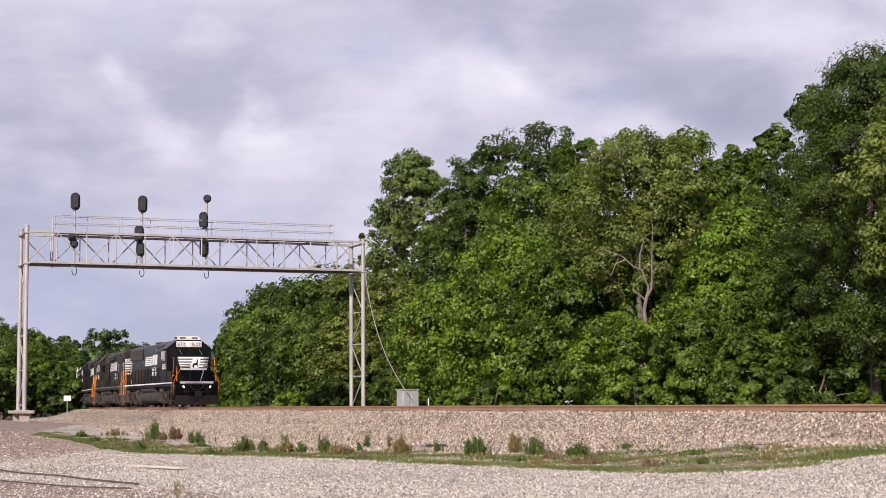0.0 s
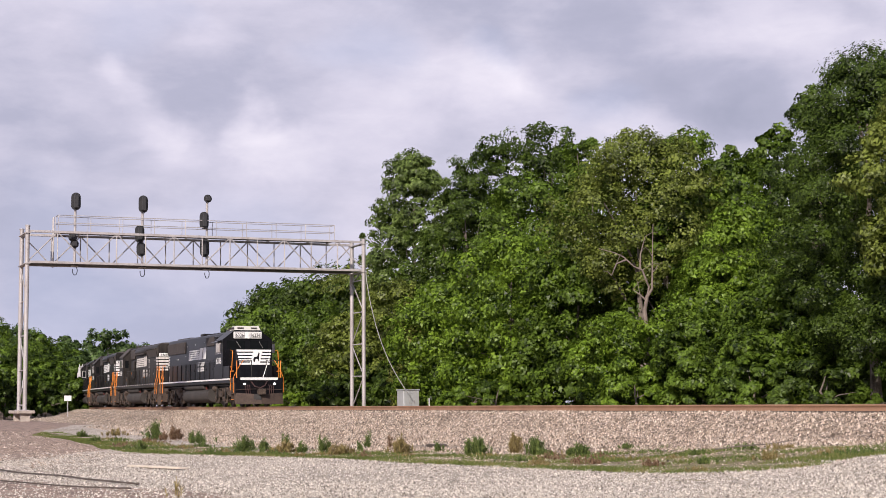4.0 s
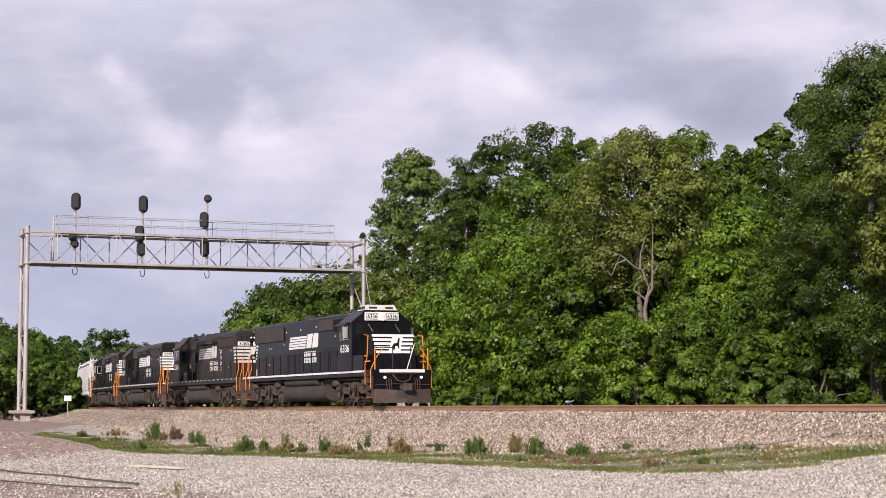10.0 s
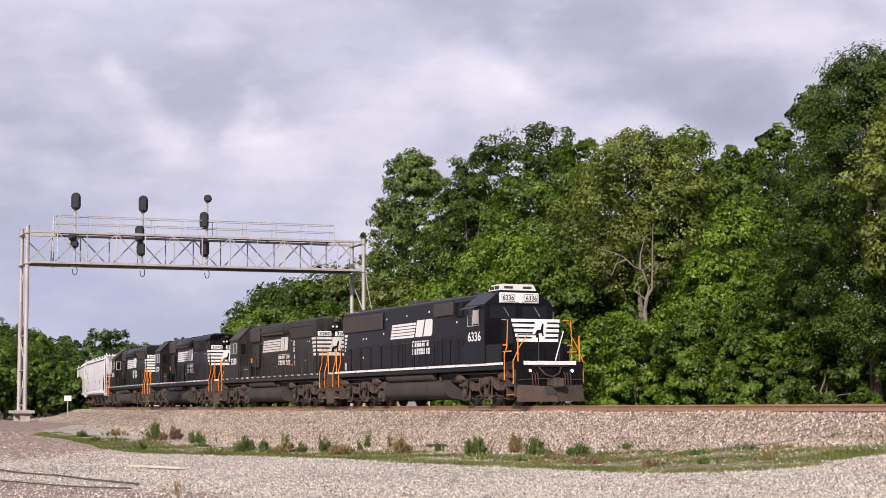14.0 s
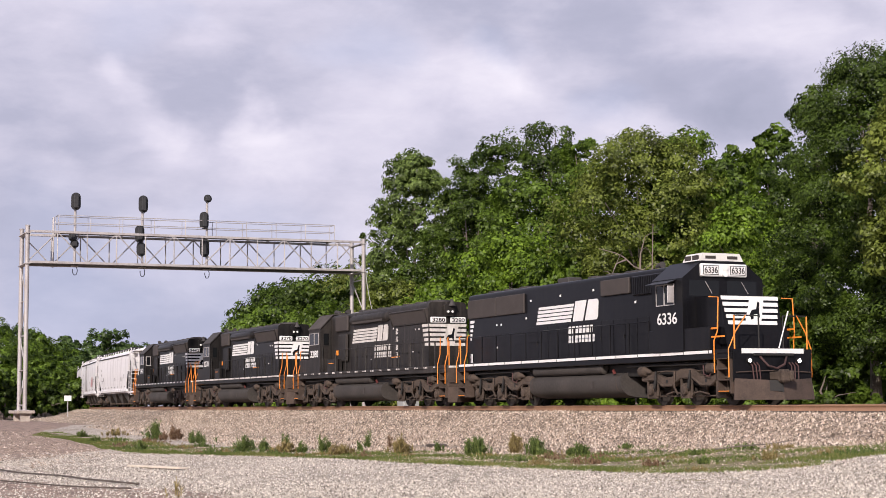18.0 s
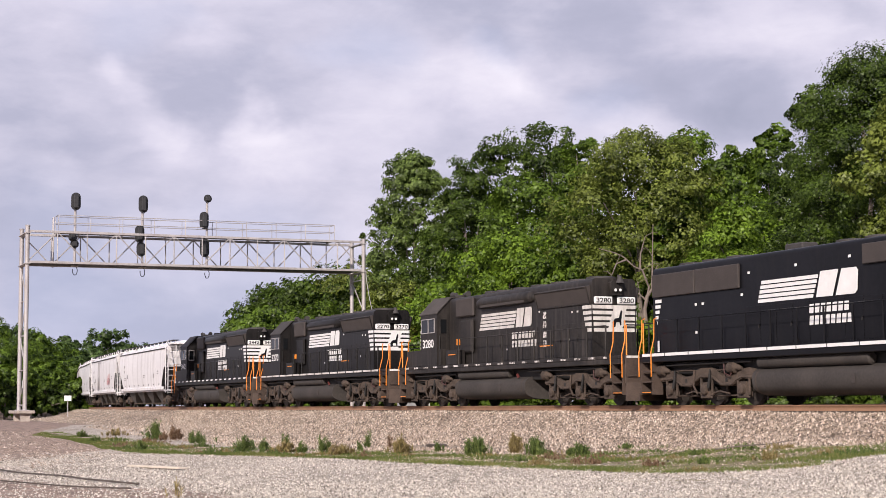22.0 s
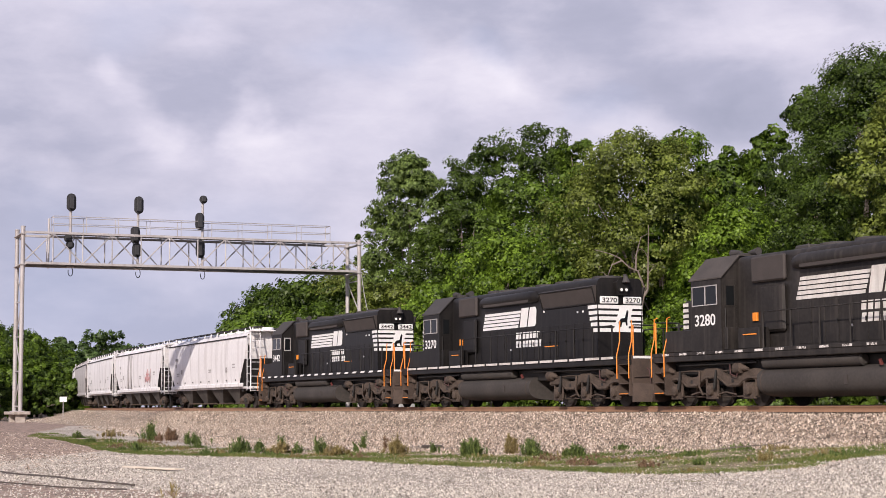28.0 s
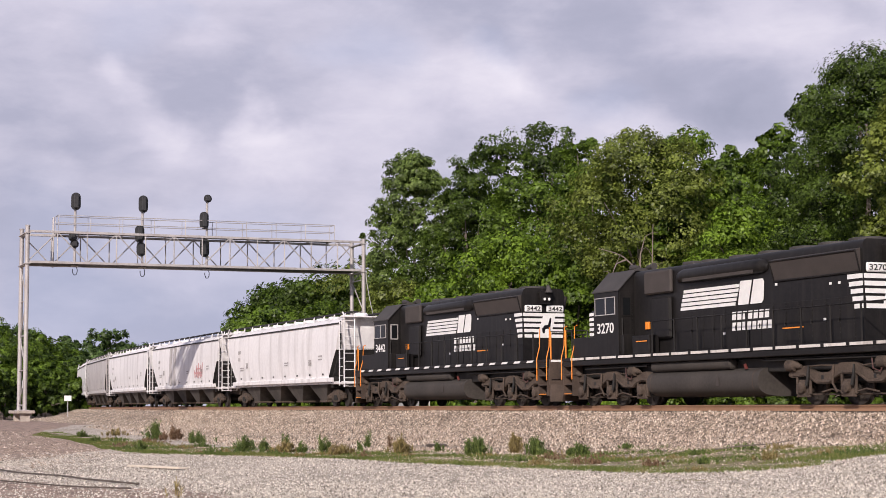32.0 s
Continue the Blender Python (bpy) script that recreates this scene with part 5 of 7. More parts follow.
M_HOPPER = material("white_hopper_paint", (0.68, 0.66, 0.665), (0.82, 0.8, 0.8), rough=0.6, scale=0.4, fine=5, streak=True, streak_color=(0.4, 0.37, 0.36), streak_amount=0.55, streak_width=0.9)
M_HOPPER_GREY = material("grey_hopper_paint", (0.42, 0.39, 0.39), (0.54, 0.51, 0.5), rough=0.65, scale=0.6, fine=6, streak=True, streak_color=(0.26, 0.23, 0.22), streak_amount=0.5, streak_width=0.9)
# grime darkened further: the body's overhanging shade is put into this colour
M_HOPPERBAY = material("hopper_bay_grime_shade", (0.022, 0.018, 0.016), (0.09, 0.075, 0.065), rough=0.8, scale=1.5)
M_STENCIL = material("faded_grey_stencil", (0.22, 0.2, 0.2), (0.5, 0.48, 0.47), rough=0.7, scale=8, fine=30, spread=0.3)
M_GRAFFITI = material("faded_pink_paint", (0.5, 0.2, 0.2), (0.62, 0.4, 0.4), rough=0.7, scale=4, spread=0.6)
M_HOSE = material("rubber_hose", (0.022, 0.018, 0.018), (0.11, 0.045, 0.04), rough=0.7, scale=1)

# Train things: x forward in the way of travel, y to the far side, z from the rail's top.
NEARSIDE = -1


def wheelset(parent, x, r=0.51, gauge=0.753):
    """Two wheels on their axle, turning about their own centre."""
    sh = Shape()
    for y in (-gauge, gauge):
        o = np.sign(y)
        sh.tube([(0, y + o * 0.07, 0), (0, y + o * 0.065, 0)], [r * 0.9, r], 20, caps=False)
        sh.tube([(0, y + o * 0.065, 0), (0, y - o * 0.05, 0), (0, y - o * 0.055, 0), (0, y - o * 0.08, 0)], [r, r, r + 0.028, r + 0.028], 20)
        sh.tube([(0, y + o * 0.07, 0), (0, y + o * 0.16, 0)], [0.13, 0.12], 10)
        for k in range(5):
            a = 2 * math.pi * k / 5
            sh.box((math.cos(a) * r * 0.62 - 0.05, y + o * 0.068, math.sin(a) * r * 0.62 - 0.05), (math.cos(a) * r * 0.62 + 0.05, y + o * 0.082, math.sin(a) * r * 0.62 + 0.05))
    sh.tube([(0, -gauge - 0.25, 0), (0, gauge + 0.25, 0)], 0.085, 8)
    ob = part("wheelset", sh, M_WHEEL, parent)
    ob.location = (x, 0, r)
    return ob


def spring(x, y, z0, z1, r):
    n = 6
    pts, rs = [], []
    for k in range(n):
        z = z0 + (z1 - z0) * k / n
        d = (z1 - z0) / n
        pts += [(x, y, z), (x, y, z + d * 0.6), (x, y, z + d * 0.62)]
        rs += [r, r, r * 0.75]
    return Shape().tube(pts, rs, 8)


def loco_truck(parent, x0, flip=1):
    """A three-axle truck: cast side frames, journal boxes, springs, brake cylinders."""
    t = new("truck")
    t.parent = parent
    t.location.x = x0
    tagged(t, "six-wheel truck caked in grey-brown road grime")
    ax = (-2.05, 0.0, 2.05)
    for y in (-1.12, 1.12):
        o = np.sign(y)
        # the frame arches over each axle and dips between them
        outline = [(-2.75, 0.86), (-2.6, 1.08), (-2.35, 1.14), (-1.95, 1.1), (-1.6, 0.97), (-1.3, 0.91), (-0.85, 0.93), (-0.55, 1.1), (-0.3, 1.18), (0.3, 1.18), (0.55, 1.1), (0.85, 0.93), (1.3, 0.91), (1.6, 0.97), (1.95, 1.1), (2.35, 1.14), (2.6, 1.08), (2.75, 0.86),
                   (2.62, 0.78), (2.0, 0.82), (1.72, 0.74), (1.45, 0.6), (0.85, 0.6), (0.55, 0.76), (0.3, 0.86), (-0.3, 0.86), (-0.55, 0.76), (-0.85, 0.6), (-1.45, 0.6), (-1.72, 0.74), (-2.0, 0.82), (-2.62, 0.78)]
        part("side_frame", Shape().ext(outline, 1, y - 0.06 * o, y + 0.1 * o), M_TRUCK, t, "arched cast steel side frame")
        part("frame_rib", Shape().tube([(-2.66, y + o * 0.1, 0.84), (-2.0, y + o * 0.1, 0.87), (-1.7, y + o * 0.1, 0.79), (-1.45, y + o * 0.1, 0.65), (-0.85, y + o * 0.1, 0.65), (-0.55, y + o * 0.1, 0.81), (-0.3, y + o * 0.1, 0.91), (0.3, y + o * 0.1, 0.91), (0.55, y + o * 0.1, 0.81), (0.85, y + o * 0.1, 0.65), (1.45, y + o * 0.1, 0.65), (1.7, y + o * 0.1, 0.79), (2.0, y + o * 0.1, 0.87), (2.66, y + o * 0.1, 0.84)], 0.04, 6), M_TRUCK, t)
        # dark plates on the frame's face paint the shade inside its core holes
        for a in (-1.15, 1.15):
            part("core_hole_shade", Shape().box((a - 0.06, y + o * 0.101, 0.72), (a + 0.06, y + o * 0.106, 0.84), 0.002), M_DARKSTEEL, t)
        for a in (-2.36, -1.74, -0.31, 0.31, 1.74, 2.36):
            part("pedestal_leg", Shape().box((a - 0.035, y - 0.04, 0.3), (a + 0.035, y + o * 0.11, 0.88), 0.015), M_TRUCK, t)
        for a in (-1.75, 0.3):
            part("damper", Shape().tube([(a, y + o * 0.22, 0.55), (a + 0.08, y + o * 0.22, 0.8), (a + 0.12, y + o * 0.22, 1.12)], [0.05, 0.05, 0.03], 8), M_DARKSTEEL, t)
        part("brake_hose", Shape().tube([(1.1, y + o * 0.16, 1.35), (1.25, y + o * 0.24, 0.98), (1.5, y + o * 0.2, 0.9), (1.62, y + o * 0.16, 1.12)], 0.022, 6), M_HOSE, t)
        part("brake_lever", Shape().tube([(-0.55, y + o * 0.18, 1.12), (-0.6, y + o * 0.18, 0.62), (-0.5, y + o * 0.1, 0.35)], 0.035, 6), M_TRUCK, t)
        for a in ax:
            sh = Shape()
            sh.ext([(a - 0.25, 0.27), (a + 0.25, 0.27), (a + 0.24, 0.4), (a + 0.16, 0.72), (a - 0.16, 0.72), (a - 0.24, 0.4)], 1, y - 0.06 * o, y + o * 0.12)
            sh.tube([(a, y, 0.5), (a, y + o * 0.22, 0.5), (a, y + o * 0.26, 0.5)], [0.19, 0.16, 0.09], 14)
            sh.box((a - 0.32, y - 0.05, 0.22), (a + 0.32, y + o * 0.12, 0.28), 0.02)
            part("journal_box", sh, M_TRUCK, t)
        for a, z in ((-2.5, 1.14), (1.6, 1.16)):
            sh = Shape().tube([(a - 0.22, y + o * 0.14, z), (a - 0.18, y + o * 0.14, z), (a + 0.14, y + o * 0.14, z), (a + 0.2, y + o * 0.14, z), (a + 0.42, y + o * 0.12, z - 0.04)], [0.11, 0.17, 0.17, 0.1, 0.05], 14)
            part("brake_cylinder", sh, M_TRUCK, t)
        for a in (-0.75, 0.75):
            part("slack_link", Shape().tube([(a - 0.5, y + o * 0.05, 0.36), (a, y + o * 0.08, 0.44), (a + 0.5, y + o * 0.05, 0.36)], 0.028, 6), M_TRUCK, t)
        for a in ax:
            for e in (-1, 1):
                sh = Shape().box((a + e * 0.6 - 0.05, y * 0.72 - 0.05, 0.3), (a + e * 0.6 + 0.05, y * 0.72 + 0.05, 0.72), 0.02)
                part("brake_shoe", sh, M_TRUCK, t)
        part("sand_pipe", Shape().tube([(2.75, y * 0.9, 1.2), (2.82, y * 0.75, 0.6), (2.66, y * 0.68, 0.15)], 0.03, 6), M_DARKSTEEL, t)
        part("air_pipe", Shape().tube([(-2.6, y + o * 0.05, 1.08), (-1.2, y + o * 0.08, 1.12), (0.4, y + o * 0.05, 1.07), (1.4, y + o * 0.09, 1.13), (2.6, y + o * 0.05, 1.05)], 0.025, 6), M_TRUCK, t)
        part("brake_rod", Shape().tube([(-2.3, y * 0.95, 0.3), (2.3, y * 0.95, 0.3)], 0.025, 6), M_TRUCK, t)
    part("bolster", Shape().box((-0.5, -1.1, 0.75), (0.5, 1.1, 1.2), 0.05), M_DARKSTEEL, t)
    part("inner_frame", Shape().box((-2.6, -0.98, 0.62), (2.6, 0.98, 0.98), 0.05), M_DARKSTEEL, t)
    part("motor_block", Shape().box((-2.3, -0.6, 0.35), (2.3, 0.6, 0.9), 0.08), M_DARKSTEEL, t)
    for a in ax:
        WHEELS.append((wheelset(t, a), 0.51))
    return t


WHEELS = []


def plate(name, poly, y, mat, parent, thick=0.006, label=""):
    """A flat sheet on a side wall: outline in x and z, at y."""
    return part(name, Shape().ext(poly, 1, y, y - thick), mat, parent, label)


def endplate(name, poly, x, mat, parent, thick=0.006, label=""):
    return part(name, Shape().ext(poly, 0, x, x + thick), mat, parent, label)


def rect(x0, z0, x1, z1, skew=0.0):
    return [(x0, z0), (x1, z0), (x1 + skew, z1), (x0 + skew, z1)]


def side_livery(g, x0, x1, z0, z1, y, mat, tx0, tx1, tz0, tz1, share=0.6):
    """The white stripes with a two-part block mark and two bars below."""
    o = -1 if y < 0 else 1
    t = 0.006 * -o
    h = (z1 - z0) / 5
    sx = x0 + (x1 - x0) * share
    for k in range(5):
        zb = z0 + k * h * 1.02
        plate("stripe", rect(x0 + 0.05 * k, zb, sx - 0.14 + 0.06 * k, zb + h * 0.76, 0.02), y, mat, g, t, "white paint stripe")
    w = x1 - sx
    plate("mark", [(sx, z0), (sx + w * 0.4, z0), (sx + w * 0.55, z1 + 0.06), (sx + w * 0.12, z1 + 0.06)], y, mat, g, t, "white slanted block")
    plate("mark", [(sx + w * 0.47, z0), (x1 - 0.16, z0), (x1 - 0.05, z0 + 0.1), (x1, z1 - 0.04), (x1 - 0.08, z1 + 0.06), (sx + w * 0.62, z1 + 0.06)], y, mat, g, t, "white slanted block")
    for row in (0, 1):
        zb = tz0 + (1 - row) * (tz1 - tz0) * 0.55
        n = 7 + row
        lw = (tx1 - tx0 - (0.0 if row else 0.12)) / n
        for k in range(n):
            plate("lettering_bar", rect(tx0 + k * lw, zb, tx0 + (k + 0.72) * lw, zb + (tz1 - tz0) * 0.42, 0.03), y, mat, g, t)


def lettering(words, width, height, mat, parent, m, name="number"):
    """Raised painted characters, centred on the pose m: x along the line of writing, z out of the wall."""
    curve = bpy.data.curves.new(name, "FONT")
    curve.body, curve.extrude, curve.offset = words, 0.02, 0.015
    holder = bpy.data.objects.new(name, curve)
    me = bpy.data.meshes.new_from_object(holder)
    bpy.data.objects.remove(holder)
    n = len(me.vertices)
    co = np.empty(n * 3, np.float32)
    me.vertices.foreach_get("co", co)
    co = co.reshape(-1, 3)
    lo, hi = co.min(0), co.max(0)
    co = (co - (lo + hi) / 2) / (hi - lo) * np.array([width, height, 0.008], np.float32)
    me.vertices.foreach_set("co", co.ravel())
    me.materials.clear()
    me.materials.append(mat)
    me.transform(m)
    return part(name, me, (), parent)


def side_number(g, words, x0, x1, z0, z1, y, mat):
    o = -1 if y < 0 else 1
    m = Matrix(((-o, 0, 0, (x0 + x1) / 2), (0, 0, o, y), (0, 1, 0, (z0 + z1) / 2), (0, 0, 0, 1)))
    lettering(words, x1 - x0, z1 - z0, mat, g, m)


def end_number(g, words, x, y, z, width, height, mat):
    lettering(words, width, height, mat, g, Matrix(((0, 0, 1, x), (1, 0, 0, y), (0, 1, 0, z), (0, 0, 0, 1))))


def end_livery(g, x, y0, y1, z0, z1, mat, taper=0.0):
    """The striped panel on the end with a plain dark blot in its middle."""
    h = (z1 - z0) / 9
    for k in range(5):
        zb = z0 + k * 2 * h
        a, b = y0 * (1 - taper * (1 - k / 4)), y1 * (1 - taper * (1 - k / 4))
        endplate("stripe", [(a, zb), (b, zb), (b, zb + h * 1.25), (a, zb + h * 1.25)], x, mat, g, 0.006, "white paint stripe")
    c = (y0 + y1) / 2 + 0.12
    endplate("stripe", [(c - 0.42, z0), (c + 0.18, z0), (c + 0.42, z1), (c - 0.12, z1)], x + 0.004, mat, g, 0.006, "white paint panel")
    endplate("blot", [(c + (a - c) * 0.85, (z0 + z1) / 2 + (b - (z0 + z1) / 2) * 0.78) for a, b in ((c - 0.2, z0 + 0.08), (c - 0.1, z0 + 0.1), (c - 0.06, z0 + 0.3), (c + 0.1, z0 + 0.32), (c + 0.14, z0 + 0.16), (c + 0.2, z0 + 0.18), (c + 0.2, z0 + 0.42), (c + 0.26, z1 - 0.1), (c + 0.18, z1 - 0.06), (c + 0.08, z0 + 0.52), (c - 0.12, z0 + 0.48), (c - 0.24, z0 + 0.3))], x + 0.011, M_BLACK, g, 0.006, "black painted shape")


def hood_profile(half, top, cut=0.3):
    right = [(half - cut + cut * math.cos(q), top - cut + cut * math.sin(q)) for q in np.linspace(0, math.pi / 2, 6)]
    return [(-half, 1.72)] + [(-y, z) for y, z in right] + right[::-1] + [(half, 1.72)]


def steps_and_rails(g, x, o, mat_rail, lead=False, blade=0.0):
    """The step wells at one end (o: 1 front, -1 rear), their grab irons, the end plate, plough and coupler."""
    for y in (-1, 1):
        sh = Shape()
        for k, z in enumerate((0.42, 0.78, 1.12, 1.44)):
            xa = x - o * (0.05 * k)
            sh.box((xa - o * 0.75, y * 1.5, z - 0.02), (xa - o * 0.12, y * 1.12, z + 0.015))
        part("step_treads", sh, M_PILOT, g)
        for xs in (x - o * 0.78, x - o * 0.1):
            part("step_side", Shape().box((xs - 0.015, y * 1.5, 0.36), (xs + 0.015, y * 1.08, 1.62)), M_PILOT, g)
        part("step_back", Shape().box((x - o * 0.78, y * 1.08, 0.36), (x - o * 0.1, y * 1.1, 1.62)), M_PILOT, g)
        part("step_edge", Shape().box((x - o * 0.72, y * 1.505, 0.42), (x - o * 0.16, y * 1.515, 0.445)), M_ORANGE, g, "orange step edge")
        for xs in (() if lead else (x - o * 0.82, x - o * 0.04)):
            part("grab_iron", Shape().tube([(xs, y * 1.54, 0.95), (xs, y * 1.54, 1.75), (xs - o * 0.0, y * 1.42, 2.2), (xs, y * 1.4, 2.85), (xs - o * 0.1, y * 1.34, 2.9)], 0.02, 8), mat_rail, g, "orange grab iron")
    part("end_plate", Shape().box((x - 0.03, -1.45, 0.75), (x + 0.03, 1.45, 1.72), 0.01), M_BLACK if lead else M_PILOT, g)
    part("anticlimber", Shape().box((x - o * 0.05, -0.75, 1.5), (x + o * 0.12, 0.75, 1.59), 0.02), M_DARKSTEEL if lead else M_PILOT, g)
    plough = Shape()
    for y in (-1, 1):
        plough.add([(x + o * 0.62, 0, 0.16), (x + o * 0.5, 0, 0.6 + blade), (x + o * 0.05, y * 1.42, 0.68 + blade), (x + o * 0.12, y * 1.48, 0.16), (x + o * 0.56, 0, 0.16), (x + o * 0.44, 0, 0.6 + blade), (x, y * 1.42, 0.68 + blade), (x + o * 0.06, y * 1.48, 0.16)],
                   [(0, 1, 2, 3), (7, 6, 5, 4), (1, 5, 6, 2), (0, 3, 7, 4), (2, 6, 7, 3), (0, 4, 5, 1)])
    pl = part("plough", plough, M_PILOT, g, "brown grimy steel plough")
    # a dark face laid on the blade paints the shade of a recess
    part("plough_recess_shade", Shape().add([(x + o * (0.635 - 0.12 * (z - 0.16)), y, z) for y, z in ((-0.02, 0.4), (-0.02, 0.6 + blade))] + [(x + o * (0.48 - 0.12 * (z - 0.16)), -0.42, z) for z in (0.62 + blade, 0.44)], [(0, 1, 2, 3)]), M_DARKSTEEL, pl)
    cp = Shape().box((x, -0.13, 0.76), (x + o * 0.62, 0.13, 1.02), 0.03)
    cp.box((x + o * 0.5, -0.2, 0.68), (x + o * 0.8, 0.12, 1.08), 0.06)
    cp.box((x + o * 0.7, 0.05, 0.72), (x + o * 0.86, 0.22, 1.04), 0.05)
    part("coupler", cp, M_TRUCK, g, "rusty knuckle coupler")
    for k, y in enumerate((-0.85, -0.72, -0.6, 0.6, 0.72, 0.85)):
        part("air_hose", Shape().tube([(x + o * 0.03, y, 1.3), (x + o * 0.16, y, 1.2), (x + o * 0.2, y * 0.98, 0.85), (x + o * 0.16, y * 0.94, 0.6)], 0.022, 6), M_HOSE, g)
    part("control_cable", Shape().tube([(x + o * 0.05, -0.5, 1.5), (x + o * 0.22, -0.3, 1.2), (x + o * 0.25, 0.0, 1.12), (x + o * 0.22, 0.3, 1.25), (x + o * 0.05, 0.5, 1.5)], 0.035, 8), M_HOSE, g)
    part("uncoupling_lever", Shape().tube([(x + o * 0.09, -1.4, 1.0), (x + o * 0.12, -0.4, 1.05), (x + o * 0.12, 0.4, 1.05), (x + o * 0.09, 1.4, 1.0)], 0.018, 6), M_PILOT, g)
    for y in (-1.35, -0.45, 0.45, 1.35):
        part("end_stanchion", Shape().tube([(x - o * 0.04, y, 1.72), (x - o * 0.04, y, 2.75)], 0.025, 6), mat_rail if abs(y) > 1 else M_DARKSTEEL, g)
    for y in (-1, 1):
        part("end_hand_rail", Shape().tube([(x - o * 0.04, y * 1.35, 2.75), (x - o * 0.04, y * 0.45, 2.75)], 0.022, 6), M_DARKSTEEL, g)


def walkway_rails(g, xa, xb, count, mat):
    for y in (-1, 1):
        for k in range(count + 1):
            x = xa + (xb - xa) * k / count
            part("stanchion", Shape().tube([(x, y * 1.46, 1.5), (x, y * 1.46, 2.78)], 0.032, 6), mat, g)
        part("hand_rail", Shape().tube([(xa, y * 1.46, 2.78), (xb, y * 1.46, 2.78)], 0.02, 6), mat, g)


def underframe(g, xa, xb, mat, tank0, tank1, slant=0.15):
    part("frame", Shape().box((xa, -1.5, 1.42), (xb, 1.5, 1.6), 0.02), mat, g, "black deck frame")
    part("deck", Shape().box((xa, -1.5, 1.603), (xb, 1.5, 1.72), 0.01), mat, g)
    part("centre_sill", Shape().box((xa + 0.3, -1.05, 0.98), (xb - 0.3, 1.05, 1.42), 0.03), M_DARKSTEEL, g)
    prof = [(math.copysign(abs(math.cos(q)) ** 0.5, math.cos(q)) * 1.42, 0.72 + math.copysign(abs(math.sin(q)) ** 0.72, math.sin(q)) * 0.46) for q in np.linspace(0, 2 * math.pi, 32, endpoint=False)]
    n = len(prof)
    tank = Shape()
    tank.add([(tank0 + 0.12 * (1.17 - z), y, z) for y, z in prof] + [(tank1 - slant * (z - 0.29) / 0.88, y, z) for y, z in prof],
             [tuple(range(n)), tuple(range(2 * n - 1, n - 1, -1))] + [(i, i + n, (i + 1) % n + n, (i + 1) % n) for i in range(n)])
    tk = part("fuel_tank", tank, M_TANK, g, "dirty black fuel tank")
    for xr_, lean in ((tank0 + 0.25, 0.0), (tank1 - 0.3 - slant * 0.5, slant)):
        rim = Shape()
        big = [(y * 1.012, 0.73 + (z - 0.73) * 1.02) for y, z in prof]
        rim.add([(xr_ + lean * (0.73 - z) / 0.88, y, z) for y, z in big] + [(xr_ + 0.04 + lean * (0.73 - z) / 0.88, y, z) for y, z in big], [(i, i + n, (i + 1) % n + n, (i + 1) % n) for i in range(n)])
        part("tank_rim", rim, M_TRUCK, tk)
    for y in (-1, 1):
        part("air_reservoir", Shape().tube([(tank0 + 0.2, y * 1.2, 1.28), (tank0 + 0.25, y * 1.2, 1.28), (tank1 - 1.6, y * 1.2, 1.28), (tank1 - 1.55, y * 1.2, 1.28)], [0.12, 0.18, 0.18, 0.12], 14), M_TANK, g, "long air reservoir above the tank")
        part("fuel_filler", Shape().tube([(tank1 - 0.75, y * 1.3, 1.1), (tank1 - 0.75, y * 1.36, 1.24)], [0.06, 0.045], 8), M_RED, g, "red fuel filler")
        part("tank_gauge", Shape().box((tank1 - 2.2, y * 1.43, 0.6), (tank1 - 2.05, y * 1.445, 0.85)), M_GRILLE, g)
        part("sill_pipe", Shape().tube([(tank1 + 0.1, y * 1.3, 1.32), (xb - 1.5, y * 1.3, 1.3)], 0.035, 6), M_DARKSTEEL, g)
        part("sill_pipe", Shape().tube([(xa + 1.4, y * 1.3, 1.3), (tank0 - 0.1, y * 1.3, 1.32)], 0.035, 6), M_DARKSTEEL, g)


def hood_doors(g, xa, xb, half, z0, z1, count, mat):
    """Engine-room doors with latches along both sides."""
    w = (xb - xa) / count
    for y in (-1, 1):
        for k in range(count):
            x = xa + k * w
            d = part("hood_door", Shape().box((x + 0.02, y * half, z0), (x + w - 0.02, y * (half + 0.012), z1), 0.004), mat, g)
            if k % 2 == 0:
                part("latch", Shape().box((x + w - 0.1, y * (half + 0.013), (z0 + z1) / 2 - 0.08), (x + w - 0.05, y * (half + 0.035), (z0 + z1) / 2 + 0.05)), M_DARKSTEEL, d)


def sill_stripes(g, xa, xb, y, mat, dash, gap, z0=1.612, z1=1.708, skew=0.0):
    x = xa
    while x < xb - 0.05:
        plate("sill_stripe", rect(x, z0, min(x + dash, xb), z1, skew), y, mat, g, 0.006 if y < 0 else -0.006, "white sill stripe")
        x += dash + gap


def cab_windows(g, y, frames, mat=M_GLASS):
    for x0, z0, x1, z1 in frames:
        o = -1 if y < 0 else 1
        wf = Shape()
        for a, b, c, d in ((x0 - 0.02, z0 - 0.03, x1 + 0.02, z0), (x0 - 0.02, z1, x1 + 0.02, z1 + 0.03), (x0 - 0.02, z0, x0, z1), (x1, z0, x1 + 0.02, z1)):
            wf.box((a, y, b), (c, y + o * 0.03, d))
        f = part("window_frame", wf, M_GALV, g)
        plate("pane", rect(x0, z0, x1, z1), y, mat, f, 0.008 * -o)


def roof_fans(g, xs, z, r=0.55):
    for x in xs:
        part("roof_fan", Shape().tube([(x, 0, z - 0.05), (x, 0, z + 0.1), (x, 0, z + 0.12)], [r, r, r * 0.85], 18), M_ROOF, g, "round roof fan")


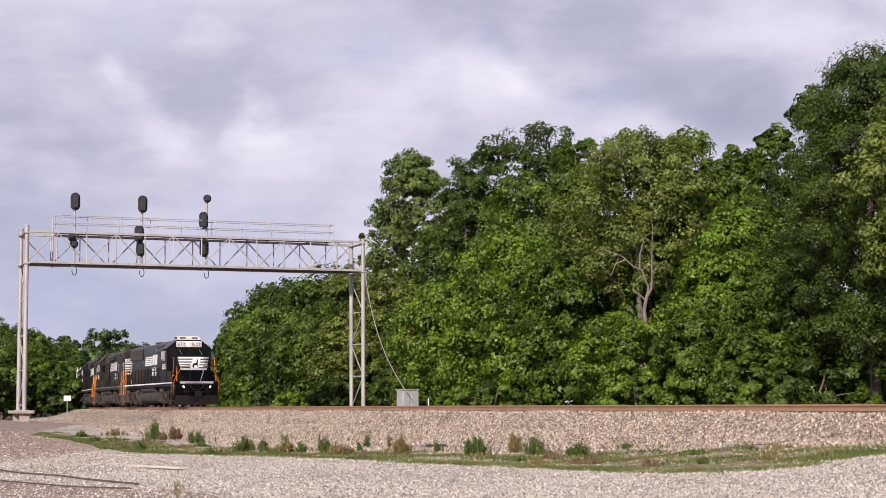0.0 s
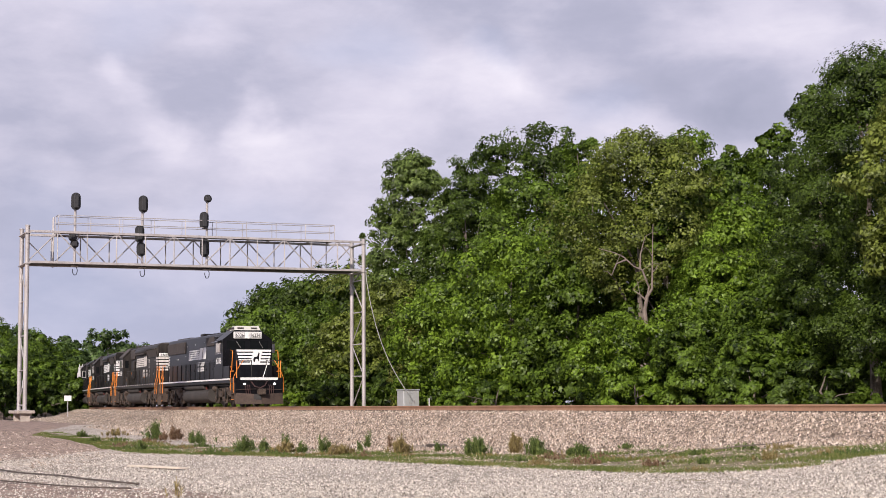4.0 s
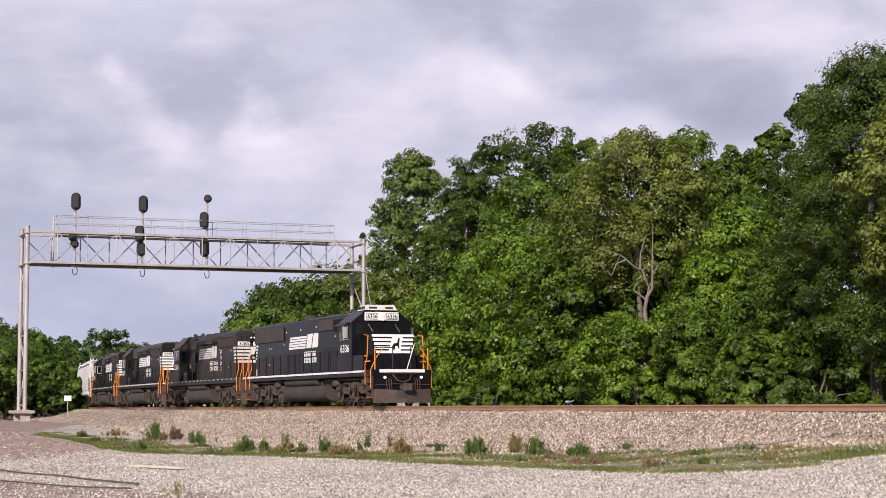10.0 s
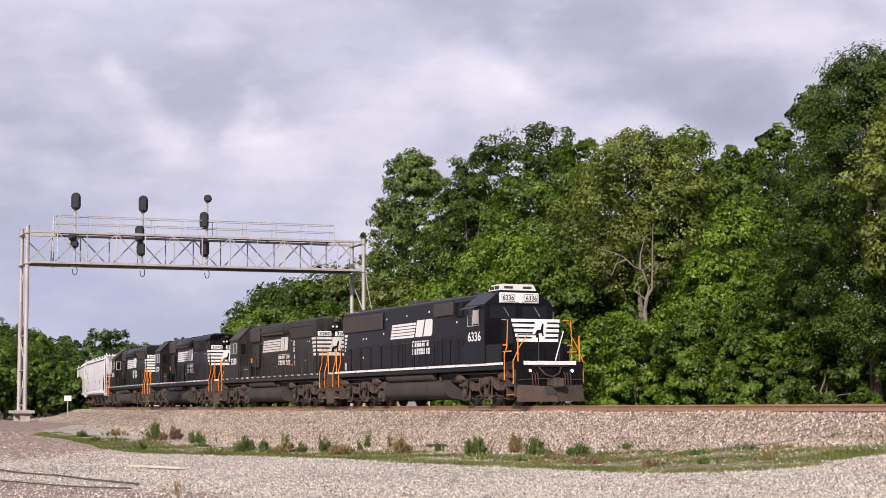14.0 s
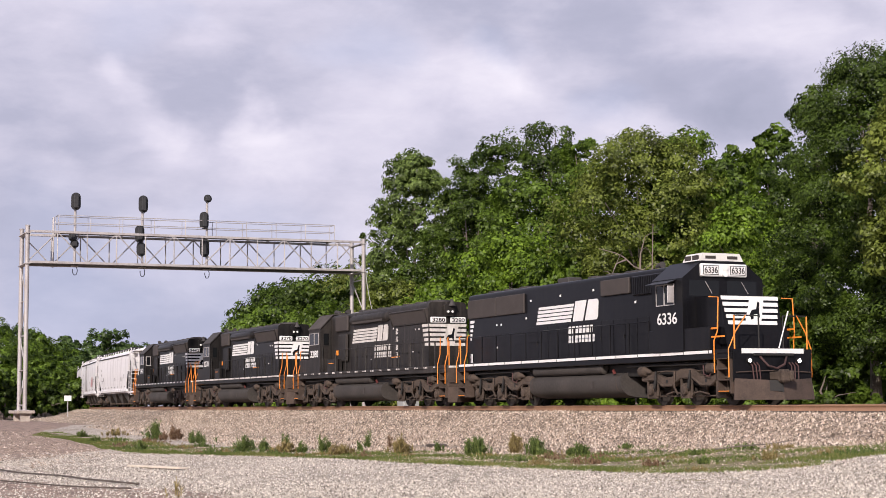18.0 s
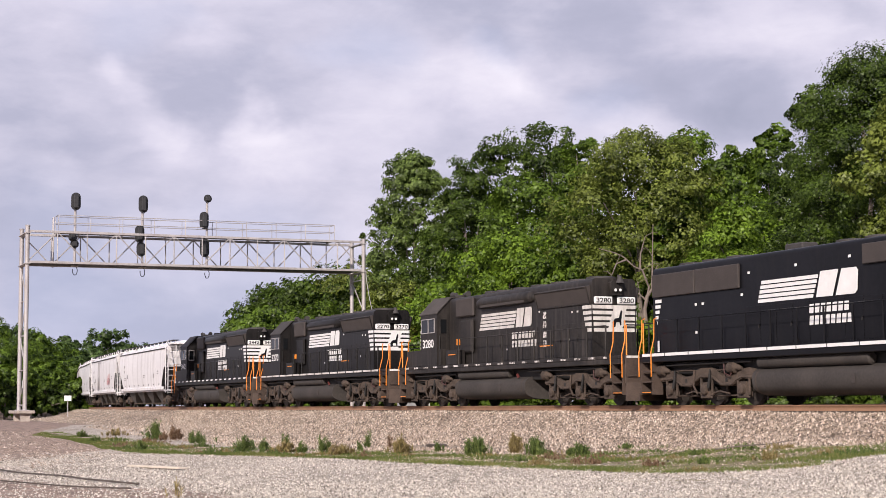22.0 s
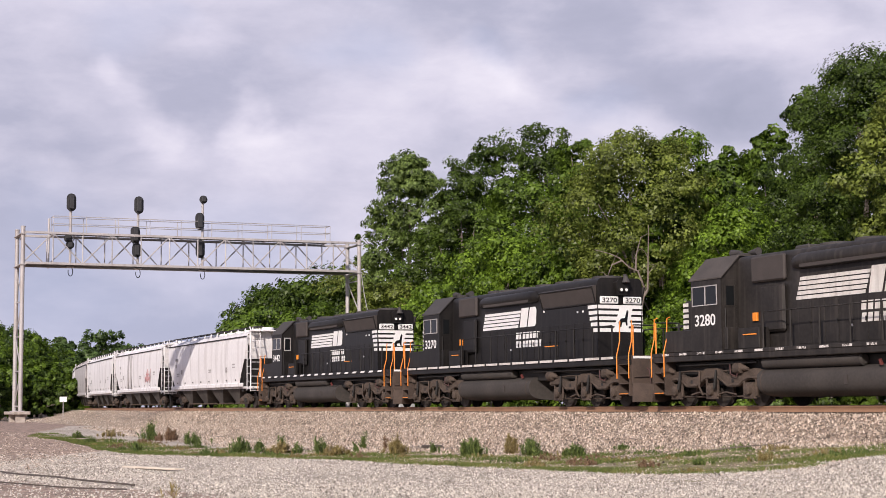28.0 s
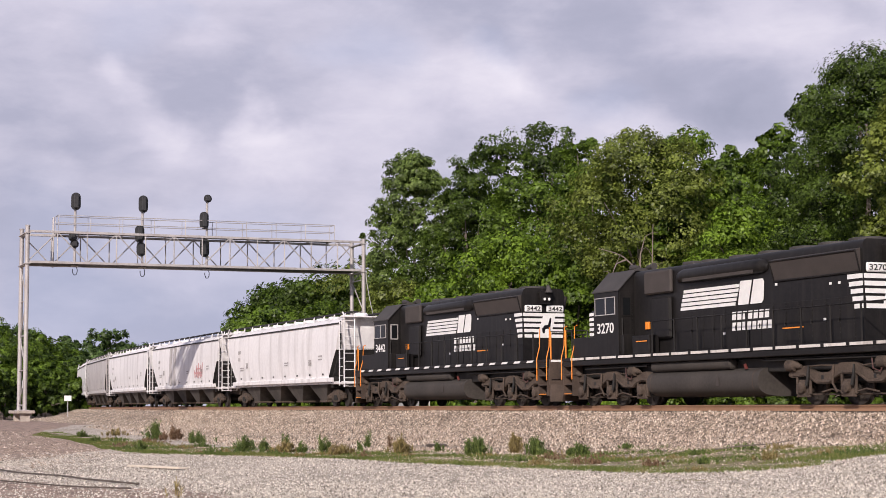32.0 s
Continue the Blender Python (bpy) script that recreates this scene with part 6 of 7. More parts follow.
def lead_engine():
    g = thing("locomotive", "clean black lead diesel locomotive with white stripes and orange grab irons", "locomotive", "train")
    xf, xr = 9.75, -10.25
    underframe(g, xr, xf, M_BLACK, -3.9, 3.1, 0.3)
    for x in (-6.65, 6.75):
        loco_truck(g, x)
    # long hood
    part("hood", Shape().ext(hood_profile(0.95, 4.6, 0.16), 0, xr + 0.05, 5.28), M_BLACK, g, "glossy black long hood")
    hood_doors(g, -4.8, 5.0, 0.95, 1.8, 3.0, 12, M_BLACK)
    for y in (-1, 1):
        for xa, xb in ((xr + 0.12, -7.55), (-7.5, -5.02)):
            gr = part("radiator_grille", Shape().box((xa, y * 0.95, 3.6), (xb, y * 1.04, 4.36), 0.02), M_GRILLE, g, "brown-black radiator grille")
            for k in range(9):
                z = 3.66 + k * 0.078
                part("louvre", Shape().box((xa + 0.03, y * 1.04, z), (xb - 0.03, y * 1.044, z + 0.05)), M_GRILLE, gr)
        part("brake_grille", Shape().box((1.0, y * 0.95, 3.86), (2.95, y * 1.05, 4.42), 0.02), M_GRILLE, g, "brown-black brake grille")
        up = part("upper_panel", Shape().box((3.2, y * 0.95, 3.75), (5.2, y * 1.06, 4.42), 0.03), M_BLACK, g)
        for k in range(16):
            part("intake_rib", Shape().box((3.3 + k * 0.115, y * 1.06, 3.8), (3.34 + k * 0.115, y * 1.085, 4.36)), M_BLACK, up)
    roof_fans(g, (-9.0, -7.6, -6.2, -0.6, 0.7, 2.0), 4.6)
    part("exhaust", Shape().box((-3.6, -0.3, 4.55), (-2.7, 0.3, 4.85), 0.04), M_ROOF, g)
    # cab
    cab = Shape()
    prof = [(-1.55, 1.72), (-1.55, 4.08), (-0.8, 4.66), (0.8, 4.66), (1.55, 4.08), (1.55, 1.72)]
    cab.ext(prof, 0, 5.28, 7.15)
    part("cab", cab, M_BLACK, g, "black crew cab")
    part("sub_base", Shape().box((5.0, -1.52, 1.722), (8.6, 1.52, 2.45), 0.02), M_BLACK, g)
    for y in (-1.55, 1.55):
        cab_windows(g, y, ((5.6, 3.26, 6.05, 3.9), (6.1, 3.26, 6.65, 3.9)))
        o = np.sign(y)
        part("sun_shade", Shape().add([(5.45, y, 4.02), (6.8, y, 4.02), (6.8, y + o * 0.35, 3.9), (5.45, y + o * 0.35, 3.9), (5.45, y, 4.05), (6.8, y, 4.05), (6.8, y + o * 0.35, 3.93), (5.45, y + o * 0.35, 3.93)], [(0, 1, 2, 3), (7, 6, 5, 4), (0, 4, 5, 1), (1, 5, 6, 2), (2, 6, 7, 3), (3, 7, 4, 0)]), M_BLACK, g)
        part("mirror", Shape().box((6.7, y + o * 0.05, 3.3), (6.74, y + o * 0.3, 3.85), 0.01), M_GALV, g, "wing mirror")
        side_number(g, "6336", 5.6, 6.8, 2.62, 3.0, y, M_LETTER)
        plate("emergency_mark", rect(4.7, 2.95, 4.85, 3.2), y * 0.62, M_RED, g, 0.02 if y < 0 else -0.02)
    part("front_window", Shape().box((7.15, -1.3, 3.5), (7.165, -0.15, 4.02), 0.005), M_GLASS, g)
    part("front_window", Shape().box((7.15, 0.15, 3.5), (7.165, 1.3, 4.02), 0.005), M_GLASS, g)
    part("front_door", Shape().box((7.15, -1.4, 1.9), (7.17, -0.9, 3.35), 0.005), M_BLACK, g)
    for y in (-0.7, 0.7):
        part("wiper", Shape().tube([(7.19, y, 3.98), (7.19, y + 0.25, 3.6)], 0.012, 5), M_GALV, g)
    # number boards and head lamps
    part("headlight_panel", Shape().box((7.1, -0.88, 4.14), (7.26, 0.88, 4.56), 0.03), M_LETTER, g, "white number board panel")
    for y in (-0.52, 0.52):
        nb = part("number_board", Shape().box((7.26, y - 0.3, 4.2), (7.272, y + 0.3, 4.5), 0.004), M_DARKSTEEL, g)
        part("board_face", Shape().box((7.272, y - 0.28, 4.22), (7.278, y + 0.28, 4.48)), M_LETTER, nb)
        end_number(nb, "6336", 7.279, y, 4.35, 0.5, 0.21, M_DARKSTEEL)
    for z in (4.24, 4.44):
        part("headlight", Shape().tube([(7.25, 0, z), (7.33, 0, z)], [0.1, 0.11], 14), M_LENS, g, "round head lamp")
    ac = part("air_conditioner", Shape().ext([(-0.85, 4.66), (-0.7, 4.92), (0.7, 4.92), (0.85, 4.66)], 0, 6.1, 7.1), M_ACWHITE, g, "dirty white roof air conditioner")
    for y in (-0.42, 0.42):
        part("vent", Shape().box((7.1, y - 0.2, 4.73), (7.107, y + 0.2, 4.83)), M_GRILLE, ac)
    for x in (6.2, 6.65):
        part("vent", Shape().box((x, -0.83, 4.7), (x + 0.35, -0.8, 4.85)), M_GRILLE, ac)
    part("horn", Shape().tube([(3.6, -0.3, 4.75), (4.0, -0.3, 4.78)], [0.05, 0.12], 10), M_ROOF, g)
    # short nose
    nose = Shape().add([(7.15, -1.08, 1.72), (8.93, -1.08, 1.72), (8.93, 1.08, 1.72), (7.15, 1.08, 1.72), (7.15, -1.08, 3.46), (8.6, -1.08, 3.42), (8.6, 1.08, 3.42), (7.15, 1.08, 3.46)],
                       [(3, 2, 1, 0), (4, 5, 6, 7), (0, 1, 5, 4), (1, 2, 6, 5), (2, 3, 7, 6), (3, 0, 4, 7)])
    part("short_nose", nose, M_BLACK, g, "black short nose")
    panel = new("nose_panel")
    panel.parent = g
    panel.matrix_basis = Matrix.Translation((8.6, 0, 3.42)) @ Matrix.Rotation(math.atan2(-0.33, 1.7), 4, "Y") @ Matrix.Translation((0.004, 0, -3.42))
    end_livery(panel, 0, -1.08, 1.08, 2.5, 3.4, M_LETTER, 0.14)
    # front porch
    steps_and_rails(g, xf, 1, M_ORANGE, True, blade=0.14)
    part("front_stripe", Shape().box((xf + 0.032, -1.15, 1.585), (xf + 0.05, 1.15, 1.735)), M_LETTER, g, "white front sill stripe")
    part("white_pole", Shape().tube([(xf + 0.02, 0.25, 1.75), (xf + 0.02, 0.62, 2.9)], 0.022, 6), M_LETTER, g)
    for y in (-0.92, 0.92):
        dl = part("ditch_light", Shape().tube([(xf + 0.02, y, 1.36), (xf + 0.14, y, 1.36)], [0.07, 0.09], 14), M_DARKSTEEL, g, "lit ditch light")
        part("lens", Shape().tube([(xf + 0.141, y, 1.36), (xf + 0.15, y, 1.36)], 0.055, 14), M_LIGHTS, dl)
    steps_and_rails(g, xr, -1, M_ORANGE)
    walkway_rails(g, -9.2, 4.9, 11, M_BLACK)
    for y in (-1, 1):
        part("grab_iron", Shape().tube([(9.66, y * 1.54, 0.85), (9.66, y * 1.54, 1.72), (9.7, y * 1.3, 2.25), (9.75, y * 0.95, 2.76)], 0.02, 8), M_ORANGE, g, "bent orange grab iron")
        part("grab_bar", Shape().box((8.55, y * 1.42, 2.36), (8.95, y * 1.46, 2.42)), M_ORANGE, g)
        part("grab_bar", Shape().box((8.6, y * 1.42, 2.1), (9.3, y * 1.46, 2.15)), M_ORANGE, g)
        part("tall_grab", Shape().tube([(8.82, y * 1.5, 1.0), (8.82, y * 1.5, 2.0), (8.95, y * 1.45, 2.3), (8.95, y * 1.4, 3.35), (8.4, y * 1.38, 3.4)], 0.021, 8), M_ORANGE, g, "tall orange grab iron")
        sill_stripes(g, -10.05, 8.7, y * 1.5, M_LETTER, 1.38, 0.05)
        side_livery(g, -4.1, 0.72, 3.08, 3.76, y * 0.965, M_LETTER, -1.55, 0.45, 2.3, 2.92)
        for x, z in ((-4.6, 4.0), (-5.0, 3.35), (-7.6, 3.2), (-7.2, 3.2), (0.3, 4.1), (-2.2, 4.05), (-7.6, 2.3), (3.2, 3.5)):
            plate("stencil", rect(x, z, x + 0.12, z + 0.08), y * 0.965, M_LETTER, g, 0.006 if y < 0 else -0.006)
    end_livery_rear = new("rear_panel")
    end_livery_rear.parent = g
    end_livery_rear.matrix_basis = Matrix.Rotation(math.pi, 4, "Z")
    end_livery(end_livery_rear, 10.05, -0.92, 0.92, 2.7, 3.5, M_LETTER)
    for y in (-1, 1):
        for k in range(5):
            zb = 2.7 + k * 0.178
            plate("stripe", rect(-10.03, zb, -9.92 + 0.07 * k, zb + 0.11), y * 0.965, M_LETTER, g, -0.006 * y)
        plate("white_placard", rect(-10.0, 1.78, -9.8, 2.15), y * 0.975, M_LETTER, g, -0.006 * y)
    return g


def road_engine(label, number, paint, letters, stripes, dash, gap, windows, roof=M_ROOF):
    """A six-axle road engine that runs long hood first."""
    g = thing("locomotive", label, "locomotive", "train")
    xf, xr = 9.85, -9.85
    underframe(g, xr, xf, paint, -4.1, 2.3, 0.0)
    for x in (-6.75, 6.3):
        loco_truck(g, x)
    part("hood", Shape().ext(hood_profile(0.92, 4.6, 0.2), 0, -5.6, 6.7), paint, g, "black long hood")
    part("hood_end_cap", Shape().ext([(-0.22, 3.98), (-0.26, 4.42), (-0.18, 4.5), (0.18, 4.5), (0.26, 4.42), (0.22, 3.98)], 0, 6.7, 6.92), paint, g)
    part("end_door", Shape().box((6.7, -0.32, 1.75), (6.712, 0.32, 2.6), 0.004), paint, g)
    hood_doors(g, -2.6, 6.3, 0.92, 1.8, 3.02, 14, paint)
    for y in (-1, 1):
        o = y
        fl = Shape().add([(2.55, y * 0.92, 3.66), (6.6, y * 0.92, 3.66), (6.6, y * 1.1, 4.28), (2.55, y * 1.1, 4.28), (2.55, y * 0.7, 4.42), (6.6, y * 0.7, 4.42)],
                         [(0, 1, 2, 3), (3, 2, 5, 4), (0, 3, 4), (1, 5, 2), (0, 4, 5, 1)])
        rg = part("radiator_grille", fl, M_GRILLE, g, "flared brown-black radiator grille")
        part("grille_frame", Shape().tube([(2.56, y * 0.95, 3.68), (6.6, y * 0.95, 3.68), (6.6, y * 1.1, 4.27), (2.56, y * 1.1, 4.27), (2.56, y * 0.95, 3.68)], 0.03, 6), paint, rg)
        db = Shape().tube([(-2.75, y * 0.86, 4.16), (-2.6, y * 0.9, 4.18), (-2.3, y * 0.93, 4.2), (1.8, y * 0.93, 4.2), (2.1, y * 0.9, 4.18), (2.25, y * 0.86, 4.16)], [0.12, 0.2, 0.235, 0.235, 0.2, 0.12], 14)
        part("brake_blister", db, paint, g, "rounded dynamic brake housing")
        plate("brake_screen", rect(-2.2, 4.0, 1.75, 4.1), y * 1.135, M_GRILLE, g, -0.006 * y)
        part("filter_box", Shape().box((-4.75, y * 0.92, 3.72), (-3.05, y * 1.06, 4.5), 0.05), M_GRILLE, g, "air filter box")
        part("blower_duct", Shape().box((-4.3, y * 0.92, 2.2), (-3.1, y * 1.07, 3.6), 0.07), paint, g)
        part("battery_box", Shape().box((-9.1, y * 1.0, 1.722), (-5.5, y * 1.44, 2.42), 0.02), paint, g)
        part("walkway_box", Shape().box((-5.0, y * 1.0, 1.722), (-3.9, y * 1.4, 2.35), 0.02), paint, g)
    roof_fans(g, (3.0, 4.4, 5.8, -1.8, -0.2, 1.4), 4.6)
    part("exhaust", Shape().box((-3.6, -0.25, 4.55), (-2.9, 0.25, 4.78), 0.04), M_ROOF, g)
    # cab
    part("cab", Shape().ext([(-1.5, 1.72), (-1.5, 3.92), (-0.8, 4.62), (0.8, 4.62), (1.5, 3.92), (1.5, 1.72)], 0, -7.4, -5.72), paint, g, "black crew cab")
    part("cab_roof", Shape().ext([(-1.53, 3.93), (-0.82, 4.64), (0.82, 4.64), (1.53, 3.93), (1.53, 3.97), (0.84, 4.68), (-0.84, 4.68), (-1.53, 3.97)], 0, -7.5, -5.65), roof, g, "dusty cab roof")
    for y in (-1.5, 1.5):
        o = -1 if y < 0 else 1
        cab_windows(g, y, ((-7.3, 3.16, -6.6, 3.72), (-6.56, 3.16, -5.95, 3.72)))
        part("cab_door", Shape().box((-5.72, o * 0.95, 1.9), (-5.7, o * 1.45, 3.9), 0.004), paint, g)
        dw = part("door_window", Shape().box((-5.7, o * 1.0, 3.05), (-5.69, o * 1.38, 3.75), 0.004), M_GALV if windows else paint, g)
        part("pane", Shape().box((-5.689, o * 1.05, 3.1), (-5.68, o * 1.33, 3.7), 0.003), M_GLASS, dw)
        side_number(g, number, -7.2, -6.05, 2.5, 2.86, y, M_LETTER)
        part("orange_panel", Shape().box((-4.8, o * 0.92, 2.56), (-4.58, o * 1.0, 2.82), 0.01), M_ORANGE, g, "orange panel")
        plate("orange_bar", rect(-4.7, 2.13, -4.0, 2.165), o * 1.42, M_ORANGE, g, 0.012 * -o)
        plate("orange_bar", rect(3.6, 2.21, 4.6, 2.245), o * 1.42, M_ORANGE, g, 0.012 * -o)
        part("cab_grab", Shape().tube([(-5.6, y * 0.95, 1.9), (-5.6, y * 0.95, 3.0)], 0.02, 6), M_DARKSTEEL, g)
        side_livery(g, -2.65, 2.05, 3.08, 3.76, o * 0.936, letters, 0.3, 2.45, 2.3, 2.9, 0.7)
        sill_stripes(g, -9.2, 8.7, y, stripes, dash, gap, 1.625, 1.695 if dash < 0.5 else 1.708, 0.12 if windows else 0.0)
        for x, z in ((2.6, 3.55), (5.6, 3.4), (5.2, 3.4), (-0.2, 2.2), (4.9, 2.4)):
            plate("stencil", rect(x, z, x + 0.12, z + 0.07), o * 0.936, letters, g, 0.006 * -o)
        # striped panel wraps on to the side of the hood
        for k in range(5):
            zb = 2.66 + k * 0.209
            plate("stripe", rect(6.3 - 0.07 * k, zb, 6.695, zb + 0.13), o * 0.936, letters, g, 0.006 * -o)
    part("horn", Shape().tube([(-6.6, 0.2, 4.85), (-6.1, 0.2, 4.85)], [0.05, 0.13], 10), M_ROOF, g)
    part("horn", Shape().tube([(-6.6, -0.1, 4.85), (-7.1, -0.1, 4.85)], [0.05, 0.13], 10), M_ROOF, g)
    part("horn_bracket", Shape().box((-6.7, -0.2, 4.66), (-6.5, 0.3, 4.82), 0.02), M_ROOF, g)
    # end of the long hood
    end_livery(g, 6.703, -0.9, 0.9, 2.66, 3.6, letters, 0.06)
    for y in (-1, 1):
        nb = part("number_board", Shape().box((6.72, y * 0.1, 3.66), (6.8, y * 0.86, 3.93), 0.035), M_LETTER, g, "white number board")
        end_number(nb, number, 6.803, y * 0.48, 3.795, 0.6, 0.17, M_DARKSTEEL)
        hl = part("headlight", Shape().tube([(6.9, y * 0.1, 4.16), (7.0, y * 0.1, 4.16)], [0.08, 0.09], 12), M_DARKSTEEL, g, "round head lamp")
        part("lens", Shape().tube([(7.001, y * 0.1, 4.16), (7.01, y * 0.1, 4.16)], 0.055, 12), M_LENS, hl)
    part("bell", Shape().tube([(6.98, 0.1, 4.66), (6.98, 0.1, 4.52), (6.98, 0.1, 4.42)], [0.06, 0.11, 0.16], 12), M_ROOF, g, "black bell")
    part("bell_bracket", Shape().box((6.86, 0.05, 4.4), (6.96, 0.15, 4.72), 0.01), M_ROOF, g)
    # short hood behind the cab
    part("short_hood", Shape().box((-8.85, -0.9, 1.722), (-7.4, 0.9, 3.4), 0.08), paint, g, "black short hood")
    rear = new("rear_panel")
    rear.parent = g
    rear.matrix_basis = Matrix.Rotation(math.pi, 4, "Z")
    end_livery(rear, 8.853, -0.88, 0.88, 2.5, 3.3, letters)
    for y in (-1, 1):
        for k in range(5):
            zb = 2.5 + k * 0.18
            plate("stripe", rect(-8.8, zb, -8.5, zb + 0.11), y * 0.903, letters, g, -0.006 * y)
    steps_and_rails(g, xf, 1, M_ORANGE, blade=0.12)
    steps_and_rails(g, xr, -1, M_ORANGE)
    walkway_rails(g, -3.6, 8.6, 9, paint)
    part("front_stripe", Shape().box((xf + 0.032, -1.4, 1.62), (xf + 0.045, 1.4, 1.7)), letters, g)
    return g


def car_truck(parent, x0):
    t = new("truck")
    t.parent = parent
    t.location.x = x0
    tagged(t, "four-wheel freight car truck")
    for y in (-1.0, 1.0):
        o = np.sign(y)
        part("side_frame", Shape().ext([(-1.15, 0.62), (-0.6, 0.72), (-0.35, 0.84), (0.35, 0.84), (0.6, 0.72), (1.15, 0.62), (1.1, 0.42), (0.7, 0.42), (0.4, 0.24), (-0.4, 0.24), (-0.7, 0.42), (-1.1, 0.42)], 1, y - 0.06, y + 0.08), M_TRUCK, t)
        for dx in (-0.15, 0.0, 0.15):
            part("spring", spring(dx, y + o * 0.085, 0.32, 0.6, 0.06), M_DARKSTEEL, t)
        for a in (-0.89, 0.89):
            part("bearing_cap", Shape().tube([(a, y, 0.45), (a, y + o * 0.2, 0.45)], [0.13, 0.11], 10), M_TRUCK, t)
    part("bolster", Shape().box((-0.25, -1.1, 0.45), (0.25, 1.1, 0.8), 0.03), M_TRUCK, t)
    for a in (-0.89, 0.89):
        WHEELS.append((wheelset(t, a, 0.457), 0.457))
    return t


def covered_hopper(label, paint, marks=0):
    g = thing("covered_hopper", label, "freight car", "train")
    top, sill = 4.3, 1.38
    hl, bl = 9.65, 7.95           # half length at the roof and at the sill
    # side sheets bulge a little between sill and roof
    ring = [(-1.5, sill), (-1.56, 1.9), (-1.6, 2.8), (-1.58, 3.7), (-1.52, 4.12), (-1.25, 4.34), (-0.6, 4.46), (0.6, 4.46), (1.25, 4.34), (1.52, 4.12), (1.58, 3.7), (1.6, 2.8), (1.56, 1.9), (1.5, sill)]
    body = Shape()
    n = len(ring)
    verts = []
    for e in (-1, 1):
        for y, z in ring:
            t = min(1, max(0, (z - sill) / 1.75))
            verts.append((e * (bl + (hl - bl) * t), y, z))
    ends = [(e * n + i, e * n + i + 1, e * n + n - 2 - i, e * n + n - 1 - i) for e in (0, 1) for i in range(2, n // 2 - 1)]
    slopes = [(e * n + i, e * n + i + 1, e * n + n - 2 - i, e * n + n - 1 - i) for e in (0, 1) for i in range(2)]
    # lower end faces take a dark colour for the shade and dirt under the overhang
    for e in (0, 2):
        used = sorted({i for f in slopes[e:e + 2] for i in f})
        part("end_slope", Shape().add([verts[i] for i in used], [tuple(used.index(i) for i in f) for f in slopes[e:e + 2]]), M_DARKSTEEL, g, "end slope sheet darkened for shade and dirt")
    body.add(verts, ends + [(i, i + n, (i + 1) % n + n, (i + 1) % n) for i in range(n)])
    part("body", body, paint, g, "smooth painted car body")
    for y in (-1, 1):
        part("top_chord", Shape().box((-hl - 0.05, y * 1.5, 4.06), (hl + 0.05, y * 1.6, 4.12), 0.01), M_DARKSTEEL, g)
        part("side_sill", Shape().box((-bl - 0.7, y * 1.46, sill - 0.16), (bl + 0.7, y * 1.6, sill + 0.06), 0.02), paint, g)
        part("sill_edge", Shape().box((-10.3, y * 1.3, 1.12), (10.3, y * 1.42, 1.24), 0.01), paint, g)
        # running board edge with its brackets
        part("running_board", Shape().box((-hl - 0.5, y * 0.7, 4.61), (hl + 0.5, y * 1.12, 4.66)), M_DARKSTEEL, g, "dark roof running board")
        for k in range(13):
            x = -hl + 0.3 + k * (2 * hl - 0.6) / 12
            part("board_bracket", Shape().add([(x - 0.18, y * 1.2, 4.34), (x + 0.18, y * 1.2, 4.34), (x, y * 1.13, 4.62), (x - 0.18, y * 1.16, 4.34), (x + 0.18, y * 1.16, 4.34), (x, y * 1.08, 4.62)], [(0, 1, 2), (5, 4, 3), (0, 3, 4, 1), (1, 4, 5, 2), (2, 5, 3, 0)]), paint, g)
        for k in range(8):
            x = -bl + 0.8 + k * (2 * bl - 1.6) / 7
            plate("stencil", rect(x, sill + 0.2, x + 0.2, sill + 0.28), y * 1.545, M_DARKSTEEL, g, 0.008 * -y)
        for x, z, w, h in ((-bl + 0.8, 2.2, 0.8, 0.06), (-bl + 0.8, 2.08, 0.7, 0.05), (bl - 1.3, 2.5, 0.6, 0.08), (bl - 1.3, 2.35, 0.6, 0.06), (bl - 2.8, 2.1, 0.4, 0.3), (-bl + 2.0, 2.2, 0.34, 0.3), (1.2, 2.3, 0.6, 0.06), (1.2, 2.18, 0.5, 0.06)):
            plate("stencil", rect(x, z, x + w, z + h), y * 1.6, M_STENCIL, g, 0.006 * -y)
        for k in range(7):
            plate("stencil", rect(-bl + 0.45 + 0.15 * (k % 4), 3.05 - 0.4 * (k // 4), -bl + 0.54 + 0.15 * (k % 4), 3.24 - 0.4 * (k // 4)), y * 1.6, M_STENCIL, g, 0.006 * -y)
        if marks:
            for k in range(8):
                plate("paint_scrawl", rect(3.55 + 0.26 * k, 1.85 + 0.07 * (k % 3), 3.68 + 0.26 * k + 0.05 * (k % 2), 2.35 + 0.22 * ((k * 5) % 4) * 0.7, 0.16 if k % 2 else -0.12), y * 1.6, M_GRAFFITI, g, 0.006 * -y, "faded pink paint scrawl")
            plate("paint_scrawl", rect(3.5, 2.12, 5.4, 2.22), y * 1.603, M_GRAFFITI, g, 0.006 * -y)
            plate("paint_scrawl", rect(3.9, 2.4, 5.1, 2.48), y * 1.603, M_GRAFFITI, g, 0.006 * -y)
            for x in (-4.2, -3.0):
                plate("dust_patch", rect(x, 1.5, x + 0.7, 4.0, 0.35), y * 1.6, M_HOPPER_GREY, g, 0.006 * -y, "grey weathered stripe")
    # hatches
    for k in range(10):
        x = -8.6 + k * 17.2 / 9
        part("roof_hatch", Shape().tube([(x, 0, 4.42), (x, 0, 4.6), (x, 0, 4.66)], [0.36, 0.36, 0.3], 14), paint, g)
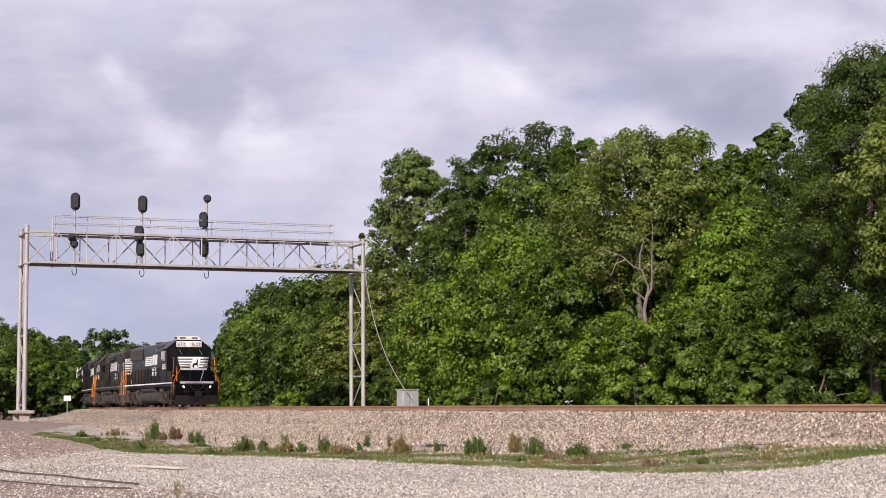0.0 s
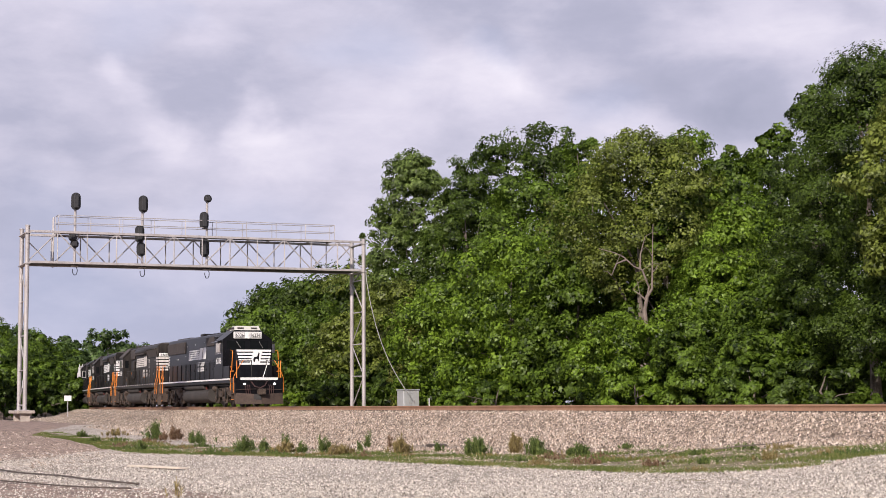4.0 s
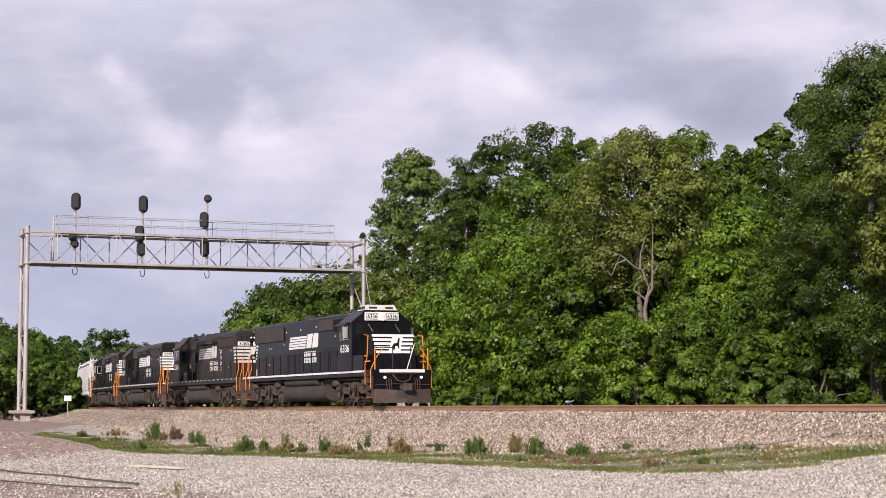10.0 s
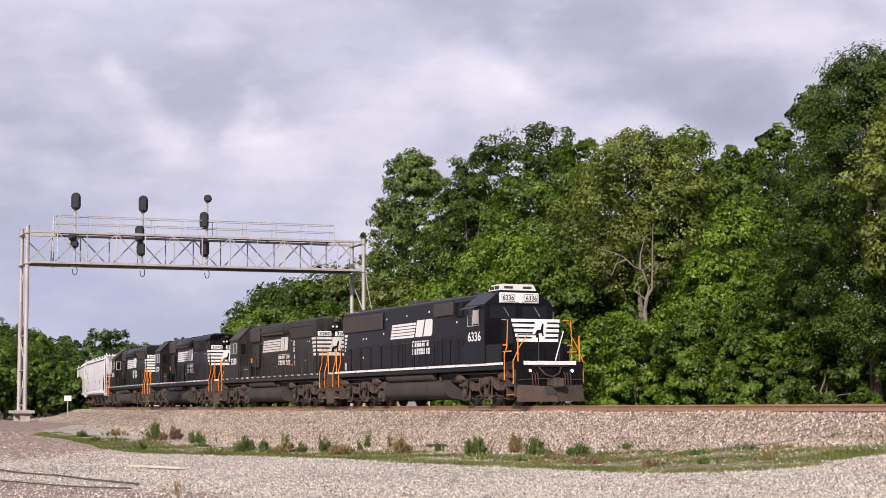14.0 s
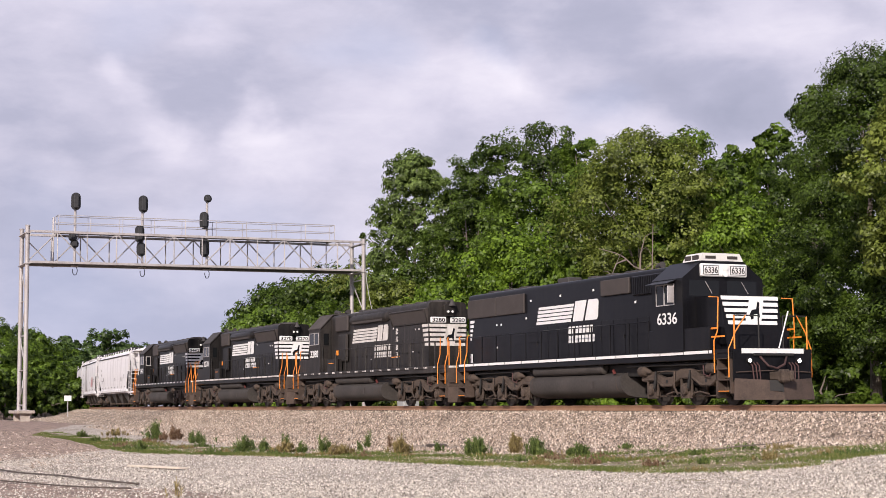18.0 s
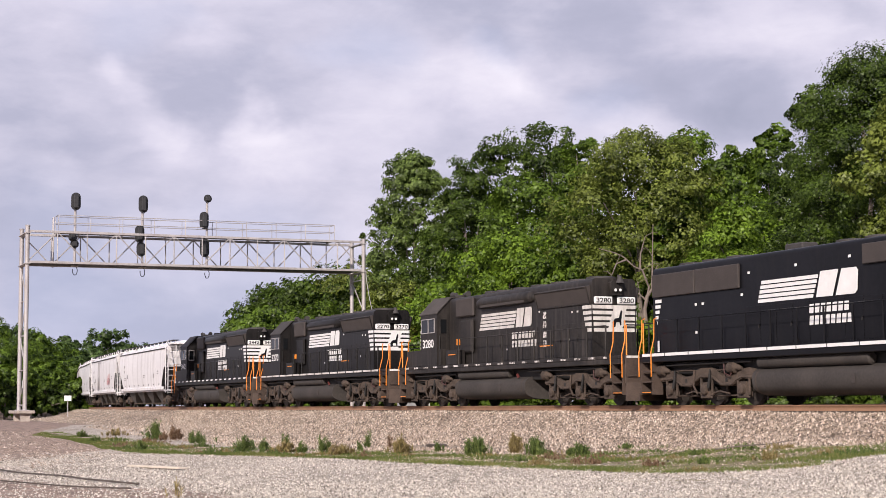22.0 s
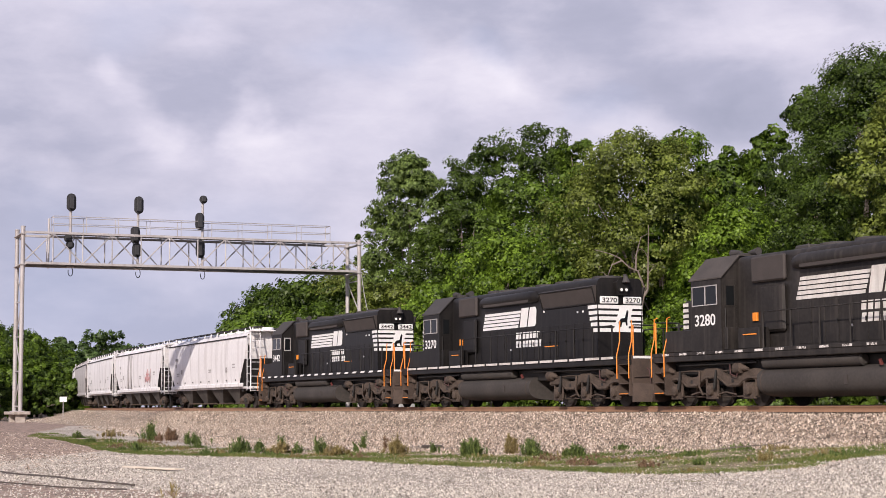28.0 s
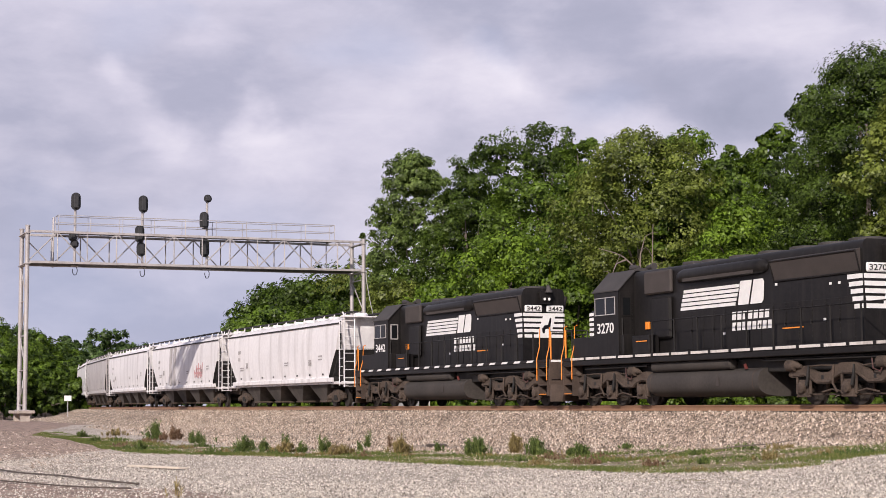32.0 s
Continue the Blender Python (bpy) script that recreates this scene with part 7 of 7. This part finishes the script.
    # discharge bays
    for k in range(4):
        c = -5.7 + k * 3.8
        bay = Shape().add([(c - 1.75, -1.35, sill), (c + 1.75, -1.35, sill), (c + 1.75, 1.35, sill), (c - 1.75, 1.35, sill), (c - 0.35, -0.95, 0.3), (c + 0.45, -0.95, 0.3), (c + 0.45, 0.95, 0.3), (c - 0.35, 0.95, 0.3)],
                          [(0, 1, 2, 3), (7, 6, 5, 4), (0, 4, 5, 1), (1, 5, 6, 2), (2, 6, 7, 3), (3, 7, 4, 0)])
        # bay colour carries the shade below the side sill
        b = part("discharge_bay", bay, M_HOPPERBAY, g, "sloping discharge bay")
        part("outlet_gate", Shape().box((c - 0.5, -1.0, 0.22), (c + 0.6, 1.0, 0.32), 0.02), M_TRUCK, b)
    part("centre_sill", Shape().box((-10.0, -0.3, 0.75), (10.0, 0.3, 1.2), 0.02), M_TRUCK, g)
    for e in (-1, 1):
        # end slope, posts, ladder and platform
        part("end_bulkhead", Shape().box((e * 7.8, -1.3, 0.95), (e * 8.1, 1.3, 1.5), 0.01), M_DARKSTEEL, g)
        part("end_platform", Shape().box((e * 8.2, -1.4, 1.1), (e * 10.3, 1.4, 1.22), 0.02), paint, g)
        for y in (-1.45, 1.45):
            part("end_post", Shape().box((e * 9.58, y - 0.03, 1.2), (e * 9.64, y + 0.03, 4.2), 0.01), M_DARKSTEEL, g)
            for yy in (y, y * 0.62):
                part("ladder_rail", Shape().tube([(e * 10.12, yy, 0.95), (e * 10.12, yy, 4.4), (e * 9.9, yy, 4.62)], 0.035, 6), paint, g)
            for k in range(9):
                z = 1.0 + k * 0.4
                part("rung", Shape().tube([(e * 10.12, y, z), (e * 10.12, y * 0.62, z)], 0.02, 5), paint, g)
            part("side_grab", Shape().tube([(e * 9.72, y * 1.07, 1.0), (e * 9.72, y * 1.07, 4.3)], 0.028, 6), paint, g)
            for k in range(8):
                z = 1.1 + k * 0.42
                part("rung", Shape().tube([(e * 9.72, y * 1.07, z), (e * 10.12, y * 1.05, z)], 0.016, 5), paint, g)
            part("brace", Shape().tube([(e * 8.3, y, 1.2), (e * 9.6, y, 2.9)], 0.03, 6), M_DARKSTEEL, g)
        part("top_frame", Shape().box((e * 9.6, -1.5, 4.36), (e * 10.3, 1.5, 4.42), 0.01), paint, g)
        part("brake_wheel", Shape().tube([(e * 10.3, 0.9 * e, 2.6), (e * 10.36, 0.9 * e, 2.6)], [0.28, 0.28], 14), M_DARKSTEEL, g)
        cp = Shape().box((e * 10.0, -0.13, 0.76), (e * 10.6, 0.13, 1.02), 0.03)
        cp.box((e * 10.5, -0.2, 0.7), (e * 10.8, 0.15, 1.06), 0.06)
        part("coupler", cp, M_TRUCK, g)
    for x in (-7.9, 7.9):
        car_truck(g, x)
    return g


TRAIN = []


def consist():
    lead = lead_engine()
    TRAIN.append((lead, 11.55, 6.7))
    dusty = road_engine("dusty black diesel locomotive running long hood first", "3280", M_DUSTY, M_LETTER_OLD, M_STRIPE_OLD, 0.42, 0.62, False, M_DUSTROOF)
    for k in range(4):
        for y in (-1, 1):
            plate("worn_patch", rect(2.95, 2.22 + 0.36 * k, 3.2, 2.48 + 0.36 * k, 0.02), y * 0.936, M_STRIPE_OLD, dusty, -0.006 * y, "flaking white paint patch")
    TRAIN.append((dusty, 32.68, 6.6))
    third = road_engine("black diesel locomotive with grey sill stripes, long hood first", "3270", M_WORN, M_LETTER, M_LETTER_OLD, 0.98, 0.16, False)
    TRAIN.append((third, 53.75, 6.6))
    fourth = road_engine("black diesel locomotive with dashed white sill stripes, long hood first", "3442", M_WORN, M_LETTER, M_LETTER, 0.5, 0.58, True)
    TRAIN.append((fourth, 74.52, 6.6))
    white = covered_hopper("white covered hopper car with grime and painted shade on its bays", M_HOPPER)
    TRAIN.append((white, 96.05, 7.9))
    marked = covered_hopper("white covered hopper car with faded pink scrawl", M_HOPPER, 1)
    TRAIN.append((marked, 117.6, 7.9))
    for k in range(5):
        if k == 1:
            car = covered_hopper("grey weathered covered hopper car", M_HOPPER_GREY)
        else:
            car = covered_hopper("white covered hopper car coupled in the train", M_HOPPER)
        TRAIN.append((car, 138.9 + 21.3 * k, 7.9))


def nose_at(t):
    """Where along the line the train's front stands at t seconds."""
    u = t - 19
    return -(3.6449 * u - 0.001918 * u * u + 0.00010076 * u ** 3)


def motions():
    """The train rolls past; every wheelset turns with it."""
    times = [k * 1.0 for k in range(33)]
    for car, back, half in TRAIN:
        rows = []
        for t in times:
            s = nose_at(t) + back
            xa, ya, _ = line(s - half)
            xb, yb, _ = line(s + half)
            m = Matrix.Translation(((xa + xb) / 2, (ya + yb) / 2, 0)) @ Matrix.Rotation(math.atan2(ya - yb, xa - xb), 4, "Z")
            rows.append((t, m))
        walk(car, rows)
    # a light breeze moves the trees
    for ob, seed in SWAYING:
        stand = ob.matrix_basis.copy()
        rows = []
        for k in range(41):
            t = k * 0.8
            lean = 0.3 * math.sin(t * 1.1 + seed) + 0.2 * math.sin(t * 0.43 + seed * 2.3)
            rows.append((t, stand @ Matrix.Rotation(radians(lean), 4, Vector((math.sin(seed), math.cos(seed), 0)))))
        walk(ob, rows)
    for ob, r in WHEELS:
        at = ob.location.copy()
        rows = []
        for k in range(201):
            t = k * 0.16
            rows.append((t, Matrix.Translation(at) @ Matrix.Rotation((nose_at(0) - nose_at(t)) / r, 4, "Y")))
        walk(ob, rows)


consist()


motions()
